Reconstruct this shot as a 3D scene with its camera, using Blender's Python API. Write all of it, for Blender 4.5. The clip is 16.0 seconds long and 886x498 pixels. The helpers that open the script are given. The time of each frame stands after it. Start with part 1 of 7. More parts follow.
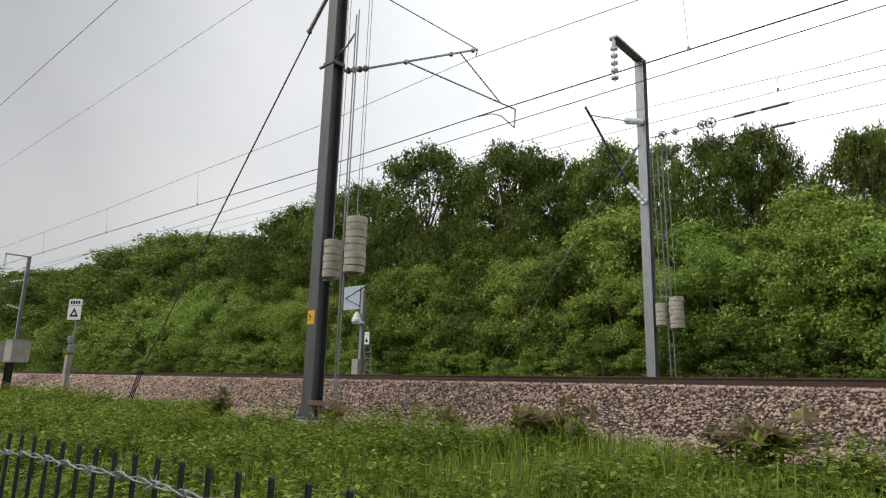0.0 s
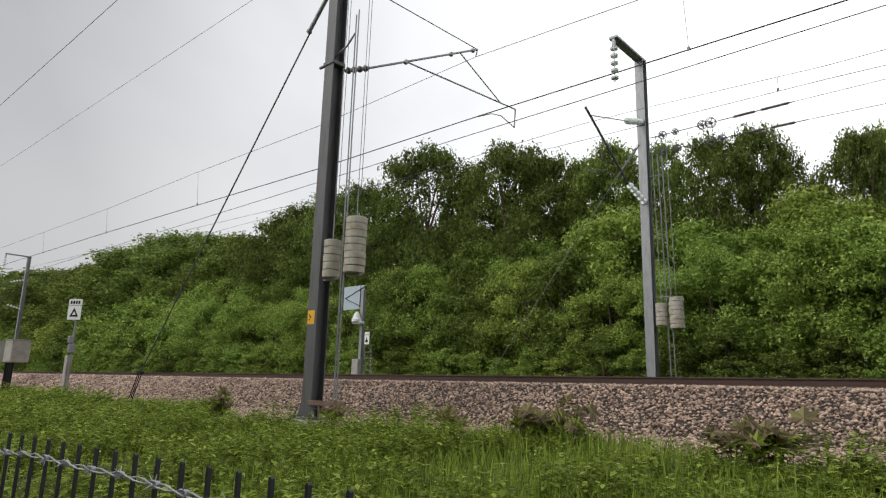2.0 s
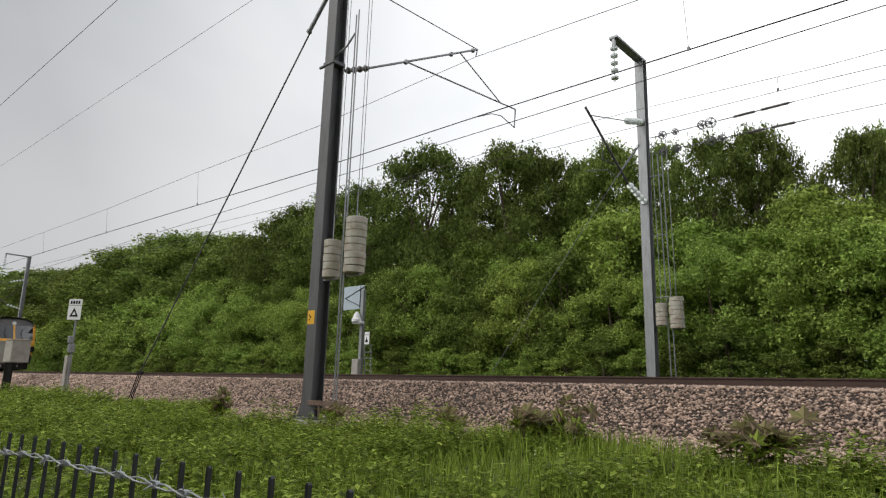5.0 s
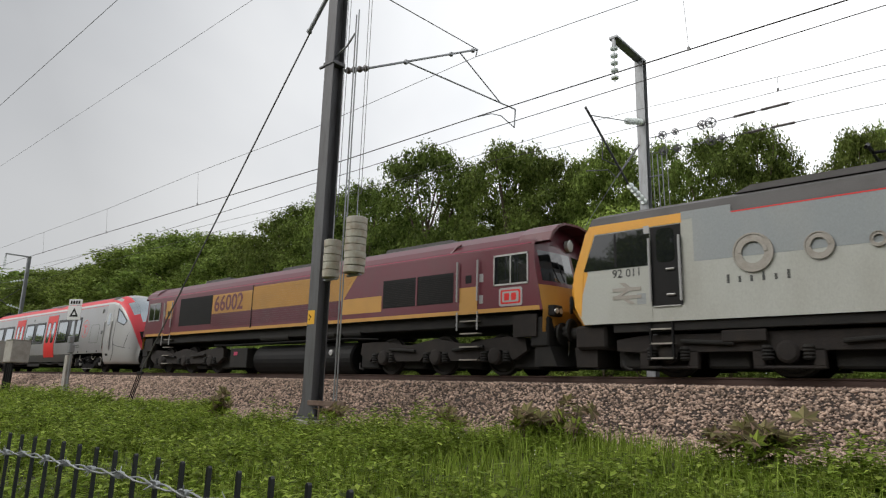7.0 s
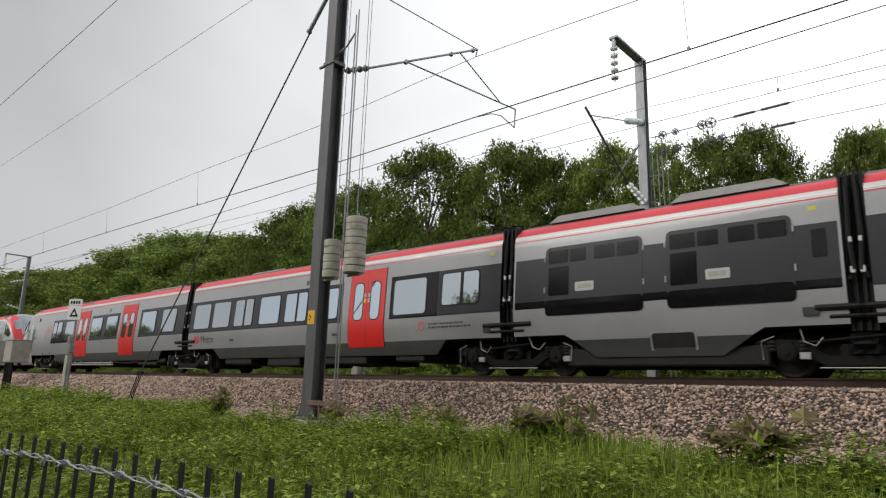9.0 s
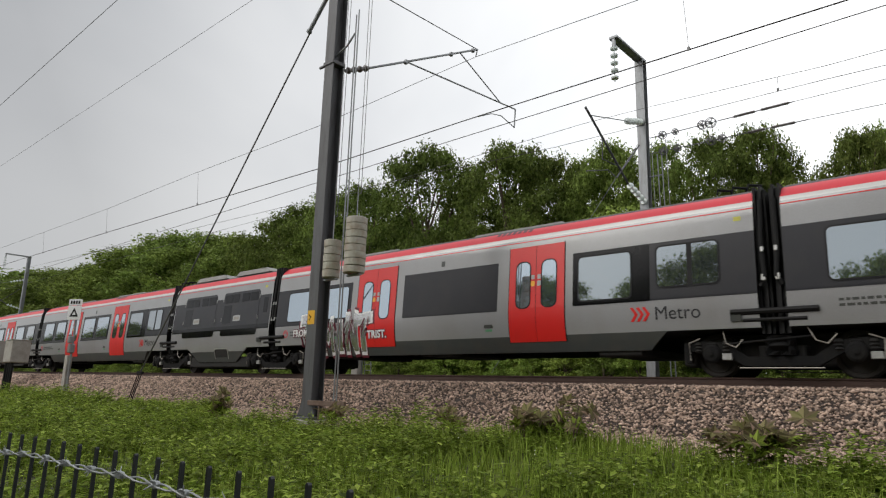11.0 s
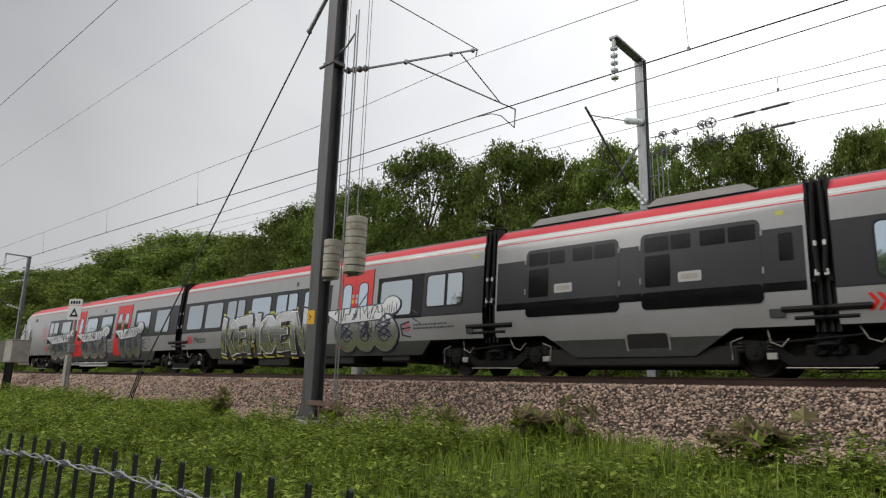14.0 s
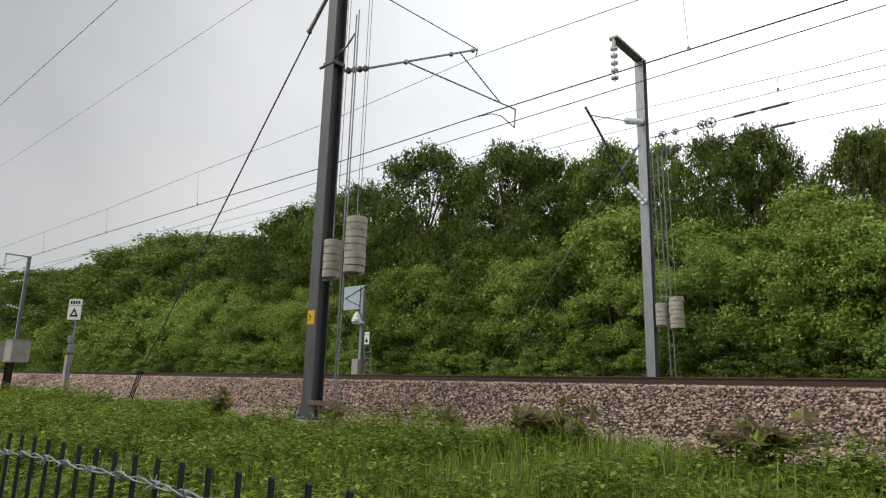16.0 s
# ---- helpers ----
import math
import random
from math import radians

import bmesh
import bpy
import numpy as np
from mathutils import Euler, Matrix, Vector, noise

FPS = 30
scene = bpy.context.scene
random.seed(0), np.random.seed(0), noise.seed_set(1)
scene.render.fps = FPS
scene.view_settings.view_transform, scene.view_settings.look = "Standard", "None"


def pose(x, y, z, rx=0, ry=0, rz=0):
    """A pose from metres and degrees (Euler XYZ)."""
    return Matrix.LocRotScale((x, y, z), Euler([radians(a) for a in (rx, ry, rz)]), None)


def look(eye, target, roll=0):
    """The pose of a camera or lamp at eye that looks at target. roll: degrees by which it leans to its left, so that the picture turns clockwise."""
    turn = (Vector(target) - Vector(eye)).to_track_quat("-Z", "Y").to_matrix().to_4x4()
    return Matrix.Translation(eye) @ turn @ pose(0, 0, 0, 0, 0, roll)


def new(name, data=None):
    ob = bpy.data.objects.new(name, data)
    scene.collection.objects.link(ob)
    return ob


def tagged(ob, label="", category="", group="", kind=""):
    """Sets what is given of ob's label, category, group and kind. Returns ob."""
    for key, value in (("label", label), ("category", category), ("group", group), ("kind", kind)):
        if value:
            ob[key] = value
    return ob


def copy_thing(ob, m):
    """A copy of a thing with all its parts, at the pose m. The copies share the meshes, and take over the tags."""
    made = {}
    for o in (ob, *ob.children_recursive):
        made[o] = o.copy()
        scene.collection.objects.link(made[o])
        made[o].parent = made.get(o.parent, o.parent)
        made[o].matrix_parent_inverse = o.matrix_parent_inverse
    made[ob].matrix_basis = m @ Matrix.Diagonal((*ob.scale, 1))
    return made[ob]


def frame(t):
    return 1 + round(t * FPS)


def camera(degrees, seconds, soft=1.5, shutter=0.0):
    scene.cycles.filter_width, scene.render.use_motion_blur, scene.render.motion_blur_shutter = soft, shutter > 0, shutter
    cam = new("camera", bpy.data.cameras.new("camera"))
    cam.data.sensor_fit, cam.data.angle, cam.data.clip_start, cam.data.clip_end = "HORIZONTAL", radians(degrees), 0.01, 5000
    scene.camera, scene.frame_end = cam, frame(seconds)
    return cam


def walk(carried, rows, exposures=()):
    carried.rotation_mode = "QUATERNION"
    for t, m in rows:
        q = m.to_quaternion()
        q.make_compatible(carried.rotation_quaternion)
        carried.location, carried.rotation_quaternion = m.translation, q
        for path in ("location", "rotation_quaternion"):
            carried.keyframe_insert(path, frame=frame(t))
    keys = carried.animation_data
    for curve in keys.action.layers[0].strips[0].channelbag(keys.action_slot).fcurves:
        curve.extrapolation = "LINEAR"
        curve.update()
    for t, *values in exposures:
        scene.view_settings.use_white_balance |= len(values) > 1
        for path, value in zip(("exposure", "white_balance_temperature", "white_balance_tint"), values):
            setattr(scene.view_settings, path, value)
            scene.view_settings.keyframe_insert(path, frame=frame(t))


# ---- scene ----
# World: x runs along the railway in the train's direction, y away from the viewer, z = 0 is the top of the rails.
cam = camera(68.52, 16.0, soft=1.2, shutter=0.025)
EYE = pose(0, 0, -0.345, 102.084, -1.455, 41.325)
walk(cam, [(0.0, EYE), (16.0, EYE)], [(0.0, 0.03), (9.0, 0.02), (11.3, -0.1), (12.5, -0.14), (14.8, -0.1), (16.0, -0.02)])

# ---- light: an overcast sky with a veiled sun ----
SUN_AZ, SUN_EL = radians(-148), radians(38)
world = bpy.data.worlds.new("overcast_sky")
scene.world = world
world.use_nodes = True
nt = world.node_tree
nt.nodes.clear()
w_out = nt.nodes.new("ShaderNodeOutputWorld")
w_bg = nt.nodes.new("ShaderNodeBackground")
w_sky = nt.nodes.new("ShaderNodeTexSky")
w_sky.sky_type = "NISHITA"
w_sky.sun_disc = False
w_sky.sun_elevation, w_sky.sun_rotation = SUN_EL, SUN_AZ
w_sky.air_density, w_sky.dust_density = 1.0, 4.0
w_n = nt.nodes.new("ShaderNodeTexNoise")
w_n.inputs["Scale"].default_value, w_n.inputs["Detail"].default_value = 1.7, 5.0
w_n.inputs["Roughness"].default_value, w_n.inputs["Distortion"].default_value = 0.42, 0.35
w_r = nt.nodes.new("ShaderNodeValToRGB")
w_r.color_ramp.elements[0].position, w_r.color_ramp.elements[0].color = 0.34, (6.6, 6.78, 7.05, 1)
w_r.color_ramp.elements[1].position, w_r.color_ramp.elements[1].color = 0.64, (9.2, 9.28, 9.35, 1)
# the cloud is thinner and brighter in two quarters of the sky
w_co = nt.nodes.new("ShaderNodeTexCoord")
w_dot = nt.nodes.new("ShaderNodeVectorMath")
w_dot.operation = "DOT_PRODUCT"
w_dot.inputs[1].default_value = (0.233, 0.87, 0.43)
w_thin = nt.nodes.new("ShaderNodeMapRange")
w_thin.inputs[1].default_value, w_thin.inputs[2].default_value = 0.16, 0.87
w_thin.inputs[3].default_value, w_thin.inputs[4].default_value = 0.68, 1.55
w_mul = nt.nodes.new("ShaderNodeVectorMath")
w_mul.operation = "SCALE"
w_m = nt.nodes.new("ShaderNodeMixRGB")
w_m.inputs[0].default_value = 0.93
nt.links.new(w_co.outputs["Generated"], w_dot.inputs[0])
w_abs = nt.nodes.new("ShaderNodeMath")
w_abs.operation = "ABSOLUTE"
nt.links.new(w_dot.outputs["Value"], w_abs.inputs[0])
nt.links.new(w_abs.outputs[0], w_thin.inputs[0])
nt.links.new(w_n.outputs["Fac"], w_r.inputs[0])
nt.links.new(w_r.outputs[0], w_mul.inputs[0])
nt.links.new(w_thin.outputs[0], w_mul.inputs["Scale"])
nt.links.new(w_sky.outputs[0], w_m.inputs[1])
nt.links.new(w_mul.outputs[0], w_m.inputs[2])
nt.links.new(w_m.outputs[0], w_bg.inputs[0])
w_bg.inputs[1].default_value = 0.1
nt.links.new(w_bg.outputs[0], w_out.inputs[0])
sun = new("sun", bpy.data.lights.new("sun", "SUN"))
sun.data.energy, sun.data.angle, sun.data.color = 1.75, radians(40), (1.0, 0.97, 0.92)
sun.matrix_world = look((0, 0, 0), (-math.sin(SUN_AZ) * math.cos(SUN_EL), -math.cos(SUN_AZ) * math.cos(SUN_EL), -math.sin(SUN_EL)))
scene.view_settings.exposure = 0.0


# ---- materials ----
def mat(name, col, rough=0.5, metal=0.0, dirt=None, amount=0.35, scale=3.0, fine=40.0, bump=0.0, island=0.0, spread=0.0, coat=0.0, stretch=(1, 1, 1), spec=0.5):
    """A painted or raw surface: base colour, broad stains towards the dirt colour, fine grain, relief."""
    m = bpy.data.materials.new(name)
    m.use_nodes = True
    t = m.node_tree
    b = t.nodes["Principled BSDF"]
    b.inputs["Roughness"].default_value, b.inputs["Metallic"].default_value = rough, metal
    b.inputs["Coat Weight"].default_value = coat
    b.inputs["Specular IOR Level"].default_value = spec
    b.inputs["Coat Roughness"].default_value = 0.12
    co = t.nodes.new("ShaderNodeTexCoord")
    mp = t.nodes.new("ShaderNodeMapping")
    mp.inputs["Scale"].default_value = stretch
    t.links.new(co.outputs["Object"], mp.inputs[0])
    n1 = t.nodes.new("ShaderNodeTexNoise")
    n1.inputs["Scale"].default_value, n1.inputs["Detail"].default_value = scale, 6.0
    n2 = t.nodes.new("ShaderNodeTexNoise")
    n2.inputs["Scale"].default_value, n2.inputs["Detail"].default_value = fine, 3.0
    t.links.new(mp.outputs[0], n1.inputs["Vector"])
    t.links.new(mp.outputs[0], n2.inputs["Vector"])
    d = dirt or tuple(c * 0.55 for c in col)
    rp = t.nodes.new("ShaderNodeMapRange")
    rp.inputs[1].default_value, rp.inputs[2].default_value = 0.45, 0.75
    rp.inputs[3].default_value, rp.inputs[4].default_value = 0.0, amount
    t.links.new(n1.outputs["Fac"], rp.inputs[0])
    mx = t.nodes.new("ShaderNodeMixRGB")
    mx.inputs[1].default_value, mx.inputs[2].default_value = (*col, 1), (*d, 1)
    t.links.new(rp.outputs[0], mx.inputs[0])
    hv = t.nodes.new("ShaderNodeHueSaturation")
    vr = t.nodes.new("ShaderNodeMapRange")
    vr.inputs[3].default_value, vr.inputs[4].default_value = 0.82, 1.18
    t.links.new(n2.outputs["Fac"], vr.inputs[0])
    last = vr.outputs[0]
    if island:
        g = t.nodes.new("ShaderNodeNewGeometry")
        ir = t.nodes.new("ShaderNodeMapRange")
        ir.inputs[3].default_value, ir.inputs[4].default_value = 1 - island, 1 + island
        t.links.new(g.outputs["Random Per Island"], ir.inputs[0])
        mu = t.nodes.new("ShaderNodeMath")
        mu.operation = "MULTIPLY"
        t.links.new(last, mu.inputs[0])
        t.links.new(ir.outputs[0], mu.inputs[1])
        last = mu.outputs[0]
    if spread:
        oi = t.nodes.new("ShaderNodeObjectInfo")
        hr = t.nodes.new("ShaderNodeMapRange")
        hr.inputs[3].default_value, hr.inputs[4].default_value = 0.5 - spread, 0.5 + spread
        t.links.new(oi.outputs["Random"], hr.inputs[0])
        t.links.new(hr.outputs[0], hv.inputs["Hue"])
    t.links.new(last, hv.inputs["Value"])
    t.links.new(mx.outputs[0], hv.inputs["Color"])
    t.links.new(hv.outputs[0], b.inputs["Base Color"])
    if bump:
        bp = t.nodes.new("ShaderNodeBump")
        bp.inputs["Strength"].default_value, bp.inputs["Distance"].default_value = bump, 0.02
        t.links.new(n2.outputs["Fac"], bp.inputs["Height"])
        t.links.new(bp.outputs[0], b.inputs["Normal"])
    return m


def leaf(name, col, col2, spread=0.025, island=0.55):
    """Leaves: two greens mixed leaf by leaf, some light through them."""
    m = bpy.data.materials.new(name)
    m.use_nodes = True
    t = m.node_tree
    b = t.nodes["Principled BSDF"]
    b.inputs["Roughness"].default_value = 0.65
    b.inputs["Specular IOR Level"].default_value = 0.15
    g = t.nodes.new("ShaderNodeNewGeometry")
    mx = t.nodes.new("ShaderNodeMixRGB")
    mx.inputs[1].default_value, mx.inputs[2].default_value = (*col, 1), (*col2, 1)
    t.links.new(g.outputs["Random Per Island"], mx.inputs[0])
    hv = t.nodes.new("ShaderNodeHueSaturation")
    oi = t.nodes.new("ShaderNodeObjectInfo")
    hr = t.nodes.new("ShaderNodeMapRange")
    hr.inputs[3].default_value, hr.inputs[4].default_value = 0.5 - spread, 0.5 + spread
    t.links.new(oi.outputs["Random"], hr.inputs[0])
    t.links.new(hr.outputs[0], hv.inputs["Hue"])
    vr = t.nodes.new("ShaderNodeMapRange")
    vr.inputs[3].default_value, vr.inputs[4].default_value = 1 - island, 1 + island
    wn = t.nodes.new("ShaderNodeTexWhiteNoise")
    wn.noise_dimensions = "1D"
    t.links.new(g.outputs["Random Per Island"], wn.inputs["W"])
    t.links.new(wn.outputs["Value"], vr.inputs[0])
    t.links.new(vr.outputs[0], hv.inputs["Value"])
    t.links.new(mx.outputs[0], hv.inputs["Color"])
    t.links.new(hv.outputs[0], b.inputs["Base Color"])
    tr = t.nodes.new("ShaderNodeBsdfTranslucent")
    t.links.new(hv.outputs[0], tr.inputs[0])
    ms = t.nodes.new("ShaderNodeMixShader")
    ms.inputs[0].default_value = 0.4
    t.links.new(b.outputs[0], ms.inputs[1])
    t.links.new(tr.outputs[0], ms.inputs[2])
    t.links.new(ms.outputs[0], t.nodes["Material Output"].inputs[0])
    return m


def glossy(name, col, rough=0.04, spec=0.5, coat=1.5, metal=0.0):
    m = bpy.data.materials.new(name)
    m.use_nodes = True
    b = m.node_tree.nodes["Principled BSDF"]
    b.inputs["Base Color"].default_value = (*col, 1)
    b.inputs["Roughness"].default_value = rough
    b.inputs["Specular IOR Level"].default_value = spec
    b.inputs["Coat Weight"].default_value = 1.0
    b.inputs["Coat Roughness"].default_value = 0.02
    b.inputs["Coat IOR"].default_value = coat
    b.inputs["Metallic"].default_value = metal
    return m


DIRT = (0.09, 0.075, 0.06)
M = dict(
    grey=mat("unit_grey_paint", (0.268, 0.268, 0.276), 0.3, dirt=(0.19, 0.177, 0.16), amount=0.36, scale=1.1, fine=90, coat=0.8, stretch=(1, 1, 0.6)),
    # pale strip: the highlight on the curved roof shoulder put into the colour
    silver=mat("roof_shoulder_highlight", (0.56, 0.55, 0.54), 0.3, dirt=(0.42, 0.4, 0.37), amount=0.3, scale=1.5, fine=90, coat=0.4),
    red=mat("unit_red_paint", (0.62, 0.012, 0.01), 0.4, dirt=(0.5, 0.014, 0.013), amount=0.3, scale=1.5, fine=90, coat=0.15),
    roofred=mat("roof_red_paint", (0.62, 0.04, 0.055), 0.45, dirt=(0.5, 0.05, 0.06), amount=0.4, scale=1.2, fine=60),
    dark=mat("window_band_grey", (0.034, 0.034, 0.039), 0.24, dirt=(0.05, 0.048, 0.046), amount=0.3, scale=2, fine=90, spec=0.22),
    skirt=mat("skirt_grey", (0.04, 0.045, 0.044), 0.5, dirt=(0.07, 0.062, 0.05), amount=0.5, scale=2, fine=60),
    black=mat("matt_black", (0.006, 0.006, 0.0065), 0.6, dirt=(0.012, 0.011, 0.01), amount=0.5, scale=4, fine=50, spec=0.22),
    gblack=mat("gloss_black", (0.005, 0.005, 0.006), 0.12, dirt=(0.01, 0.009, 0.009), amount=0.4, scale=3, fine=70, spec=0.22),
    rubber=mat("rubber_black", (0.007, 0.007, 0.0075), 0.6, dirt=(0.014, 0.013, 0.012), amount=0.5, scale=5, fine=60, spec=0.25),
    under=mat("underframe_grime", (0.008, 0.0075, 0.007), 0.85, dirt=(0.02, 0.017, 0.013), amount=0.6, scale=3, fine=30, bump=0.3),
    brown=mat("bogie_brake_dust", (0.012, 0.009, 0.008), 0.85, dirt=(0.022, 0.016, 0.012), amount=0.8, scale=4, fine=30, bump=0.3),
    bogie=mat("bogie_steel", (0.007, 0.007, 0.0075), 0.8, dirt=(0.018, 0.016, 0.013), amount=0.5, scale=4, fine=40, bump=0.2, spec=0.2),
    steel=mat("bright_steel", (0.42, 0.42, 0.41), 0.4, 0.6, dirt=(0.2, 0.18, 0.15), amount=0.4, scale=6, fine=50),
    wheel=mat("wheel_steel", (0.018, 0.015, 0.013), 0.7, 0.3, dirt=(0.03, 0.024, 0.018), amount=0.6, scale=6, fine=50),
    glass=glossy("tinted_window", (0.27, 0.31, 0.335), 0.025, 0.6, 1.6, 0.9),
    cabglass=glossy("cab_window", (0.012, 0.014, 0.015), 0.04, 0.5, 1.5),
    # mirror-like glass whose paler, bluer tint has reflected sky put into it
    pale=glossy("sky_pale_window", (0.35, 0.42, 0.48), 0.03, 0.6, 1.6, 0.9),
    white=mat("white_paint", (0.36, 0.36, 0.36), 0.35, dirt=(0.3, 0.295, 0.286), amount=0.3, scale=1.5, fine=90, coat=0.3),
    rfgrey=mat("loco_light_grey", (0.4, 0.41, 0.38), 0.5, dirt=(0.28, 0.27, 0.23), amount=0.55, scale=1.1, fine=60, stretch=(1, 1, 0.35)),
    rfdark=mat("loco_mid_grey", (0.25, 0.275, 0.285), 0.5, dirt=(0.33, 0.33, 0.31), amount=0.45, scale=1.1, fine=60, stretch=(1, 1, 0.35)),
    roofgrey=mat("loco_roof_grey", (0.085, 0.08, 0.078), 0.7, dirt=(0.045, 0.04, 0.036), amount=0.6, scale=1.5, fine=40),
    yellow=mat("warning_yellow", (0.72, 0.34, 0.03), 0.42, dirt=(0.5, 0.26, 0.05), amount=0.35, scale=2, fine=60),
    logoy=mat("panel_yellow", (0.78, 0.36, 0.02), 0.45, dirt=(0.6, 0.28, 0.03), amount=0.3, scale=2, fine=60),
    orange=mat("logo_orange", (0.7, 0.13, 0.015), 0.45, amount=0.2),
    maroon=mat("loco_maroon", (0.115, 0.014, 0.026), 0.36, dirt=(0.09, 0.03, 0.033), amount=0.5, scale=1.3, fine=60, coat=0.3),
    gold=mat("loco_gold", (0.47, 0.25, 0.055), 0.42, dirt=(0.3, 0.17, 0.05), amount=0.4, scale=1.5, fine=60),
    lens=glossy("lamp_lens", (0.6, 0.6, 0.58), 0.05, 0.9),
    podgrey=mat("roof_pod_grey", (0.34, 0.335, 0.325), 0.55, dirt=(0.18, 0.17, 0.15), amount=0.5, scale=2, fine=50),
    metal=mat("cast_plaque", (0.3, 0.28, 0.25), 0.5, 0.3, dirt=(0.18, 0.16, 0.13), amount=0.5, scale=9, fine=60),
    chrome=mat("graffiti_silver", (0.5, 0.5, 0.5), 0.22, 0.85, dirt=(0.33, 0.32, 0.31), amount=0.5, scale=2.0, fine=30),
    inkblack=mat("graffiti_black", (0.012, 0.012, 0.016), 0.45, amount=0.2),
    inkwhite=mat("graffiti_white", (0.75, 0.75, 0.75), 0.45, amount=0.2),
    # silver spray with the sky it mirrors put into the base colour
    skysilver=mat("graffiti_sky_pale_silver", (0.62, 0.63, 0.64), 0.35, 0.3, dirt=(0.5, 0.5, 0.5), amount=0.3, scale=3, fine=40),
    inknavy=mat("graffiti_navy", (0.012, 0.016, 0.05), 0.4, amount=0.2),
    inkyellow=mat("graffiti_yellow", (0.5, 0.47, 0.06), 0.45, amount=0.3),
    inkmaroon=mat("graffiti_dark_red", (0.12, 0.006, 0.02), 0.45, amount=0.3),
    inkpink=mat("graffiti_pink", (0.42, 0.04, 0.1), 0.45, amount=0.3),
    rail=mat("rusty_rail", (0.06, 0.032, 0.024), 0.75, dirt=(0.035, 0.02, 0.015), amount=0.7, scale=6, fine=40),
    railtop=mat("rail_head", (0.3, 0.28, 0.26), 0.35, 0.8, amount=0.3, scale=8),
    stone=mat("ballast_stone", (0.39, 0.285, 0.225), 0.9, dirt=(0.18, 0.122, 0.096), amount=0.7, scale=2.0, fine=45, bump=0.4, island=0.75),
    # far darker than the stones: the shade in their gaps put into the colour
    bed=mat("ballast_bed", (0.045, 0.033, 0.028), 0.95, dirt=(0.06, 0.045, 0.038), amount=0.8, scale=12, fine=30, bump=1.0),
    concrete=mat("concrete", (0.36, 0.34, 0.31), 0.85, dirt=(0.2, 0.18, 0.15), amount=0.6, scale=3, fine=40, bump=0.3),
    soil=mat("soil", (0.06, 0.065, 0.028), 0.95, dirt=(0.035, 0.045, 0.015), amount=0.8, scale=0.6, fine=12, bump=0.8),
    galv=mat("galvanised_steel", (0.27, 0.28, 0.29), 0.55, 0.55, dirt=(0.16, 0.155, 0.15), amount=0.6, scale=3, fine=35, stretch=(3, 3, 0.6)),
    mastdark=mat("weathered_mast_steel", (0.11, 0.11, 0.115), 0.6, 0.35, dirt=(0.06, 0.055, 0.055), amount=0.6, scale=3, fine=35, stretch=(3, 3, 0.5)),
    wire=mat("stranded_wire", (0.12, 0.12, 0.12), 0.5, 0.6, amount=0.3),
    copper=mat("tarnished_copper", (0.07, 0.06, 0.055), 0.5, 0.6, amount=0.3),
    weight=mat("cast_weight", (0.42, 0.4, 0.34), 0.8, dirt=(0.24, 0.16, 0.1), amount=0.7, scale=5, fine=40, bump=0.3, spread=0.01),
    insul=glossy("pale_glass_insulator", (0.66, 0.72, 0.7), 0.12, 0.6),
    porcelain=mat("brown_porcelain", (0.075, 0.06, 0.055), 0.3, amount=0.3),
    fence=mat("black_fence_paint", (0.012, 0.015, 0.018), 0.45, dirt=(0.03, 0.03, 0.027), amount=0.4, scale=12, fine=60),
    zinc=mat("barbed_zinc", (0.38, 0.4, 0.41), 0.5, 0.35, amount=0.4, scale=20),
    signwhite=mat("sign_white", (0.75, 0.75, 0.76), 0.4, amount=0.15, scale=6),
    signgreen=mat("label_green", (0.1, 0.3, 0.15), 0.5, amount=0.2),
    signback=mat("sign_back", (0.38, 0.45, 0.5), 0.45, 0.3, amount=0.3, scale=4),
    bark=mat("bark", (0.1, 0.075, 0.05), 0.9, dirt=(0.045, 0.035, 0.025), amount=0.7, scale=4, fine=20, bump=0.8),
    door=mat("tag_yellow", (0.75, 0.4, 0.02), 0.45, amount=0.2),
    rust=mat("rusty_plate", (0.16, 0.11, 0.085), 0.85, dirt=(0.09, 0.05, 0.035), amount=0.8, scale=5, fine=30),
    tree=leaf("tree_leaves", (0.13, 0.19, 0.034), (0.22, 0.285, 0.07), 0.008),
    treedark=leaf("dark_tree_leaves", (0.088, 0.13, 0.024), (0.15, 0.19, 0.045), 0.008),
    shrub=leaf("shrub_leaves", (0.215, 0.315, 0.054), (0.36, 0.46, 0.115), 0.01),
    weed=leaf("weed_leaves", (0.13, 0.2, 0.022), (0.32, 0.39, 0.075), 0.0, 0.65),
    grass=leaf("grass_blades", (0.16, 0.245, 0.026), (0.31, 0.385, 0.075), 0.0, 0.5),
    redleaf=leaf("reddish_young_leaves", (0.27, 0.175, 0.14), (0.2, 0.21, 0.07), 0.0),
    flower=leaf("white_blossom", (0.5, 0.52, 0.42), (0.3, 0.35, 0.2), 0.0),
)


# ---- geometry helpers ----
LEAN = [0.0]  # how far the sides of the coaches lean in above the waist, per metre
WAIST = 1.5
KNOTS = (0.6, 0.7, 0.8, 0.9, 1.0, 1.1, 1.2, 1.3, 1.4, 1.5)


def bend(z):
    """How far the side of a coach lies inside its widest line at the height z."""
    return LEAN[0] * (z - WAIST) if z > WAIST else 0.2 * (1.4 - max(z, 0.45)) ** 2 if z < 1.4 else 0.0


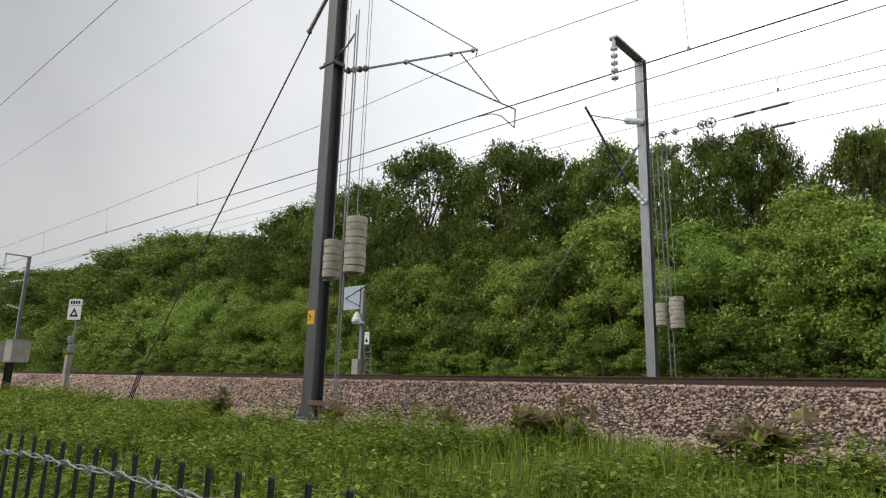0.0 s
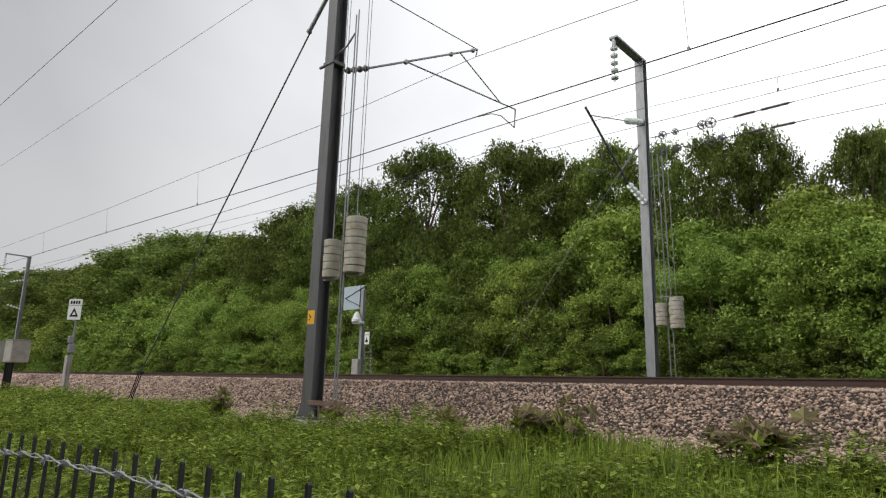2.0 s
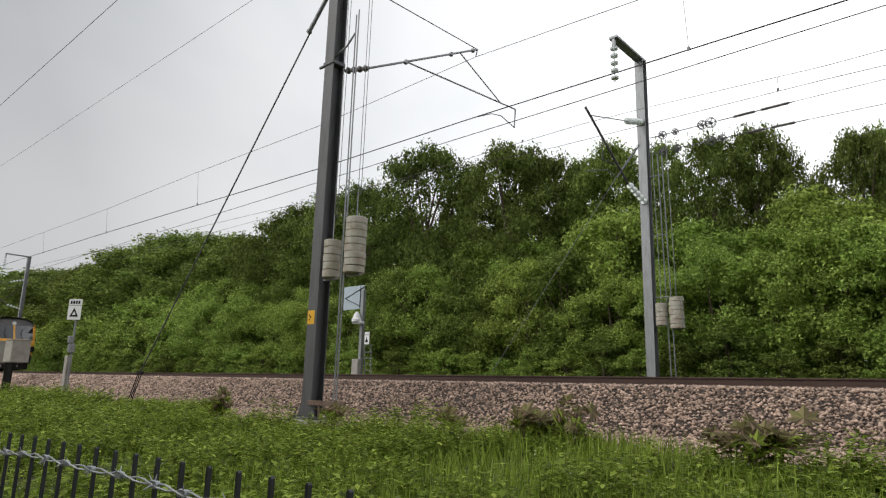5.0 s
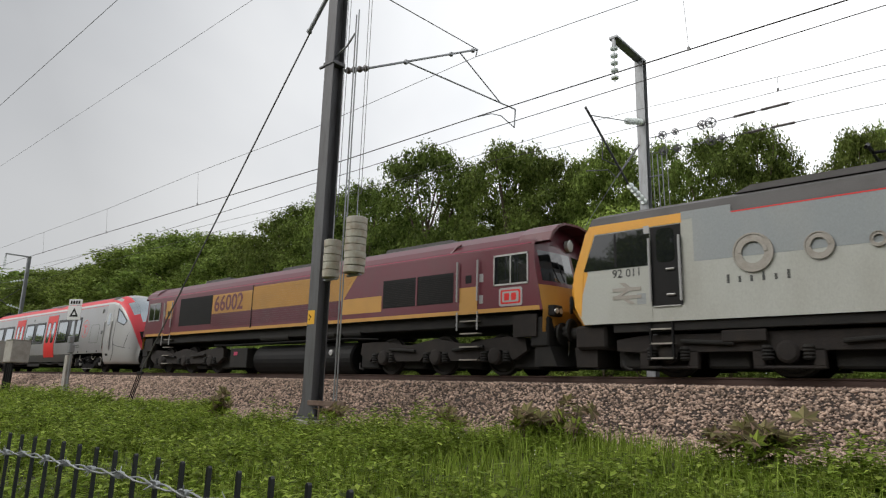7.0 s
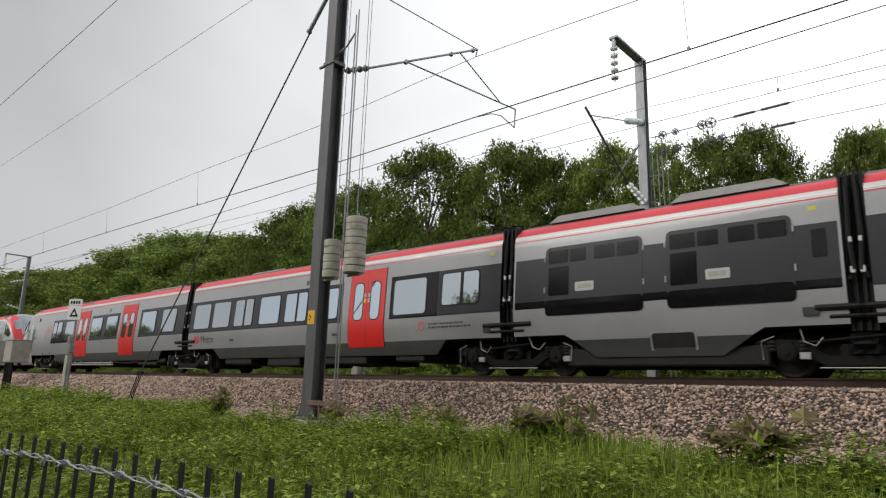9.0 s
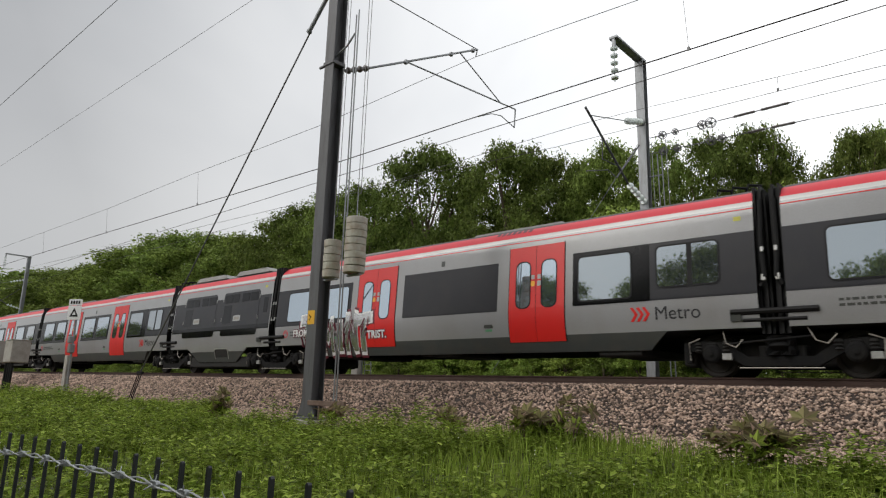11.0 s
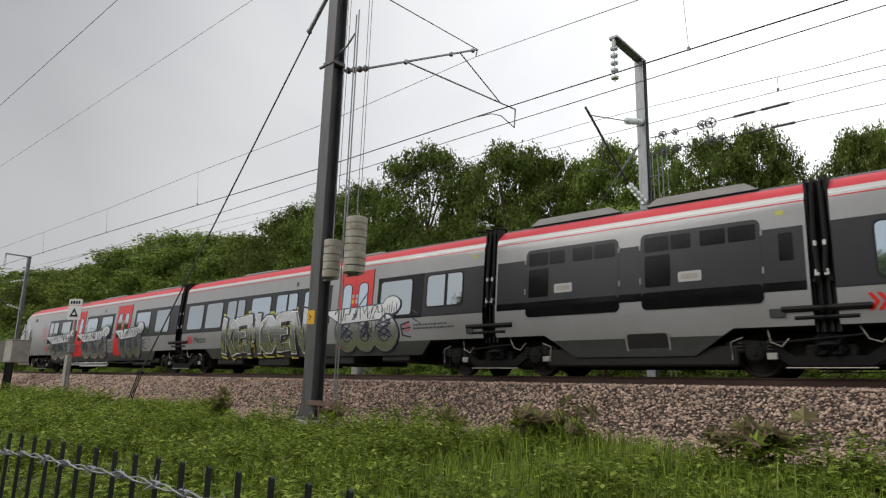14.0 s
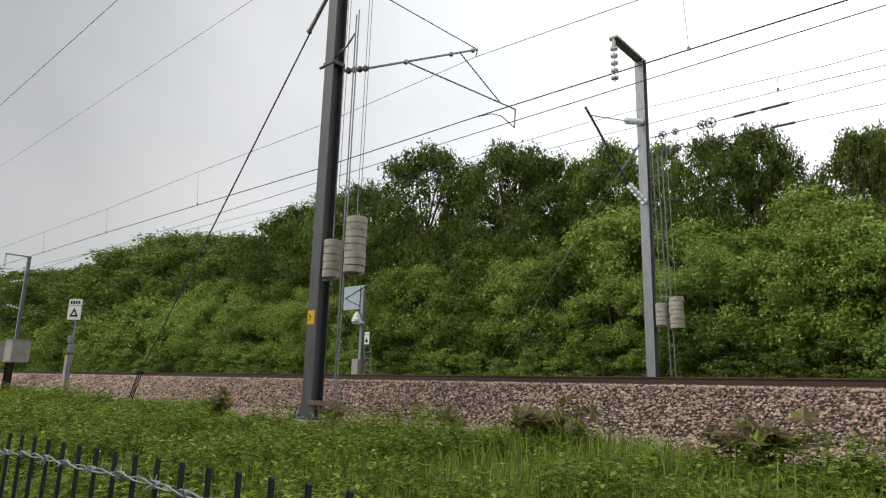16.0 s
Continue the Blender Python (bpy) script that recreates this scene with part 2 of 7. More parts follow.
def clip(poly, z, above):
    """The piece of an outline (x, z) above or below a height."""
    out = []
    for i in range(len(poly)):
        p, q = poly[i], poly[(i + 1) % len(poly)]
        pin, qin = (p[1] >= z) == above, (q[1] >= z) == above
        if pin:
            out.append(p)
        if pin != qin:
            f = (z - p[1]) / (q[1] - p[1])
            out.append((p[0] + (q[0] - p[0]) * f, z))
    return out


class Geo:
    """Collects vertices and faces of one mesh, each face with a material slot."""

    def __init__(self):
        self.v, self.f, self.m = [], [], []

    def face(self, pts, m=0):
        n = len(self.v)
        self.v += [tuple(p) for p in pts]
        self.f.append(tuple(range(n, n + len(pts))))
        self.m.append(m)

    def box(self, x0, x1, y0, y1, z0, z1, m=0, b=0.0):
        if b <= 0:
            n = len(self.v)
            self.v += [(x, y, z) for x in (x0, x1) for y in (y0, y1) for z in (z0, z1)]
            for q in ((0, 1, 3, 2), (4, 6, 7, 5), (0, 4, 5, 1), (2, 3, 7, 6), (0, 2, 6, 4), (1, 5, 7, 3)):
                self.f.append(tuple(n + i for i in q))
                self.m.append(m)
            return
        c, h = [(x0 + x1) / 2, (y0 + y1) / 2, (z0 + z1) / 2], [(x1 - x0) / 2, (y1 - y0) / 2, (z1 - z0) / 2]
        b = min(b, min(h) * 0.9)
        idx = {}
        for s in [(i, j, k) for i in (-1, 1) for j in (-1, 1) for k in (-1, 1)]:
            for a in range(3):
                p = [c[t] + s[t] * (h[t] - (0 if t == a else b)) for t in range(3)]
                idx[s, a] = len(self.v)
                self.v.append(tuple(p))
        def add(q):
            p = [Vector(self.v[i]) for i in q]
            n = (p[1] - p[0]).cross(p[2] - p[0])
            mid = sum(p, Vector()) / len(p) - Vector(c)
            self.f.append(tuple(q) if n.dot(mid) > 0 else tuple(reversed(q)))
            self.m.append(m)
        for a in range(3):
            o = [t for t in range(3) if t != a]
            for s in (-1, 1):
                q = []
                for i, j in ((-1, -1), (1, -1), (1, 1), (-1, 1)):
                    k = [0, 0, 0]
                    k[a], k[o[0]], k[o[1]] = s, i, j
                    q.append(idx[tuple(k), a])
                add(q)
            for i in (-1, 1):
                for j in (-1, 1):
                    k0, k1 = [0, 0, 0], [0, 0, 0]
                    k0[o[0]] = k1[o[0]] = i
                    k0[o[1]] = k1[o[1]] = j
                    k0[a], k1[a] = -1, 1
                    add([idx[tuple(k0), o[0]], idx[tuple(k1), o[0]], idx[tuple(k1), o[1]], idx[tuple(k0), o[1]]])
        for s in [(i, j, k) for i in (-1, 1) for j in (-1, 1) for k in (-1, 1)]:
            add([idx[s, 0], idx[s, 1], idx[s, 2]])

    def tube(self, pts, r, n=8, m=0, r2=None, caps=True):
        """A round bar along a line of points; r2: radius at its end."""
        pts = [Vector(p) for p in pts]
        rings = []
        for i, p in enumerate(pts):
            d = (pts[min(i + 1, len(pts) - 1)] - pts[max(i - 1, 0)]).normalized()
            a = d.cross(Vector((0, 0, 1)) if abs(d.z) < 0.9 else Vector((1, 0, 0))).normalized()
            c = d.cross(a)
            rr = r if r2 is None else r + (r2 - r) * i / (len(pts) - 1)
            k = len(self.v)
            for j in range(n):
                t = 2 * math.pi * j / n
                self.v.append(tuple(p + (a * math.cos(t) + c * math.sin(t)) * rr))
            rings.append(k)
        for k0, k1 in zip(rings, rings[1:]):
            for j in range(n):
                self.f.append((k0 + j, k0 + (j + 1) % n, k1 + (j + 1) % n, k1 + j))
                self.m.append(m)
        if caps:
            self.f += [tuple(reversed(range(rings[0], rings[0] + n))), tuple(range(rings[-1], rings[-1] + n))]
            self.m += [m, m]

    def lathe(self, p, axis, prof, n=16, m=0):
        """Rings of (distance along the axis, radius) from the point p."""
        p, d = Vector(p), Vector(axis).normalized()
        a = d.cross(Vector((0, 0, 1)) if abs(d.z) < 0.9 else Vector((1, 0, 0))).normalized()
        c = d.cross(a)
        ks = []
        for s, r in prof:
            ks.append(len(self.v))
            for j in range(n):
                t = 2 * math.pi * j / n
                self.v.append(tuple(p + d * s + (a * math.cos(t) + c * math.sin(t)) * r))
        for k0, k1 in zip(ks, ks[1:]):
            for j in range(n):
                self.f.append((k0 + j, k0 + (j + 1) % n, k1 + (j + 1) % n, k1 + j))
                self.m.append(m)
        self.f += [tuple(reversed(range(ks[0], ks[0] + n))), tuple(range(ks[-1], ks[-1] + n))]
        self.m += [m, m]

    def slab(self, poly, y0, y1, m=0):
        """A plate: the outline (x, z) drawn out from y0 to y1."""
        if LEAN[0] and abs(y1) > 1.25:
            lo, hi = min(p[1] for p in poly), max(p[1] for p in poly)
            for k in KNOTS:
                if lo < k - 1e-4 and hi > k + 1e-4:
                    for up in (False, True):
                        q = clip(poly, k, up)
                        if len(q) > 2:
                            self.slab(q, y0, y1, m)
                    return
        n = len(poly)
        area = sum(poly[i][0] * poly[(i + 1) % n][1] - poly[(i + 1) % n][0] * poly[i][1] for i in range(n))
        if (area > 0) != (y0 < y1):
            poly = poly[::-1]
        k = len(self.v)
        self.v += [(x, y0, z) for x, z in poly] + [(x, y1, z) for x, z in poly]
        self.f.append(tuple(range(k, k + n)))
        self.f.append(tuple(reversed(range(k + n, k + 2 * n))))
        self.m += [m, m]
        for i in range(n):
            j = (i + 1) % n
            self.f.append((k + j, k + i, k + n + i, k + n + j))
            self.m.append(m)

    def ring(self, c, r0, r1, y0, y1, n=32, m=0, a0=0.0, a1=2 * math.pi):
        """A flat ring round (x, z), or a part of it."""
        full = abs(a1 - a0 - 2 * math.pi) < 1e-6
        st = n if full else n + 1
        for i in range(n):
            t0, t1 = a0 + (a1 - a0) * i / n, a0 + (a1 - a0) * (i + 1) / n
            q = [(c[0] + r * math.cos(t), c[1] + r * math.sin(t)) for r, t in ((r0, t0), (r1, t0), (r1, t1), (r0, t1))]
            self.slab(q, y0, y1, m)

    def mesh(self, name, mats, smooth=False):
        if LEAN[0] and name not in ("body", "nose", "bellows", "cab_side_window", "window_rim", "panel_seam"):
            self.v = [(x, y - math.copysign(bend(z), y), z) if abs(y) > 1.25 else (x, y, z) for x, y, z in self.v]
        me = bpy.data.meshes.new(name)
        me.from_pydata(self.v, [], self.f)
        for x in mats:
            me.materials.append(x)
        if len(mats) > 1:
            me.polygons.foreach_set("material_index", self.m)
        if smooth:
            me.polygons.foreach_set("use_smooth", [True] * len(self.f))
        me.update()
        if LEAN[0] and name in ("skirt", "door_leaf", "belly_panel", "chevron", "window_band", "gloss_panel", "lower_band", "side_panel", "engine_door", "door_seal"):
            bm = bmesh.new()
            bm.from_mesh(me)
            bmesh.ops.remove_doubles(bm, verts=bm.verts[:], dist=1e-5)
            bm.to_mesh(me)
            bm.free()
        return me


def part(name, geo, mats, parent=None, label="", smooth=False):
    if not isinstance(mats, (list, tuple)):
        mats = [mats]
    ob = new(name, geo.mesh(name, mats, smooth))
    ob.parent = parent
    if label:
        tagged(ob, label)
    return ob


def thing(name, label, category, group="", kind="", m=None):
    ob = tagged(new(name), label, category, group, kind)
    if m is not None:
        ob.matrix_world = m
    return ob


def rrect(x0, x1, z0, z1, r=0.08, n=4):
    """A rectangle in x and z with rounded corners."""
    out = []
    for cx, cz, a in ((x1 - r, z1 - r, 0), (x0 + r, z1 - r, 90), (x0 + r, z0 + r, 180), (x1 - r, z0 + r, 270)):
        for i in range(n + 1):
            t = radians(a + 90 * i / n)
            out.append((cx + r * math.cos(t), cz + r * math.sin(t)))
    return out


def lettering(text, size, x, y, z, m, parent, name="lettering", offset=0.0, space=1.0, turn=False, depth=0.002, flip=False, shear=0.0):
    """Words in the built-in font on a side of a vehicle, standing on the line z from x on."""
    cu = bpy.data.curves.new(name, "FONT")
    cu.body, cu.size, cu.offset, cu.space_character, cu.extrude, cu.shear = text, size, offset, space, depth, shear
    cu.resolution_u = 3
    tmp = bpy.data.objects.new(name, cu)
    scene.collection.objects.link(tmp)
    dg = bpy.context.evaluated_depsgraph_get()
    me = bpy.data.meshes.new_from_object(tmp.evaluated_get(dg))
    bpy.data.objects.remove(tmp)
    me.materials.clear()
    me.materials.append(m)
    if LEAN[0]:
        bm = bmesh.new()
        bm.from_mesh(me)
        for k in KNOTS:
            if z < k < z + size:
                bmesh.ops.bisect_plane(bm, geom=bm.verts[:] + bm.edges[:] + bm.faces[:], plane_co=(0, k - z, 0), plane_no=(0, 1, 0))
        for v in bm.verts:
            v.co.z -= bend(z + v.co.y)
        bm.to_mesh(me)
        bm.free()
    ob = new(name, me)
    ob.parent = parent
    ob.matrix_local = pose(x, y, z, 90, 0, 180 if turn else 0)
    return ob


# ---- the setting: ground, railway, wires ----
TRACK, TRACK_FAR = 14.066, 18.566
WEST, EAST = -560.0, 380.0


def land_z(x, y):
    """The height of the land: garden side, verge, formation, wooded side."""
    pts = [(-3000, -1.84), (-4.71, -1.790), (1.13, -1.786), (3.76, -1.614), (7.15, -1.404), (8.66, -1.189), (10.54, -1.135), (12.14, -0.325), (20.81, -0.274), (22.41, -0.474), (24.21, -0.148), (33.21, 0.545), (3000, 6.00)]
    for (a, za), (b, zb) in zip(pts, pts[1:]):
        if y <= b:
            return za + (zb - za) * max(0.0, (y - a) / (b - a))
    return pts[-1][1]


def ground():
    g = Geo()
    xs = [-3000, -900, -560, -300, -160, -100] + list(range(-70, 21, 2)) + [40, 80, 200, 380, 900, 3000]
    ys = [-3000, -400, -60, -18.82, -4.71, 0, 1.13, 2.35, 3.76, 4.89, 6.02, 7.15, 7.91, 8.66, 9.6, 10.54, 11.34, 12.14, 14.21, 16.21, 18.21, 20.81, 22.41, 24.21, 27.21, 33.21, 60, 300, 3000]
    rng = random.Random(4)
    for x in xs:
        for y in ys:
            g.v.append((x, y, land_z(x, y) + (rng.uniform(-0.03, 0.03) if -70 <= x <= 20 and 0 < y < 9 else 0)))
    n = len(ys)
    for i in range(len(xs) - 1):
        for j in range(n - 1):
            g.f.append((i * n + j, (i + 1) * n + j, (i + 1) * n + j + 1, i * n + j + 1))
            # the formation takes the bed colour with the gap shade in it
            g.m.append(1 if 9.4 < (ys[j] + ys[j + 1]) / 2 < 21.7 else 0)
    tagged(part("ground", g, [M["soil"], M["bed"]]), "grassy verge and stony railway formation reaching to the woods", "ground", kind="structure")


ground()


def ballast_bank():
    """The heaped shoulder of crushed stone beside the near track and the bed between the rails."""
    g = Geo()
    prof = [(9.04, -1.227), (9.98, -1.119), (10.64, -1.053), (11.29, -0.649), (12.00, -0.229), (12.47, -0.206), (13.01, -0.218), (13.21, -0.221), (14.91, -0.215), (15.16, -0.162), (16.31, -0.175), (17.51, -0.147), (17.81, -0.197), (19.41, -0.188), (20.11, -0.131), (20.61, -0.170), (21.81, -0.740)]
    xs = [WEST, -300, -160] + list(range(-100, 11, 2)) + [60, 150, EAST]
    for x in xs:
        for y, z in prof:
            g.v.append((x, y, z))
    n = len(prof)
    for i in range(len(xs) - 1):
        for j in range(n - 1):
            g.f.append((i * n + j, (i + 1) * n + j, (i + 1) * n + j + 1, i * n + j + 1))
            g.m.append(0)
    tagged(part("ballast_bed", g, M["bed"]), "crushed stone bed under the tracks, coloured dark as shade between stones", "ballast", kind="structure")


ballast_bank()


def rails():
    sect = [(-0.07, -0.172), (0.07, -0.172), (0.07, -0.16), (0.011, -0.135), (0.011, -0.045), (0.034, -0.03), (0.036, -0.006), (0.026, 0.0), (-0.026, 0.0), (-0.036, -0.006), (-0.034, -0.03), (-0.011, -0.045), (-0.011, -0.135), (-0.07, -0.16)]
    for yc, nm in ((TRACK, "near"), (TRACK_FAR, "far")):
        for s in (-0.753, 0.753):
            g = Geo()
            n = len(sect)
            for x in (WEST, -60.0, 5.0, EAST):
                g.v += [(x, yc + s + a, b) for a, b in sect]
            for k in range(3):
                for j in range(n):
                    g.f.append((k * n + j, k * n + (j + 1) % n, (k + 1) * n + (j + 1) % n, (k + 1) * n + j))
                    g.m.append(1 if j == 7 else 0)
            tagged(part("rail", g, [M["rail"], M["railtop"]]), "rusty brown steel running rail with a worn bright head", "rail", "rails of the tracks", "structure")


rails()


def sleepers():
    g = Geo()
    g.box(-0.13, 0.13, -1.25, 1.25, -0.36, -0.185, 0, 0.02)
    me = g.mesh("sleeper", [M["concrete"]])
    for yc in (TRACK, TRACK_FAR):
        for i in range(140):
            ob = new("sleeper", me)
            ob.location = (-75 + i * 0.6, yc, 0)
            tagged(ob, "grey concrete railway sleeper bedded in crushed stone", "sleeper", "sleepers of the tracks")


sleepers()


def stones(name, label, n, x0, x1, ylo, yhi, seed, size):
    """Loose crushed stones on the bank, each a small angular lump; bigger lumps farther off."""
    rng = np.random.default_rng(seed)
    base = np.array([(1, 0.1, 0), (-1, -0.1, 0), (0.1, 1, 0), (-0.1, -1, 0), (0, 0.1, 1), (0, 0, -1)], float)
    tri = np.array([(4, 0, 2), (4, 2, 1), (4, 1, 3), (4, 3, 0), (5, 2, 0), (5, 1, 2), (5, 3, 1), (5, 0, 3)])
    u = rng.random(n)
    x = x1 - (x1 - x0) * u ** 1.25
    y = ylo + (yhi - ylo) * rng.random(n)
    prof_y = [8.47, 9.04, 9.98, 10.64, 11.29, 12.00, 12.47, 13.01, 13.21, 14.91]
    prof_z = [-1.272, -1.227, -1.119, -1.053, -0.649, -0.229, -0.206, -0.218, -0.221, -0.246]
    z = np.interp(y, prof_y, prof_z)
    far = 1 + np.clip((-x - 16) / 30, 0, 1.4)
    s = size * far * rng.uniform(0.6, 1.35, n)
    v = base[None] * rng.uniform(0.6, 1.3, (n, 6, 1)) * rng.uniform(0.65, 1.2, (n, 1, 3)) * np.array([1.1, 1.0, 0.72])
    a, b = rng.uniform(0, 6.28, n), rng.uniform(-0.6, 0.6, n)
    ca, sa, cb, sb = np.cos(a), np.sin(a), np.cos(b), np.sin(b)
    vx, vy, vz = v[..., 0], v[..., 1], v[..., 2]
    vx, vy = vx * ca[:, None] - vy * sa[:, None], vx * sa[:, None] + vy * ca[:, None]
    vy, vz = vy * cb[:, None] - vz * sb[:, None], vy * sb[:, None] + vz * cb[:, None]
    v = np.stack([vx, vy, vz], -1) * s[:, None, None]
    v += np.stack([x, y, z + s * rng.uniform(0.0, 0.5, n)], -1)[:, None, :]
    f = (tri[None] + (np.arange(n) * 6)[:, None, None]).reshape(-1, 3)
    big_mesh(name, v.reshape(-1, 3), f, [M["stone"]], label, "ballast")


def big_mesh(name, v, f, mats, label, category, slots=None):
    """One mesh out of arrays: triangles or quads."""
    k = f.shape[1]
    me = bpy.data.meshes.new(name)
    me.vertices.add(len(v))
    me.vertices.foreach_set("co", np.ascontiguousarray(v, dtype=np.float32).ravel())
    me.loops.add(f.size)
    me.loops.foreach_set("vertex_index", np.ascontiguousarray(f, dtype=np.int32).ravel())
    me.polygons.add(len(f))
    me.polygons.foreach_set("loop_start", np.arange(0, f.size, k, dtype=np.int32))
    for x in mats:
        me.materials.append(x)
    if slots is not None:
        me.polygons.foreach_set("material_index", np.ascontiguousarray(slots, dtype=np.int32))
    me.update(calc_edges=True)
    if label is None:
        return me
    return tagged(new(name, me), label, category, kind="stuff")


stones("ballast_stones", "loose pinkish grey crushed railway stones heaped on the bank", 135000, -53, 4.5, 8.75, 13.21, 11, 0.036)


# ---- masts and wires ----
def h_mast(g, x, y, z0, z1, w=0.3, d=0.3, t=0.02, m=0):
    """A rolled H section standing upright; its flanges face the track."""
    a, c, e = d / 2, w / 2, t / 2
    pl = [(-a, -c), (-a + t, -c), (-a + t, -e), (a - t, -e), (a - t, -c), (a, -c), (a, c), (a - t, c), (a - t, e), (-a + t, e), (-a + t, c), (-a, c)]
    k = len(g.v)
    pl = [(q, p) for p, q in pl[::-1]]
    g.v += [(x + p, y + q, z) for z in (z0, z1) for p, q in pl]
    for i in range(12):
        j = (i + 1) % 12
        g.f.append((k + i, k + j, k + 12 + j, k + 12 + i))
        g.m.append(m)
    for o in (0, 12):
        for q in ((0, 1, 10, 11), (2, 3, 8, 9), (4, 5, 6, 7)):
            g.f.append(tuple(k + o + i for i in (q if o else q[::-1])))
            g.m.append(m)


def insulator(g, p, q, n=5, r=0.07, core=0.02, m=0):
    p, q = Vector(p), Vector(q)
    d = (q - p)
    L = d.length
    prof = [(0, core)]
    for i in range(n):
        s = L * (i + 0.5) / n
        prof += [(s - L / n * 0.3, core), (s - L / n * 0.12, r), (s + L / n * 0.1, r * 0.9), (s + L / n * 0.18, core)]
    prof.append((L, core))
    g.lathe(p, d, prof, 14, m)


def weight_stack(parent, x, y, z0, z1, r, n):
    """Cast tension weights threaded on a rod."""
    h = (z1 - z0) / n
    rng = random.Random(int(z1 * 100))
    for i in range(n):
        g = Geo()
        o = rng.uniform(-0.012, 0.012)
        g.lathe((x + o, y, z0 + i * h), (0, 0, 1), [(0, r - 0.012), (0.012, r), (h - 0.02, r), (h - 0.006, r - 0.015)], 20)
        part("weight", g, M["weight"], parent)
    g = Geo()
    g.tube([(x, y, z0 - 0.05), (x, y, z1 + 0.6)], 0.012, 6)
    part("rod", g, M["galv"], parent)


def near_mast():
    x, y = NMX, NMY
    th = thing("catenary_mast", "tall dark weathered steel mast with a cantilever arm", "mast", "masts along the railway")
    g = Geo()
    h_mast(g, x, y, -1.08, 14.47, 0.34, 0.34, 0.026)
    part("post", g, M["mastdark"], th)
    g = Geo()
    g.box(x - 0.33, x + 0.33, y - 0.33, y + 0.33, -1.1, -1.05, 0, 0.01)
    for i in (-1, 1):
        for j in (-1, 1):
            g.tube([(x + i * 0.26, y + j * 0.26, -1.06), (x + i * 0.26, y + j * 0.26, -0.94)], 0.025, 6)
    for i in (-1, 1):
        g.slab([(x + i * 0.17, -1.05), (x + i * 0.32, -1.05), (x + i * 0.17, -0.72)], y - 0.01, y + 0.01)
        g.slab([(x + i * 0.17, -1.05), (x + i * 0.32, -1.05), (x + i * 0.17, -0.72)], y - 0.17, y - 0.15)
    part("base_plate", g, M["mastdark"], th)
    g = Geo()
    g.box(x - 0.4, x + 0.4, y - 0.4, y + 0.4, -1.4, -1.1, 0, 0.03)
    part("footing", g, M["concrete"], th)
    g = Geo()
    g.box(x + 0.12, x + 1.4, y - 0.24, y - 0.18, -0.79, -0.68, 0, 0.01)
    g.box(x + 1.08, x + 1.42, y - 0.28, y - 0.242, -1.08, -0.67, 0, 0.006)
    g.box(x + 0.5, x + 0.54, y - 0.23, y - 0.19, -1.1, -0.8, 0, 0.004)
    part("guard_plate", g, M["rust"], th, "rusty brown steel plate at the foot")
    g = Geo()
    g.box(x - 0.2, x + 0.2, y - 0.2, y + 0.2, ARM[0][2] - 0.05, ARM[0][2] + 0.05, 0, 0.01)
    g.box(x - 0.42, x - 0.1, y - 0.16, y - 0.1, ARM[0][2] - 0.03, ARM[0][2] + 0.03, 0, 0.01)
    g.tube([(x, y + 0.17, ARM[0][2]), ARM[0]], 0.035, 8)
    part("bracket", g, M["mastdark"], th)
    g = Geo()
    g.tube([(x, y, 14.34), (x, 8.371, 14.34)], 0.04, 8)
    part("feeder_bracket", g, M["mastdark"], th)
    g = Geo()
    insulator(g, ARM[0], ARM[1], 4, 0.09, 0.05)
    part("insulator", g, M["porcelain"], th)
    g = Geo()
    g.tube([ARM[1], ARM[2]], 0.032, 10)
    for k in (0.3, 0.72, 0.95):
        p = Vector(ARM[1]).lerp(Vector(ARM[2]), k)
        g.box(p.x - 0.05, p.x + 0.05, p.y - 0.05, p.y + 0.05, p.z - 0.07, p.z + 0.05, 0, 0.01)
    part("arm_tube", g, M["galv"], th)
    g = Geo()
    g.tube([STRUT_A, STRUT_B], 0.024, 8)
    g.tube([STRUT_C, STRUT_D], 0.02, 8)
    g.tube([STRUT_B, DROP], 0.025, 8)
    part("strut", g, M["galv"], th)
    g = Geo()
    mid = Vector(DROP).lerp(Vector(STEADY), 0.35)
    g.tube([DROP, tuple(mid + Vector((0, 0, 0.3))), tuple(Vector(DROP).lerp(Vector(STEADY), 0.6) + Vector((0, 0, 0.28))), STEADY], 0.016, 8)
    part("steady_arm", g, M["galv"], th)
    g = Geo()
    g.tube([TOPTIE_A, ARM[2]], 0.015, 6)
    part("top_tie", g, M["wire"], th)
    g = Geo()
    g.tube([ARM[2], MESS], 0.02, 6)
    part("messenger_hanger", g, M["galv"], th)
    g = Geo()
    g.box(x - 0.15, x + 0.1, y - 0.178, y - 0.172, TAGZ - 0.16, TAGZ + 0.16, 0, 0.0)
    part("number_plate_tag", g, M["door"], th, "yellow plate with a black mark")
    g = Geo()
    g.tube([(x - 0.09, y - 0.182, TAGZ - 0.06), (x - 0.03, y - 0.182, TAGZ), (x - 0.09, y - 0.182, TAGZ + 0.06)], 0.012, 6)
    part("mark", g, M["black"], th)
    # guide tubes of the tension weights
    g = Geo()
    for k, o in ((0, 0.0), (1, 0.09)):
        g.tube([(GUIDE_X + o, NMY - 0.1, -0.9), (GUIDE_X + 0.02 + o, NMY - 0.1, 8.6 + 0.1 * k)], 0.018, 6)
    g.tube([(GUIDE_X, NMY - 0.1, 8.1), (GUIDE_X - 0.35, NMY - 0.05, 7.9), (x, y, 7.8)], 0.025, 8)
    part("guide_tube", g, M["galv"], th)
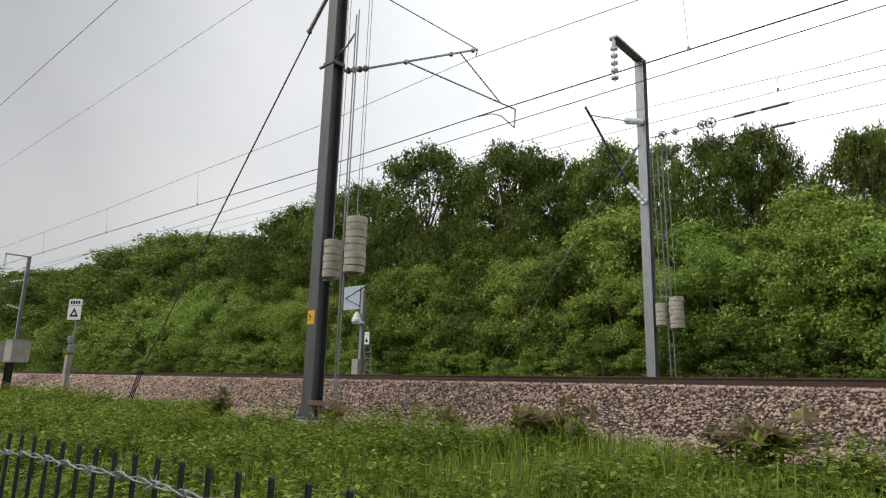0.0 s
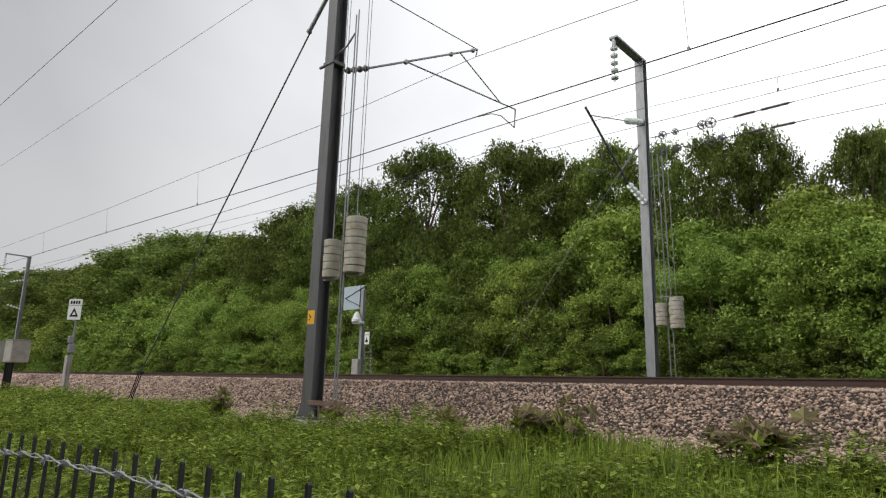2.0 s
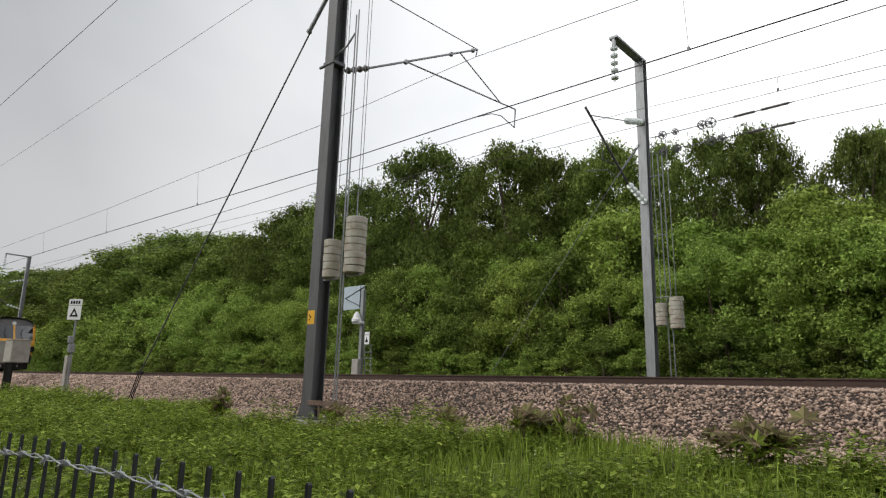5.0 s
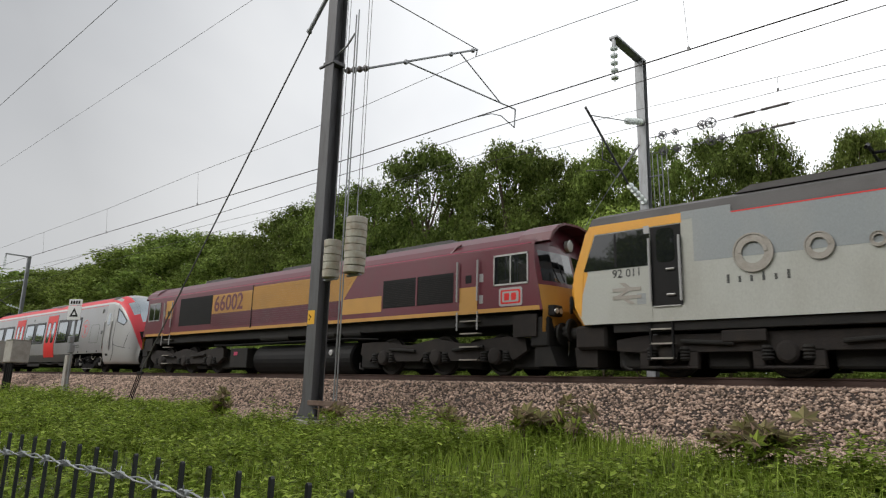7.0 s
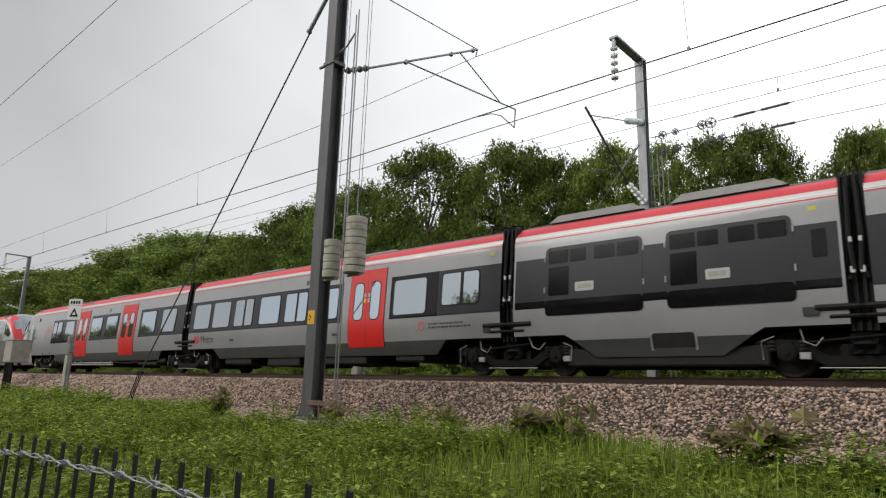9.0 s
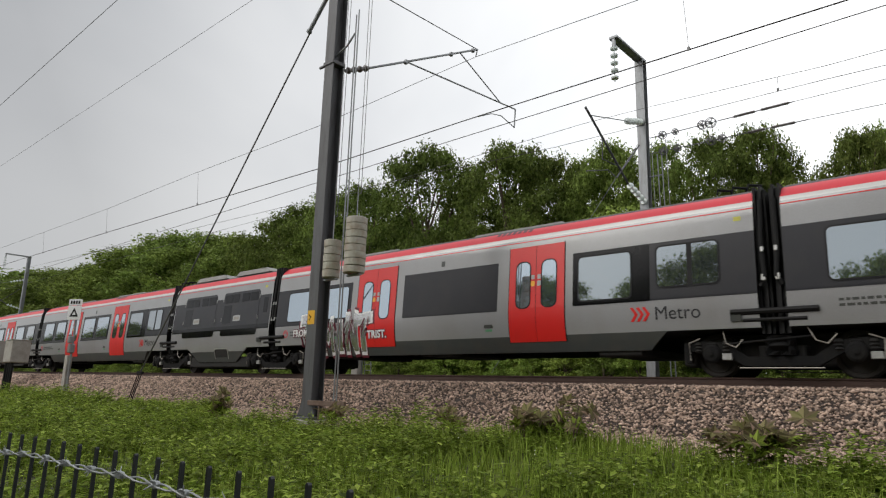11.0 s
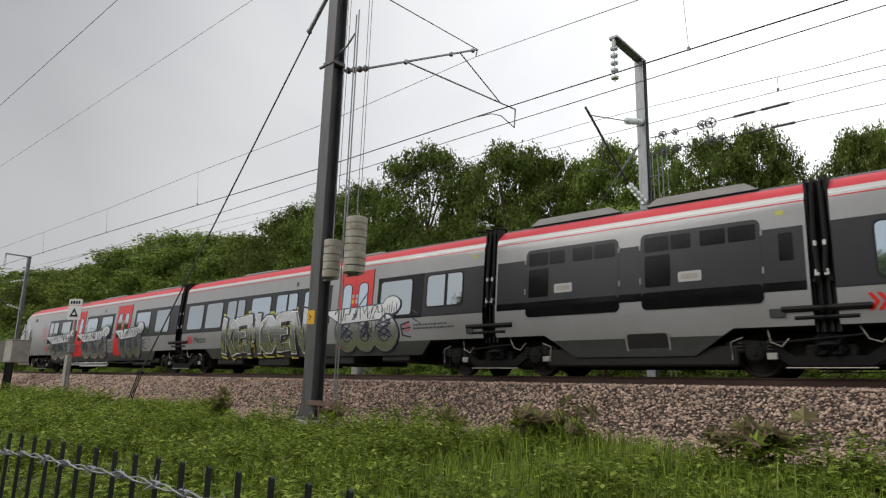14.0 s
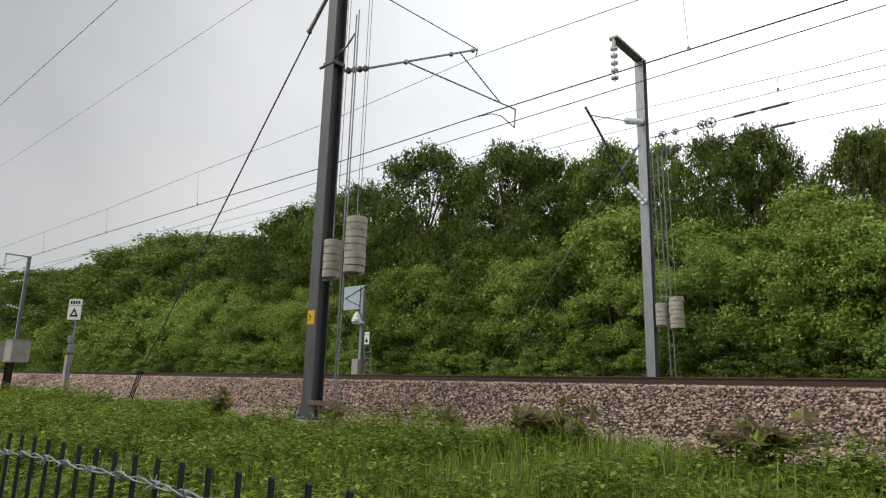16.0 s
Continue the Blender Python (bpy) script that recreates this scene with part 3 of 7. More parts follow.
    for xx, r, z0, z1, n in ((W1X, 0.20, W1A, W1B, 5), (W2X, 0.24, W2A, W2B, 8)):
        st = thing("tension_weight_stack", "stack of pale rust-stained cast weights hanging beside the mast", "weights", "tension weights")
        weight_stack(st, xx, NMY - 0.1, z0, z1, r, n)
        g = Geo()
        g.tube([(xx, NMY - 0.1, z1 + 0.55), (xx + 0.04, NMY - 0.1, 10.4)], 0.008, 5)
        g.tube([(xx + 0.1, NMY - 0.1, z1 + 0.55), (xx + 0.14, NMY - 0.1, 10.4)], 0.008, 5)
        g.tube([(xx, NMY - 0.1, z1 + 0.55), (xx + 0.1, NMY - 0.1, z1 + 0.55)], 0.01, 5)
        part("cable", g, M["wire"], st)
        g = Geo()
        g.box(xx - 0.22, xx + 0.22, NMY - 0.14, NMY - 0.06, z0 - 0.06, z0 - 0.02, 0, 0.01)
        part("carrier", g, M["galv"], st)


NMX, NMY = -12.202, 9.41
ARM = [(-12.202, 9.784, 7.570), (-12.202, 10.540, 7.960), (-12.202, 15.168, 10.520)]
STRUT_A, STRUT_B = (-12.202, 11.964, 8.736), (-12.202, 17.314, 9.179)
STRUT_C, STRUT_D = (-12.202, 14.318, 10.013), (-12.202, 16.458, 9.101)
DROP, STEADY = (-12.202, 17.248, 8.488), (-12.202, 15.079, 8.116)
TOPTIE_A, MESS = (-12.202, 11.197, 10.326), (-12.202, 15.087, 10.223)
TOPTIE_A = tuple(Vector(ARM[2]) + (Vector(TOPTIE_A) - Vector(ARM[2])) * 1.9)
GUIDE_X = -11.340
TAGZ = 1.179
W1X, W1A, W1B = -11.693, 2.061, 2.945
W2X, W2A, W2B = -10.895, 2.091, 3.360
near_mast()


def guy():
    th = thing("guy_wire", "dark stay wire from the mast down to rods in the ground", "guy wire")
    top, bot = Vector((-12.427, 9.412, 9.981)), Vector((-21.074, 9.412, -0.108))
    g = Geo()
    g.tube([top, bot], 0.022, 7)
    part("cable", g, M["wire"], th)
    k = Vector((-13.375, 9.412, 8.973))
    g = Geo()
    g.tube([top, k], 0.055, 10)
    g.lathe(k, (k - top), [(-0.02, 0.055), (0.0, 0.075), (0.06, 0.075), (0.08, 0.03)], 10)
    part("insulator_rod", g, M["galv"], th)
    g = Geo()
    foot = Vector((-21.616, 9.412, -1.068))
    for o in (-0.12, 0.0, 0.12):
        g.tube([bot + Vector((o, 0, 0)), foot + Vector((o, 0.03 * o, 0))], 0.018, 6)
    g.box(bot.x - 0.18, bot.x + 0.18, bot.y - 0.04, bot.y + 0.04, bot.z - 0.04, bot.z + 0.04, 0, 0.01)
    part("anchor_rod", g, M["black"], th)
    g = Geo()
    g.box(foot.x - 0.4, foot.x + 0.4, foot.y - 0.3, foot.y + 0.3, foot.z - 0.3, foot.z - 0.02, 0, 0.03)
    part("anchor_block", g, M["concrete"], th)


guy()


def far_mast(x, y, top, full):
    th = thing("catenary_mast", "tall grey galvanised steel mast with glass insulators beyond the tracks", "mast", "masts along the railway")
    g = Geo()
    h_mast(g, x, y, -0.6, top, 0.32, 0.32, 0.024)
    part("post", g, M["galv"], th)
    g = Geo()
    g.box(x - 0.16, x + 0.16, y - 2.21, y + 0.16, top, top + 0.09, 0, 0.01)
    g.box(x - 0.06, x + 0.06, y - 2.19, y - 2.11, top - 0.3, top, 0, 0.01)
    part("top_arm", g, M["galv"], th)
    g = Geo()
    insulator(g, (x, y - 2.15, top - 0.25), (x, y - 2.15, top - 1.65), 5, 0.14, 0.02)
    part("insulator", g, M["insul"], th)
    # raking cantilever towards the far track
    g = Geo()
    g.tube([(x, y - 1.39, top - 5.18), (x, y - 4.29, top - 3.36)], 0.04, 8)
    g.tube([(x, y - 3.20, top - 3.97), (x, y - 3.24, top - 4.81), (x, y - 1.95, top - 4.72)], 0.02, 6)
    g.tube([(x, y - 0.40, top - 3.47), (x, y - 2.27, top - 5.19)], 0.03, 6)
    g.tube([(x, y - 2.27, top - 5.19), (x, y - 2.87, top - 5.08), (x, y - 4.31, top - 5.51)], 0.02, 6)
    part("cantilever", g, M["mastdark"], th)
    g = Geo()
    insulator(g, (x, y - 0.02, top - 5.56), (x, y - 1.39, top - 5.18), 5, 0.13, 0.03)
    insulator(g, (x, y - 0.12, top - 2.46), (x, y - 1.43, top - 2.86), 5, 0.13, 0.03)
    part("insulator", g, M["insul"], th)
    g = Geo()
    g.tube([(x, y - 1.43, top - 2.86), (x, y - 4.08, top - 3.56)], 0.018, 6)
    part("stay_tube", g, M["galv"], th)
    if not full:
        return
    g = Geo()
    g.tube([(x - 0.2, y, top - 3.2), (-16.452, 21.706, 0.328)], 0.012, 6)
    part("stay_cable", g, M["galv"], th)
    # tension weights on this mast
    for xx, z0, z1, n, r in ((FW1, FW1A, FW1B, 5, 0.2), (FW2, FW2A, FW2B, 7, 0.24)):
        st = thing("tension_weight_stack", "stack of pale cast weights hanging beside the far mast", "weights", "tension weights")
        weight_stack(st, xx, y, z0, z1, r, n)
        g = Geo()
        g.tube([(xx, y, z1 + 0.5), (xx - 0.1, y, top - 3.3)], 0.012, 5)
        part("cable", g, M["galv"], st)
    g = Geo()
    for o in (0.0, 0.16):
        g.tube([(FW1 + 0.25 + o, y, -0.4), (FW1 + 0.1 + o, y, top - 3.8)], 0.02, 6)
    for k in range(3):
        g.tube([(x, y, top - 4.6 - 2.2 * k), (FW1 + 0.3, y, top - 4.6 - 2.2 * k)], 0.02, 6)
    part("guide_tube", g, M["galv"], th)


FMX, FMY = -9.550, 21.706
FW1, FW1A, FW1B = -9.157, 1.936, 2.715
FW2, FW2A, FW2B = -8.622, 1.819, 2.892
far_mast(FMX, FMY, 11.92, True)
far_mast(-78.20, 21.706, 12.17, False)


def tensioner(p, q, pulleys, rods, nm):
    """Pulley blocks and a long rod insulator that keep a wire tight."""
    th = thing("wire_tensioner", "dark spoked pulley blocks and rod insulators tightening the wires", "tensioner", "wire tensioners")
    p, q = Vector(p), Vector(q)
    d = q - p
    g = Geo()
    g.tube([p, q], 0.016, 6)
    part("cable", g, M["wire"], th)
    for k, r in pulleys:
        r *= 0.85
        c = p + d * k
        g = Geo()
        for s in (-0.05, 0.05):
            n = 20
            for i in range(n):
                a0, a1 = 2 * math.pi * i / n, 2 * math.pi * (i + 1) / n
                g.tube([c + Vector((r * math.cos(a0), s, r * math.sin(a0))), c + Vector((r * math.cos(a1), s, r * math.sin(a1)))], 0.014, 5, caps=False)
        for i in range(5):
            a0 = 2 * math.pi * i / 5
            g.tube([c, c + Vector((r * math.cos(a0), 0, r * math.sin(a0)))], 0.016, 5)
        g.lathe(c - Vector((0, 0.08, 0)), (0, 1, 0), [(0, 0.05), (0.16, 0.05)], 10)
        part("pulley", g, M["mastdark"], th)
    for k0, k1 in rods:
        g = Geo()
        insulator(g, p + d * k0, p + d * k1, 12, 0.055, 0.035)
        part("rod_insulator", g, M["porcelain"], th)


tensioner((-9.176, 21.406, 8.672), (-4.362, 21.006, 8.571), [(0.1, 0.16), (0.2, 0.12), (0.4, 0.17), (0.46, 0.2)], [(0.62, 0.76), (0.8, 0.97)], "a")
tensioner((-9.203, 21.406, 8.075), (-4.027, 21.006, 7.887), [(0.1, 0.16), (0.2, 0.14), (0.43, 0.17), (0.5, 0.14)], [(0.66, 0.76), (0.8, 0.93)], "b")


def wire(label, pts, r=0.013, m="wire"):
    g = Geo()
    g.tube(pts, r, 6)
    tagged(part("overhead_wire", g, M[m]), label, "wire", "overhead wires")


def reach(p, q, x):
    p, q = Vector(p), Vector(q)
    return tuple(p + (q - p) * ((x - p.x) / (q.x - p.x)))


CA, CB = (-37.865, 14.066, 7.729), (-4.983, 14.066, 7.520)
wire("dark contact wire over the near track", [reach(CA, CB, -130), CA, (-18.908, 14.066, 7.500), STEADY, CB, reach(CA, CB, 60)], 0.016, "copper")
EA, EB = (-25.442, 14.256, 6.996), (-4.053, 14.256, 7.209)
wire("second dark wire beside the contact wire", [reach(EA, EB, -130), EA, EB, reach(EA, EB, 60)], 0.011, "copper")
ML = [(-58.104, 14.066, 9.308), (-38.172, 14.066, 9.164), (-28.005, 14.066, 9.265), (-19.092, 14.066, 9.229), MESS, (-6.166, 14.066, 9.298)]
wire("thin supporting wire over the near track", [reach(ML[0], ML[1], -130)] + ML + [reach(ML[-2], ML[-1], 20)], 0.009)
FA, FB = (-24.765, 18.566, 8.191), (-3.039, 18.566, 8.323)
wire("thin supporting wire over the far track", [reach(FA, FB, -120), FA, (-10.324, 18.566, 8.565), (-7.970, 18.566, 8.524), FB, reach(FA, FB, 40)], 0.008)
GA, GB = (-20.037, 18.566, 8.332), (-3.073, 18.566, 7.941)
wire("contact wire over the far track", [reach(GA, GB, -120), GA, (-11.401, 18.566, 7.982), GB, reach(GA, GB, 40)], 0.009, "copper")
HA = (-4.027, 21.006, 7.887)
HB = tuple(Vector(HA) + Vector((1.4, 0.0, -0.03)))
wire("thin wire running on from the tensioner", [HA, HB, reach(HA, HB, 40)], 0.01)
TA, TB = (-4.362, 21.006, 8.571), (-2.010, 20.206, 8.238)
wire("thin wire running on from the upper tensioner", [TA, TB, reach(TA, TB, 40)], 0.009)
AA, AB = (-39.572, 8.471, 13.875), (-24.845, 8.471, 14.141)
wire("thick feeder wire high above the verge", [reach(AA, AB, -90), AA, AB, reach(AA, AB, 20)], 0.014)
BA, BB = (-43.693, 9.883, 11.705), (-17.281, 9.883, 11.748)
wire("dark earth wire high beside the track", [reach(BA, BB, -110), BA, BB, reach(BA, BB, 20)], 0.007)
for a, b in (((-48.432, 14.066, 9.207), (-48.013, 14.066, 7.759)), ((-38.172, 14.066, 9.164), (-37.865, 14.066, 7.729)), ((-27.950, 14.066, 9.254), (-27.723, 14.066, 7.649)), ((-5.060, 14.066, 8.844), (-4.996, 14.066, 7.525)), ((-4.204, 18.566, 8.364), (-4.219, 18.566, 7.977))):
    g = Geo()
    g.tube([a, b], 0.006, 5)
    g.box(b[0] - 0.03, b[0] + 0.03, b[1] - 0.02, b[1] + 0.02, b[2] - 0.02, b[2] + 0.06)
    tagged(part("dropper", g, M["wire"]), "thin dropper wire joining the two overhead wires", "dropper", "droppers")


# ---- lineside signs and cabinets ----
def marker_post():
    x, y = -30.580, 10.54
    th = thing("marker_post", "pale concrete post with a white triangle sign on a steel pole", "sign post")
    g = Geo()
    g.box(x - 0.16, x + 0.16, y - 0.1, y + 0.1, -1.05, 0.62, 0, 0.02)
    part("concrete_post", g, M["concrete"], th)
    g = Geo()
    g.tube([(x + 0.25, y, -0.9), (x + 0.25, y, 2.9)], 0.045, 10)
    g.box(x + 0.14, x + 0.42, y - 0.16, y + 0.06, 0.72, 1.1, 0, 0.03)
    g.box(x + 0.2, x + 0.46, y - 0.22, y - 0.05, 1.12, 1.42, 0, 0.03)
    part("pole", g, M["galv"], th)
    z = 2.503
    ang = pose(x + 0.22, y - 0.1, z, 0, 0, 28)
    g = Geo()
    g.box(-0.33, 0.33, -0.02, 0.02, -0.38, 0.22, 0, 0.005)
    g.box(-0.33, 0.33, -0.02, 0.02, 0.24, 0.5, 0, 0.005)
    sp = part("sign_plate", g, M["signwhite"], th)
    sp.matrix_local = ang
    g = Geo()
    t = [(-0.22, -0.25), (0.22, -0.25), (0.0, 0.13)]
    u = [(-0.1, -0.18), (0.1, -0.18), (0.0, 0.0)]
    for i in range(3):
        j = (i + 1) % 3
        g.slab([t[i], t[j], u[j], u[i]], -0.028, -0.02)
    for k in range(4):
        g.box(-0.24 + k * 0.13, -0.15 + k * 0.13, -0.026, -0.02, 0.3, 0.44)
    pm = part("marking", g, M["black"], sp)


marker_post()


def far_signal():
    x, y = -23.533, 20.806
    th = thing("lineside_sign", "grey post with a square board, lamp box and ladder", "sign post")
    g = Geo()
    g.box(x - 0.09, x + 0.09, y - 0.09, y + 0.09, -0.3, 4.2, 0, 0.01)
    part("post", g, M["galv"], th)
    za, zb = 3.294, 4.439
    xa, xb = -24.969, -23.481
    g = Geo()
    g.box(xa, xb, y - 0.03, y, za, zb, 0, 0.005)
    part("board", g, M["signback"], th, "pale blue-grey back of a square board")
    g = Geo()
    g.tube([(xb, y - 0.05, zb - 0.1), (xa + 0.12, y - 0.05, (za + zb) / 2), (xb, y - 0.05, za + 0.05)], 0.03, 6)
    g.tube([(xb - 0.25, y - 0.05, zb - 0.05), (xb - 0.25, y - 0.05, za + 0.05)], 0.02, 6)
    part("board_brace", g, M["mastdark"], th)
    xc, zc = -23.671, 2.869
    g = Geo()
    g.lathe((xc, y - 0.25, zc - 0.22), (0, 0, 1), [(0, 0.24), (0.12, 0.24), (0.16, 0.2), (0.35, 0.14), (0.48, 0.05)], 16)
    g.box(xc - 0.25, xc + 0.3, y - 0.3, y, zc - 0.32, zc - 0.2, 0, 0.02)
    part("lamp_box", g, M["signwhite"], th, "white domed box")
    xs, zs = -23.000, 1.827
    g = Geo()
    g.box(xs - 0.16, xs + 0.16, y - 0.15, y - 0.12, zs - 0.25, zs + 0.18, 0, 0.005)
    g.box(xs - 0.16, xs + 0.16, y - 0.15, y - 0.12, zs + 0.2, zs + 0.32, 0, 0.005)
    pl = part("small_sign", g, M["signwhite"], th, "small white sign with a black triangle")
    g = Geo()
    g.slab([(xs - 0.09, zs - 0.15), (xs + 0.09, zs - 0.15), (xs, zs + 0.1)], y - 0.16, y - 0.15)
    part("marking", g, M["black"], pl)
    g = Geo()
    for o in (0.35, 0.8):
        g.tube([(x + o, y, -0.3), (x + o - 0.12, y, 1.6)], 0.02, 6)
    for k in range(6):
        g.tube([(x + 0.35, y, 0.1 + k * 0.28), (x + 0.78, y, 0.1 + k * 0.28)], 0.018, 6)
    part("ladder", g, M["galv"], th)
    g = Geo()
    g.box(x - 0.3, x + 0.15, y - 0.3, y - 0.05, 0.1, 0.9, 0, 0.03)
    part("cabinet", g, M["concrete"], th)


far_signal()


def trackside_cabinet(x, y):
    th = thing("trackside_cabinet", "pale grey cabinet on dark legs beside the line", "cabinet", "trackside cabinets")
    g = Geo()
    g.box(x - 0.6, x + 0.5, y - 0.4, y + 0.4, 0.35, 1.4, 0, 0.03)
    part("body", g, M["concrete"], th)
    g = Geo()
    g.box(x - 0.63, x + 0.53, y - 0.43, y + 0.43, 1.4, 1.44, 0, 0.015)
    part("lid", g, M["concrete"], th)
    for i in (-0.5, -0.15, 0.15, 0.42):
        g = Geo()
        g.tube([(x + i, y - 0.25, -1.05), (x + i, y - 0.25, 0.32)], 0.06, 8)
        part("leg", g, M["black"], th)


trackside_cabinet(-36.79, 10.35)
trackside_cabinet(-39.41, 10.35)


# ---- the train ----
HW = 1.36  # half the width of the vehicles


def panel(name, poly, off, m, parent, s=-1, inset=0.012, label=""):
    """A plate on the side of a vehicle, standing proud of it by off."""
    g = Geo()
    g.slab(poly, s * (HW - inset), s * (HW + off))
    return part(name, g, M[m], parent, label)


def wheelset_parts(parent, xs, r=0.42, box="bogie"):
    for x in xs:
        for s in (-1, 1):
            g = Geo()
            g.lathe((x, s * 0.68, r), (0, s, 0), [(0, r + 0.028), (0.03, r + 0.028), (0.035, r), (0.135, r - 0.008), (0.135, r - 0.07), (0.1, r - 0.09), (0.1, 0.16), (0.15, 0.13), (0.16, 0.05)], 24)
            part("wheel", g, M["wheel"], parent, smooth=False)
        g = Geo()
        g.tube([(x, -0.7, r), (x, 0.7, r)], 0.085, 10)
        part("axle", g, M["wheel"], parent)


def unit_bogie(parent, xc):
    """A low bogie with outside frames, springs and dampers."""
    b = new("bogie")
    b.parent = parent
    b.location = (xc, 0, 0)
    for s in (-1, 1):
        y0, y1 = s * 0.98, s * 1.12
        g = Geo()
        g.slab([(-1.75, 0.62), (-1.35, 0.66), (-0.95, 0.62), (-0.55, 0.36), (0.55, 0.36), (0.95, 0.62), (1.35, 0.66), (1.75, 0.62), (1.7, 0.48), (1.0, 0.42), (0.62, 0.2), (-0.62, 0.2), (-1.0, 0.42), (-1.7, 0.48)], y0, y1)
        g.box(-1.72, -1.6, min(y0, y1), max(y0, y1), 0.24, 0.5, 0, 0.02)
        g.box(1.6, 1.72, min(y0, y1), max(y0, y1), 0.24, 0.5, 0, 0.02)
        part("side_frame", g, M["bogie"], b)
        for x in (-1.2, 1.2):
            g = Geo()
            g.lathe((x, s * 1.0, 0.42), (0, s, 0), [(0, 0.17), (0.17, 0.17), (0.2, 0.13), (0.21, 0.05)], 14)
            g.box(x - 0.1, x + 0.1, min(s * 1.0, s * 1.16), max(s * 1.0, s * 1.16), 0.3, 0.62, 0, 0.02)
            part("axle_box", g, M["bogie"], b)
            g = Geo()
            g.lathe((x, s * 1.2, 0.42), (0, s, 0), [(0, 0.05), (0.03, 0.05), (0.035, 0.03)], 12)
            part("axle_cap", g, M["bogie"], b)
            for k in (-0.26, 0.26):
                g = Geo()
                g.lathe((x + k, s * 1.08, 0.44), (0, 0, 1), [(0, 0.06), (0.03, 0.09), (0.06, 0.06), (0.09, 0.09), (0.12, 0.06), (0.15, 0.09), (0.2, 0.06)], 10)
                part("spring", g, M["under"], b)
            g = Geo()
            g.box(x + 0.2, x + 0.38, min(s * 1.13, s * 1.19), max(s * 1.13, s * 1.19), 0.3, 0.42, 0, 0.01)
            part("sensor_box", g, M["steel"], b)
        g = Geo()
        g.tube([(-0.95, s * 1.2, 0.58), (0.1, s * 1.2, 0.66)], 0.022, 8)
        g.tube([(0.1, s * 1.2, 0.66), (0.6, s * 1.2, 0.7)], 0.02, 8)
        part("damper", g, M["bogie"], b)
        g = Geo()
        g.lathe((0, s * 1.0, 0.38), (0, 0, 1), [(0, 0.26), (0.08, 0.28), (0.16, 0.24), (0.24, 0.28), (0.34, 0.22)], 16)
        part("air_spring", g, M["rubber"], b)
        for pts in ([(-0.7, s * 1.15, 0.16), (0.7, s * 1.15, 0.16)], [(-1.6, s * 1.17, 0.3), (-1.62, s * 1.17, 0.62), (-1.4, s * 1.17, 0.7)], [(1.6, s * 1.17, 0.3), (1.62, s * 1.17, 0.62), (1.4, s * 1.17, 0.7)], [(-0.95, s * 1.2, 0.82), (-0.9, s * 1.22, 0.6), (-0.72, s * 1.22, 0.52), (-0.6, s * 1.2, 0.66)], [(0.5, s * 1.2, 0.84), (0.62, s * 1.22, 0.62), (0.8, s * 1.22, 0.56), (0.95, s * 1.2, 0.72)]):
            g = Geo()
            g.tube(pts, 0.014, 6)
            part("pipe", g, M["metal"], b)
    g = Geo()
    g.box(-0.4, 0.4, -0.98, 0.98, 0.34, 0.56, 0, 0.03)
    part("cross_beam", g, M["under"], b)
    # solid dark block added to fill in the darkness behind the wheels
    g = Geo()
    g.box(-1.95, 1.95, -0.6, 0.6, 0.2, 0.8, 0, 0.04)
    part("traction_motor", g, M["under"], b)
    for x in (-1.72, 1.72):
        g = Geo()
        g.box(x - 0.12, x + 0.12, -0.9, 0.9, 0.2, 0.6, 0, 0.03)
        part("end_beam", g, M["under"], b)
    # wheels are pieces of the bogie
    wheelset_parts(b, (-1.2, 1.2), 0.4)
    return b


LEAN[0] = 0.0567
PROFILE = [(HW - 0.058, 0.86), (HW, 1.5), (1.275, 3.0), (1.262, 3.1), (1.225, 3.19), (1.15, 3.29), (1.0, 3.41), (0.7, 3.53), (0.36, 3.6), (0.0, 3.62)]
STRIPS = [0, 0, 0, 1, 2, 2, 3, 3, 3]


def half(z, hw=1.0, low=0.35, top=3.62):
    """Half the width of the unit's body at the height z."""
    zz = low + (z - low) * (3.62 - low) / (top - low)
    p = PROFILE
    if zz <= 1.5:
        return HW * hw
    for (ya, za), (yb, zb) in zip(p, p[1:]):
        if zz <= zb:
            return hw * (ya + (yb - ya) * (zz - za) / max(1e-6, zb - za))
    return 0.0


def shell(x0, x1, parent, caps=(True, True)):
    """The body skin of a straight coach: grey sides, shoulder paled as a highlight, red cantrail, grey roof."""
    low = [(HW - bend(z), z) for z in (0.86, 0.95, 1.05, 1.15, 1.25, 1.35, 1.5, 1.7, 2.9)]
    sec = low + PROFILE[2:]
    sec = [(-y, z) for y, z in sec] + [(y, z) for y, z in sec[::-1][1:]]
    ms = [0] * 8 + STRIPS[1:]
    ms = ms + ms[::-1]
    g = Geo()
    n = len(sec)
    for x in (x0, x1):
        g.v += [(x, y, z) for y, z in sec]
    for j in range(n - 1):
        g.f.append((j, n + j, n + j + 1, j + 1))
        g.m.append(ms[j])
    g.face([(x0, -1.26, 0.86), (x0, 1.26, 0.86), (x1, 1.26, 0.86), (x1, -1.26, 0.86)], 4)
    for k, x in enumerate((x0, x1)):
        if caps[k]:
            q = [(x, y, z) for y, z in sec]
            g.face(q if k else q[::-1], 5)
    return part("body", g, [M["grey"], M["silver"], M["roofred"], M["roofgrey"], M["under"], M["rubber"]], parent, smooth=True)


def skirts(parent, xa, xb, z0=0.5, cut=0.4, m="skirt"):
    for s in (-1, 1):
        g = Geo()
        g.slab([(xa, 0.86), (xb, 0.86), (xb - cut, z0), (xa + cut, z0)], s * (HW - 0.05), s * HW)
        part("skirt", g, M[m], parent)


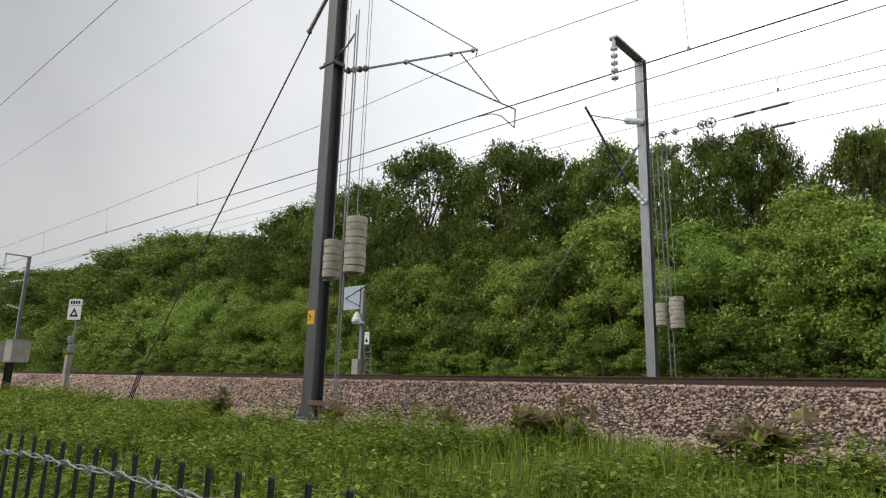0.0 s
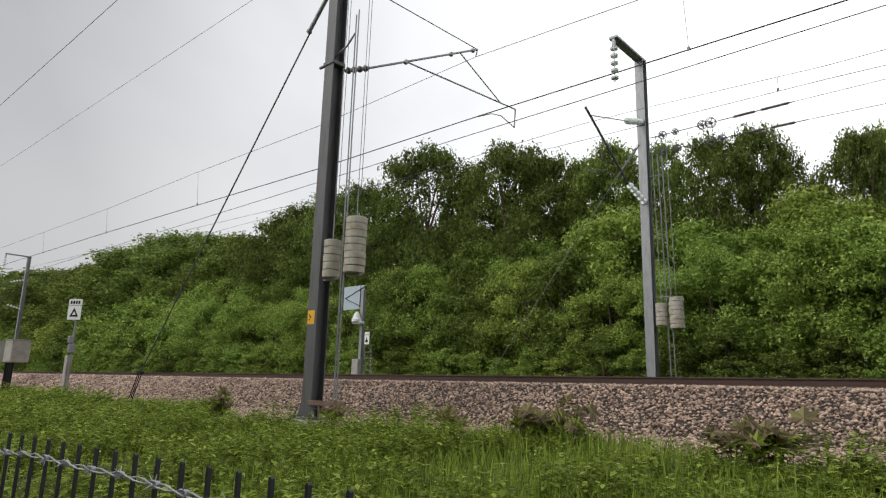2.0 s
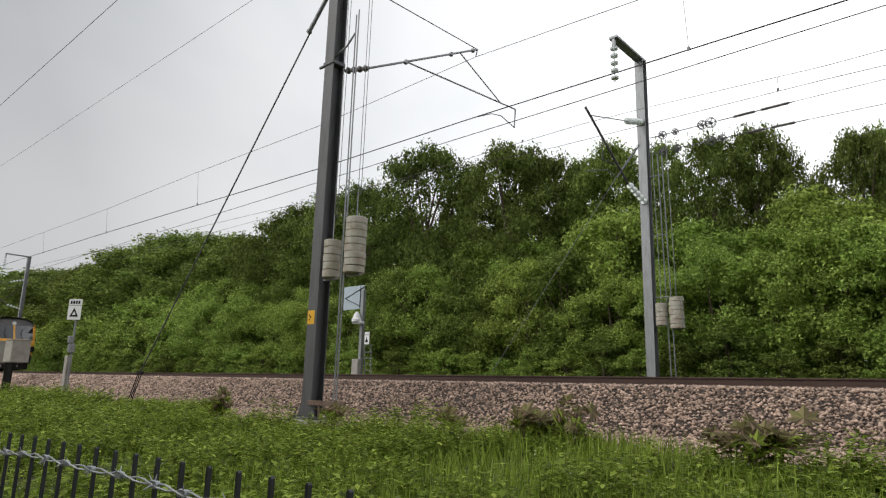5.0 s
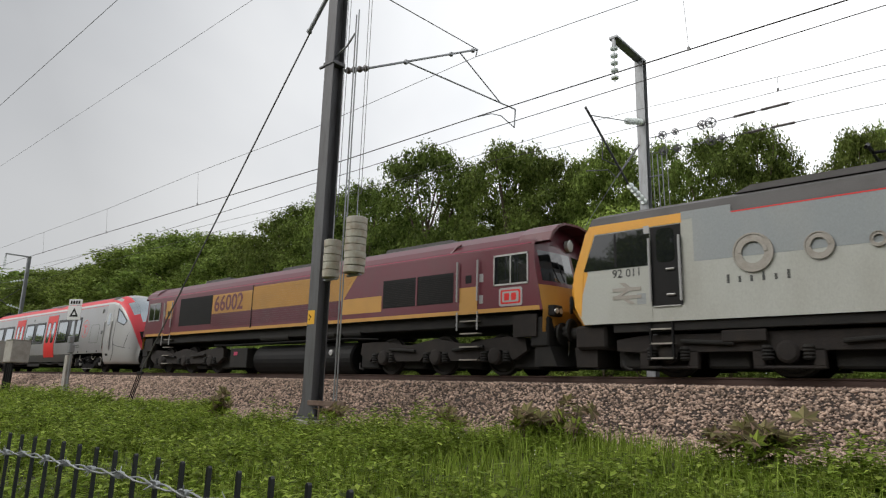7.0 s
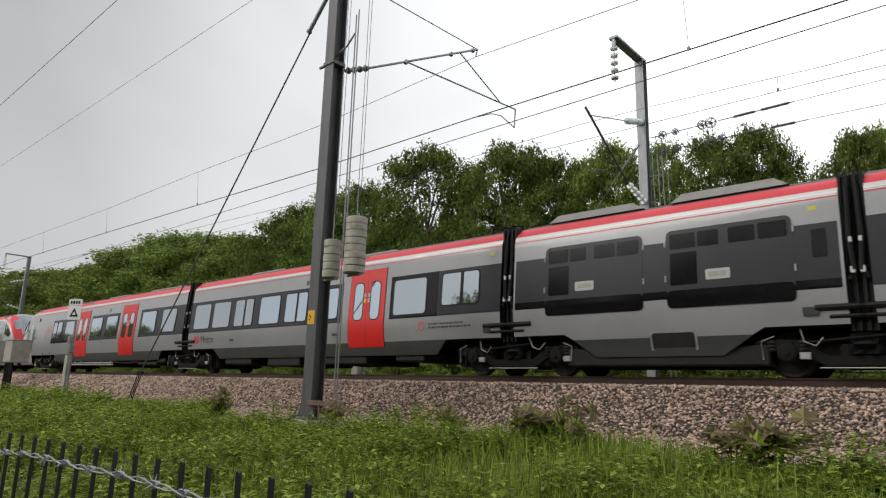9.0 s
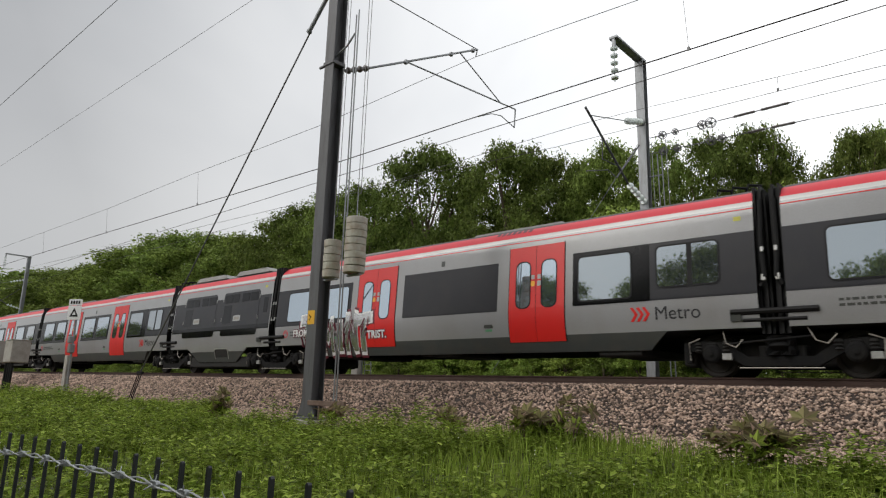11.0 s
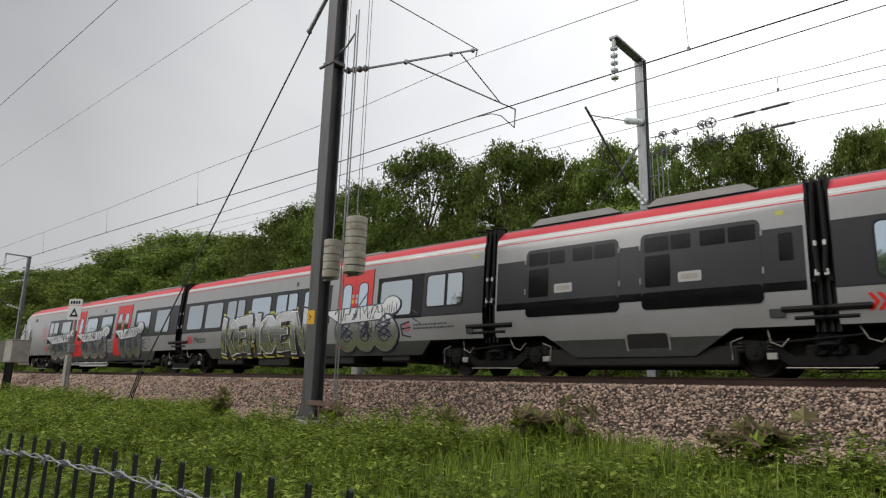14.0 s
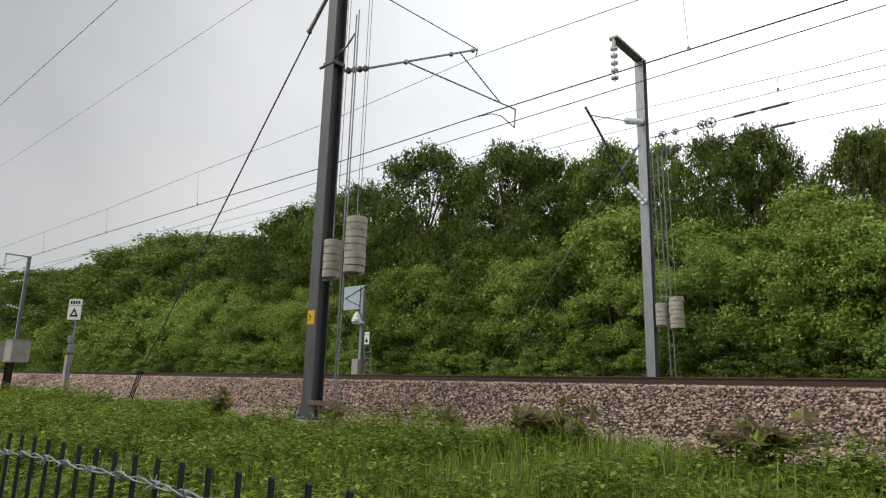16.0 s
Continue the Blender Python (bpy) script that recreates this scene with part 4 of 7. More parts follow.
def pink_line(parent, x0, x1):
    for s in (-1, 1):
        g = Geo()
        g.box(x0, x1, s * HW - 0.003, s * HW + 0.003, 3.035, 3.055)
        part("stripe", g, M["red"], parent)


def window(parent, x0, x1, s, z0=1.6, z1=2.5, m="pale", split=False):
    # the pale glass is the copy tinted for mirrored sky
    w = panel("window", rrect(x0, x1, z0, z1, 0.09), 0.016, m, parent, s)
    g = Geo()
    out, inn = rrect(x0 - 0.03, x1 + 0.03, z0 - 0.03, z1 + 0.03, 0.11), rrect(x0, x1, z0, z1, 0.09)
    for i in range(len(out)):
        j = (i + 1) % len(out)
        g.slab([out[i], out[j], inn[j], inn[i]], s * HW, s * (HW + 0.02))
    part("seal", g, M["rubber"], w)
    if split:
        g = Geo()
        xm = x0 + (x1 - x0) * 0.55
        g.box(xm - 0.05, xm + 0.05, min(s * HW, s * (HW + 0.02)), max(s * HW, s * (HW + 0.02)), z0, z1)
        part("mullion", g, M["rubber"], w)
    return w


def door_pair(parent, x0, x1, s):
    """Red plug doors that reach down over the skirt, each leaf with a tall window."""
    xm = (x0 + x1) / 2
    for a, b in ((x0, xm - 0.006), (xm + 0.006, x1)):
        d = panel("door_leaf", [(a, 0.73), (b, 0.73), (b, 2.92), (a, 2.92)], 0.014, "red", parent, s)
        w0, w1 = (b - 0.16 - 0.38, b - 0.16) if a == x0 else (a + 0.16, a + 0.16 + 0.38)
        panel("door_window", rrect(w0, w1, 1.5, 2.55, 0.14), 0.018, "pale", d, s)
        g = Geo()
        out, inn = rrect(w0 - 0.025, w1 + 0.025, 1.475, 2.575, 0.16), rrect(w0, w1, 1.5, 2.55, 0.14)
        for i in range(len(out)):
            j = (i + 1) % len(out)
            g.slab([out[i], out[j], inn[j], inn[i]], s * HW, s * (HW + 0.022))
        part("window_seal", g, M["rubber"], d)
        e = b - 0.08 if a == x0 else a + 0.08
        panel("door_button", rrect(e - 0.05, e + 0.05, 1.98, 2.1, 0.02), 0.02, "logoy" if a == x0 else "white", d, s)
        panel("notice", rrect(e - 0.045, e + 0.045, 2.14, 2.24, 0.01), 0.02, "white", d, s)
    g = Geo()
    for a in (x0 - 0.02, x1 + 0.004):
        g.slab([(a, 0.72), (a + 0.016, 0.72), (a + 0.016, 2.94), (a, 2.94)], s * HW, s * (HW + 0.01))
    g.slab([(xm - 0.005, 0.73), (xm + 0.005, 0.73), (xm + 0.005, 2.92), (xm - 0.005, 2.92)], s * HW, s * (HW + 0.01))
    part("door_seal", g, M["rubber"], parent)


def band(parent, x0, x1, s, z0=1.46, z1=2.62, m="dark"):
    panel("window_band", [(x0, z0), (x1, z0), (x1, z1), (x0, z1)], 0.006, m, parent, s)


def gangway(parent, x, d):
    """Half of the black bellows between two coaches; d: +1 towards the front."""
    for i in range(4):
        xx = x + d * (0.02 + i * 0.055)
        g = Geo()
        r = 0.06 if i % 2 else 0.0
        g.slab([(xx - 0.022, 0.75), (xx + 0.022, 0.75), (xx + 0.022, 3.45 - r), (xx - 0.022, 3.45 - r)], -1.22 + r, 1.22 - r)
        part("bellows", g, M["rubber"], parent)
    for s in (-1, 1):
        g = Geo()
        g.tube([(x - d * 0.5, s * 1.36, 1.14), (x + d * 0.24, s * 1.36, 1.14)], 0.055, 8)
        g.tube([(x - d * 0.3, s * 1.34, 0.99), (x + d * 0.24, s * 1.34, 0.99)], 0.04, 8)
        g.tube([(x + d * 0.12, s * 1.2, 3.2), (x + d * 0.1, s * 1.32, 2.3), (x + d * 0.14, s * 1.34, 1.75), (x + d * 0.05, s * 1.3, 1.6)], 0.05, 8)
        part("damper", g, M["black"], parent)
        g = Geo()
        g.box(x + d * 0.12 - 0.04, x + d * 0.12 + 0.04, min(s * 1.3, s * 1.38), max(s * 1.3, s * 1.38), 1.68, 1.8, 0, 0.01)
        g.box(x + d * 0.12 - 0.03, x + d * 0.12 + 0.03, min(s * 1.3, s * 1.38), max(s * 1.3, s * 1.38), 2.2, 2.3, 0, 0.01)
        part("bracket", g, M["steel"], parent)


def roof_pod(parent, x0, x1, z1=3.63, w=0.5):
    g = Geo()
    g.slab([(x0, 3.5), (x1, 3.5), (x1 - 0.25, z1), (x0 + 0.25, z1)], -w, w)
    part("roof_pod", g, M["podgrey"], parent)


def vents(parent, x0, n):
    for s in (-1, 1):
        g = Geo()
        for i in range(n):
            x = x0 + i * 0.16
            p = [(x, s * 1.13, 3.318), (x + 0.1, s * 1.13, 3.318), (x + 0.1, s * 1.03, 3.402), (x, s * 1.03, 3.402)]
            g.face(p if s < 0 else p[::-1], 0)
        tagged(part("roof_vent", g, M["maroon"], parent), kind="stuff")


def underfloor(parent, boxes):
    for x0, x1, z0 in boxes:
        g = Geo()
        g.box(x0, x1, -1.15, 1.15, z0, 0.56, 0, 0.03)
        part("equipment_box", g, M["under"], parent)


def small_text(parent, x, z, s, n=9, h=0.04, m="podgrey"):
    """Two lines of small print, too fine to read."""
    g = Geo()
    rng = random.Random(7)
    for row in (0, 1):
        xx = x
        for i in range(n):
            w = rng.uniform(0.05, 0.13)
            g.box(xx, xx + w, min(s * HW, s * (HW + 0.004)), max(s * HW, s * (HW + 0.004)), z - row * 0.09, z - row * 0.09 + h)
            xx += w + 0.03
    part("small_print", g, M[m], parent)


def round_logo(parent, x, z, r, s):
    g = Geo()
    y0, y1 = s * (HW - 0.004), s * (HW + 0.008)
    g.ring((x, z), r * 0.955, r, y0, y1, 40)
    for k, w in ((0.45, 0.52), (0.29, 0.5), (0.13, 0.3)):
        g.box(x - r * w, x + r * w, min(y0, y1), max(y0, y1), z + r * (k - 0.034), z + r * (k + 0.034))
    for k in range(5):
        g.box(x - r * 0.22, x + r * 0.22, min(y0, y1), max(y0, y1), z - r * (0.03 + 0.135 * k + 0.032), z - r * (0.03 + 0.135 * k - 0.032))
    part("round_emblem", g, M["red"], parent, "red ring with a striped emblem")


def metro_mark(parent, x, z, s):
    """Three red chevrons and the word, reading left to right on either side."""
    d = 1 if s < 0 else -1
    for k in range(3):
        a = x + d * k * 0.13
        g = Geo()
        for q in ([(a, z), (a + d * 0.07, z), (a + d * 0.17, z + 0.14), (a + d * 0.1, z + 0.14)], [(a + d * 0.1, z + 0.14), (a + d * 0.17, z + 0.14), (a + d * 0.07, z + 0.28), (a, z + 0.28)]):
            g.slab(q, s * HW, s * (HW + 0.006))
        part("chevron", g, M["red"], parent, "red chevron")
    lettering("Metro", 0.37, x + d * 0.52, s * (HW + 0.004), z + 0.02, M["inkblack"], parent, "lettering", turn=s > 0)


def end_car(graffiti=False):
    """A driving coach: the bellows end at x = 0, the nose at x = 21.2."""
    th = thing("driving_coach", "grey and red electric driving coach with sloping white nose", "train coach", "coaches of the train")
    shell(0.24, 17.9, th, (True, False))
    # the nose, narrowing and sloping down
    secs = [(17.9, 1.0, 3.62), (18.5, 1.0, 3.6), (19.0, 0.995, 3.47), (19.4, 0.985, 3.26), (19.75, 0.965, 2.98), (20.05, 0.935, 2.66), (20.32, 0.885, 2.28), (20.54, 0.81, 1.86), (20.68, 0.71, 1.44), (20.74, 0.6, 1.08)]
    prof = [(HW - 0.22, 0.38), (HW - 0.14, 0.5)] + PROFILE
    cols = [0, 0] + STRIPS
    full = [(-y, z) for y, z in prof] + [(y, z) for y, z in prof[::-1][1:]]
    n = len(full)
    g = Geo()
    for x, hw, top in secs:
        for y, z in full:
            zz = 0.35 + (z - 0.35) * (top - 0.35) / (3.62 - 0.35)
            if z < 0.4:
                zz = 0.36
            g.v.append((x, y * hw, zz))
    cc = cols + cols[::-1]
    for k in range(len(secs) - 1):
        for j in range(n - 1):
            c = cc[j]
            jj = min(j, n - 2 - j) - 1
            if jj in (8, 9) and 2 <= k <= 5:
                c = 4
            elif jj == 7 and 1 <= k <= 6:
                c = 4 if k in (3, 4) else 2
            elif jj == 6 and k >= 2:
                c = 2
            elif jj == 5 and k >= 2:
                c = 2
            elif jj in (3, 4) and k >= 2:
                c = 0
            elif jj >= 7 and k >= 6:
                c = 2 if k == 6 else 5
            elif jj >= 6 and k < 2:
                c = 3 if k == 0 else 0
            g.f.append((k * n + j, (k + 1) * n + j, (k + 1) * n + j + 1, k * n + j + 1))
            g.m.append(c)
    k = len(secs) - 1
    g.f.append(tuple(range(k * n, (k + 1) * n)))
    g.m.append(5)
    for k in range(len(secs) - 1):
        g.f.append((k * n, k * n + n - 1, (k + 1) * n + n - 1, (k + 1) * n))
        g.m.append(5)
    nose = part("nose", g, [M["white"], M["silver"], M["roofred"], M["roofgrey"], M["glass"], M["black"]], th, "white sloping cab nose with red edges and raked windscreen", smooth=True)
    g = Geo()
    g.box(20.5, 20.84, -0.26, 0.26, 0.52, 0.95, 0, 0.05)
    g.tube([(20.8, 0, 0.62), (21.05, 0.0, 0.66), (21.2, 0.05, 0.58)], 0.02, 6)
    part("coupler", g, M["black"], th)
    for s in (-1, 1):
        def on(x, z):
            for (xa, ha, ta), (xb, hb, tb) in zip(secs, secs[1:]):
                if x <= xb:
                    f = (x - xa) / (xb - xa)
                    return s * (half(z, ha + (hb - ha) * f, 0.35, ta + (tb - ta) * f) + 0.012)
            return s * 0.5
        pts = [(19.14, 2.82), (19.46, 2.66), (19.76, 2.45), (20.02, 2.22), (19.82, 2.06), (19.5, 2.15), (19.2, 2.24)]
        g = Geo()
        q = [(x, on(x, z), z) for x, z in pts]
        g.face(q[::-1] if s < 0 else q)
        cw = part("cab_side_window", g, M["glass"], th)
        g = Geo()
        g.tube(q + q[:1], 0.02, 6, caps=False)
        part("window_rim", g, M["rubber"], cw)
        for line in ([(19.06, 3.05), (19.05, 2.2), (19.04, 1.45), (19.2, 0.85), (19.06, 0.5)], [(19.05, 1.22), (19.6, 1.12), (20.1, 1.06), (20.45, 1.04)], [(20.3, 1.75), (20.22, 1.6), (20.1, 1.1)]):
            g = Geo()
            g.tube([(x, on(x, z) - s * 0.012, z) for x, z in line], 0.012, 5)
            part("panel_seam", g, M["skirt"], th)
        cd = panel("cab_door", rrect(17.98, 18.68, 0.95, 2.84, 0.06), 0.006, "white", th, s)
        panel("door_window", rrect(18.16, 18.42, 2.1, 2.66, 0.06), 0.012, "glass", cd, s)
        for xx in (17.93, 18.72):
            g = Geo()
            g.tube([(xx, s * (HW + 0.012), 1.05), (xx, s * (HW + 0.05), 1.1), (xx, s * (HW + 0.05), 2.25), (xx, s * (HW + 0.012), 2.3)], 0.03, 8)
            part("handrail", g, M["steel"], cd)
        g = Geo()
        for zz in (1.4, 1.95):
            g.lathe((18.5, s * (HW + 0.004), zz), (0, s, 0), [(0, 0.09), (0.01, 0.09), (0.012, 0.05)], 14)
        part("door_lock", g, M["steel"], cd)
        panel("step_recess", rrect(18.2, 18.5, 0.72, 0.82, 0.03), 0.004, "black", th, s)
        panel("camera_box", rrect(17.25, 17.5, 2.72, 2.9, 0.05), 0.05, "grey", th, s)
        panel("notice", rrect(17.55, 17.75, 1.72, 1.88, 0.01), 0.005, "skirt", th, s)
        round_logo(th, 15.55, 2.04, 0.42, s)
        if s < 0:
            o = rrect(16.27, 17.3, 1.33, 2.2, 0.12)
            i2 = rrect(16.285, 17.285, 1.345, 2.185, 0.11)
            g = Geo()
            for i in range(len(o)):
                j = (i + 1) % len(o)
                g.slab([o[i], o[j], i2[j], i2[i]], s * HW, s * (HW + 0.006))
            part("access_panel", g, M["skirt"], th)
        band(th, 11.68, 14.95, s, 1.44, 2.64, "gblack")
        window(th, 11.86, 13.05, s, 1.56, 2.5, "glass")
        window(th, 13.6, 14.82, s, 1.72, 2.52, "glass", True)
        door_pair(th, 9.97, 11.48, s)
        band(th, 6.46, 9.7, s)
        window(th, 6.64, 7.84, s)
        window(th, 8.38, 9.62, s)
        door_pair(th, 4.67, 6.18, s)
        band(th, 0.24, 4.25, s)
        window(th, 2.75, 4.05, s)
        window(th, 0.95, 2.15, s, 1.6, 2.5, "glass")
        if s < 0:
            small_text(th, 14.0, 1.24, s, 10, 0.045, "skirt")
            g = Geo()
            g.ring((13.78, 1.22), 0.095, 0.12, -HW, -(HW + 0.006), 18)
            g.box(13.72, 13.84, -HW - 0.006, -HW + 0.02, 1.24, 1.27)
            part("small_emblem", g, M["roofred"], th)
        panel("speaker", rrect(7.6, 7.72, 2.72, 2.86, 0.01), 0.006, "skirt", th, s)
        for xx in (14.9, 16.0, 17.2):
            panel("lifting_point", rrect(xx, xx + 0.1, 0.9, 0.98, 0.01), 0.006, "black", th, s)
        g = Geo()
        for z in (0.42, 0.34):
            g.tube([(7.0, s * 1.32, z), (12.0, s * 1.32, z)], 0.03, 8)
        for xx in (7.2, 8.4, 9.6, 10.8, 11.6):
            g.box(xx - 0.03, xx + 0.03, min(s * 1.28, s * 1.34), max(s * 1.28, s * 1.34), 0.3, 0.56)
        if s > 0:
            part("pipe_rail", g, M["steel"], th)
    skirts(th, 2.0, 14.35)
    pink_line(th, 0.24, 17.9)
    unit_bogie(th, 15.95)
    gangway(th, 0.24, -1)
    roof_pod(th, 2.0, 5.5)
    roof_pod(th, 7.4, 10.2)
    vents(th, 10.4, 7)
    underfloor(th, [(1.9, 14.0, 0.4), (2.6, 4.4, 0.3), (5.0, 6.4, 0.38), (7.0, 9.0, 0.26), (10.2, 11.0, 0.34), (12.0, 13.2, 0.3)])
    return th


def mid_car(two_doors=True, blank=False):
    """A middle coach from x = 0 back to x = -15.68, carried on shared bogies at both ends."""
    th = thing("middle_coach", "grey and red electric middle coach with dark window band", "train coach", "coaches of the train")
    shell(-15.44, -0.24, th)
    for s in (-1, 1):
        door_pair(th, -5.84, -4.32, s)
        band(th, -4.1, -0.24, s)
        panel("gloss_panel", [(-4.1, 1.46), (-2.3, 1.46), (-2.3, 2.62), (-4.1, 2.62)], 0.01, "gblack", th, s)
        window(th, -3.95, -2.72, s, 1.56, 2.5, "glass")
        window(th, -2.14, -0.92, s, 1.72, 2.52, "glass", True)
        if two_doors:
            door_pair(th, -11.36, -9.75, s)
            band(th, -9.45, -6.2, s)
            if not blank:
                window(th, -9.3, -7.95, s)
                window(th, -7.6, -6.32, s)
            band(th, -15.44, -11.65, s)
            window(th, -13.0, -11.8, s)
            window(th, -14.8, -13.5, s)
        else:
            band(th, -15.44, -6.2, s)
            for a, sp in ((-7.55, False), (-9.1, True), (-10.6, False), (-12.2, True), (-13.7, False), (-15.1, False)):
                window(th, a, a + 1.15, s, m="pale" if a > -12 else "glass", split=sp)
        for x in (-12.4, -6.6):
            panel("label_plate", rrect(x, x + 0.26, 1.08, 1.16, 0.01), 0.006, "skirt", th, s)
            panel("green_label", rrect(x + 0.04, x + 0.24, 1.0, 1.05, 0.01), 0.006, "signgreen", th, s)
        panel("notice", rrect(-0.6, -0.46, 2.84, 2.92, 0.01), 0.006, "inkyellow", th, s)
        panel("speaker", rrect(-8.1, -7.98, 2.72, 2.86, 0.01), 0.006, "skirt", th, s)
        panel("socket_box", rrect(-0.75, -0.55, 0.98, 1.12, 0.01), 0.03, "skirt", th, s)
    skirts(th, -13.6, -2.0)
    pink_line(th, -15.44, -0.24)
    unit_bogie(th, -15.68)
    gangway(th, -0.24, 1)
    gangway(th, -15.44, -1)
    roof_pod(th, -7.8, -4.6)
    roof_pod(th, -12.8, -10.4)
    vents(th, -6.4, 7)
    g = Geo()
    for x in (-1.1, -0.8, -0.5):
        g.tube([(x, -0.6, 3.5), (x, -0.5, 3.72), (x + 0.2, -0.3, 3.72), (x + 0.2, -0.2, 3.5)], 0.03, 6)
    part("roof_cable", g, M["black"], th)
    underfloor(th, [(-12.6, -11.4, 0.44), (-8.9, -7.7, 0.46), (-3.6, -2.6, 0.4)] if two_doors else [(-12.9, -11.2, 0.3), (-10.2, -8.4, 0.24), (-7.6, -5.2, 0.28), (-4.0, -2.9, 0.34)])
    return th


def power_pack():
    """The short engine vehicle from x = 0 back to x = -7.2."""
    th = thing("power_pack_coach", "short dark grey power vehicle with louvred doors and pale lower panel", "train coach", "coaches of the train")
    shell(-7.05, -0.15, th)
    for s in (-1, 1):
        panel("side_panel", [(-7.0, 1.62), (-0.2, 1.62), (-0.2, 2.6), (-7.0, 2.6)], 0.005, "dark", th, s)
        panel("lower_band", [(-7.0, 1.46), (-0.2, 1.46), (-0.2, 1.62), (-7.0, 1.62)], 0.006, "gblack", th, s)
        for x0, x1 in ((-6.15, -3.78), (-3.27, -0.92)):
            d = panel("engine_door", rrect(x0, x1, 1.28, 2.82, 0.12), 0.012, "dark", th, s)
            panel("door_sill", rrect(x0, x1, 1.28, 1.62, 0.1), 0.016, "gblack", d, s)
            for a, b in ((x0 + 0.08, x0 + 0.6), (x0 + 0.64, x0 + 1.05), (x1 - 1.12, x1 - 0.63), (x1 - 0.58, x1 - 0.08)):
                lo = 2.48 if a > x0 else 2.48
                panel("grille", rrect(a, b, 2.44, 2.74, 0.03), 0.017, "gblack", d, s)
                g = Geo()
                for k in range(7):
                    z = 2.47 + k * 0.04
                    g.box(a + 0.02, b - 0.02, min(s * HW, s * (HW + 0.024)), max(s * HW, s * (HW + 0.024)), z, z + 0.012)
                part("louvre", g, M["gblack"], d)
            panel("inner_grille", rrect(x0 + 0.08, x0 + 0.62, 1.72, 2.36, 0.03), 0.016, "gblack", d, s)
            fr = panel("inspection_frame", rrect(x0 + 0.78, x0 + 1.24, 1.78, 1.98, 0.03), 0.02, "white", d, s)
            panel("inspection_glass", rrect(x0 + 0.84, x0 + 1.18, 1.83, 1.93, 0.02), 0.024, "metal", fr, s)
            g = Geo()
            for k in (1.8, 2.5):
                for xx in (x0 - 0.02, x1 + 0.02):
                    g.tube([(xx, s * (HW + 0.015), k), (xx, s * (HW + 0.015), k + 0.12)], 0.018, 6)
            part("hinge", g, M["steel"], d)
        panel("vent_window", rrect(-0.62, -0.38, 2.0, 2.5, 0.03), 0.01, "gblack", th, s)
        g = Geo()
        g.slab([(-5.75, 0.9), (-1.45, 0.9), (-1.72, 0.74), (-5.48, 0.74)], s * (HW - 0.05), s * (HW + 0.003))
        part("lower_panel", g, M["grey"], th)
        g = Geo()
        g.slab([(-5.48, 0.738), (-1.72, 0.738), (-2.3, 0.38), (-4.95, 0.38)], s * (HW - 0.05), s * (HW + 0.003))
        part("belly_panel", g, M["skirt"], th)
        o, i2 = rrect(-3.7, -2.75, 0.44, 0.86, 0.08), rrect(-3.66, -2.79, 0.48, 0.82, 0.06)
        g = Geo()
        for i in range(len(o)):
            j = (i + 1) % len(o)
            g.slab([o[i], o[j], i2[j], i2[i]], s * HW, s * (HW + 0.014))
        part("hatch_frame", g, M["steel"], th)
        panel("hatch", i2, 0.009, "under", th, s)
        panel("notice", rrect(-0.64, -0.5, 2.84, 2.92, 0.01), 0.006, "inkyellow", th, s)
        panel("socket_box", rrect(-0.85, -0.6, 1.02, 1.16, 0.01), 0.03, "skirt", th, s)
    underfloor(th, [(-5.7, -1.5, 0.2)])
    pink_line(th, -7.05, -0.15)
    unit_bogie(th, -7.2)
    gangway(th, -0.15, 1)
    gangway(th, -7.05, -1)
    roof_pod(th, -6.3, -3.9, 3.65, 0.9)
    roof_pod(th, -3.3, -1.0, 3.655, 0.9)
    return th


LEAN[0] = 0.0


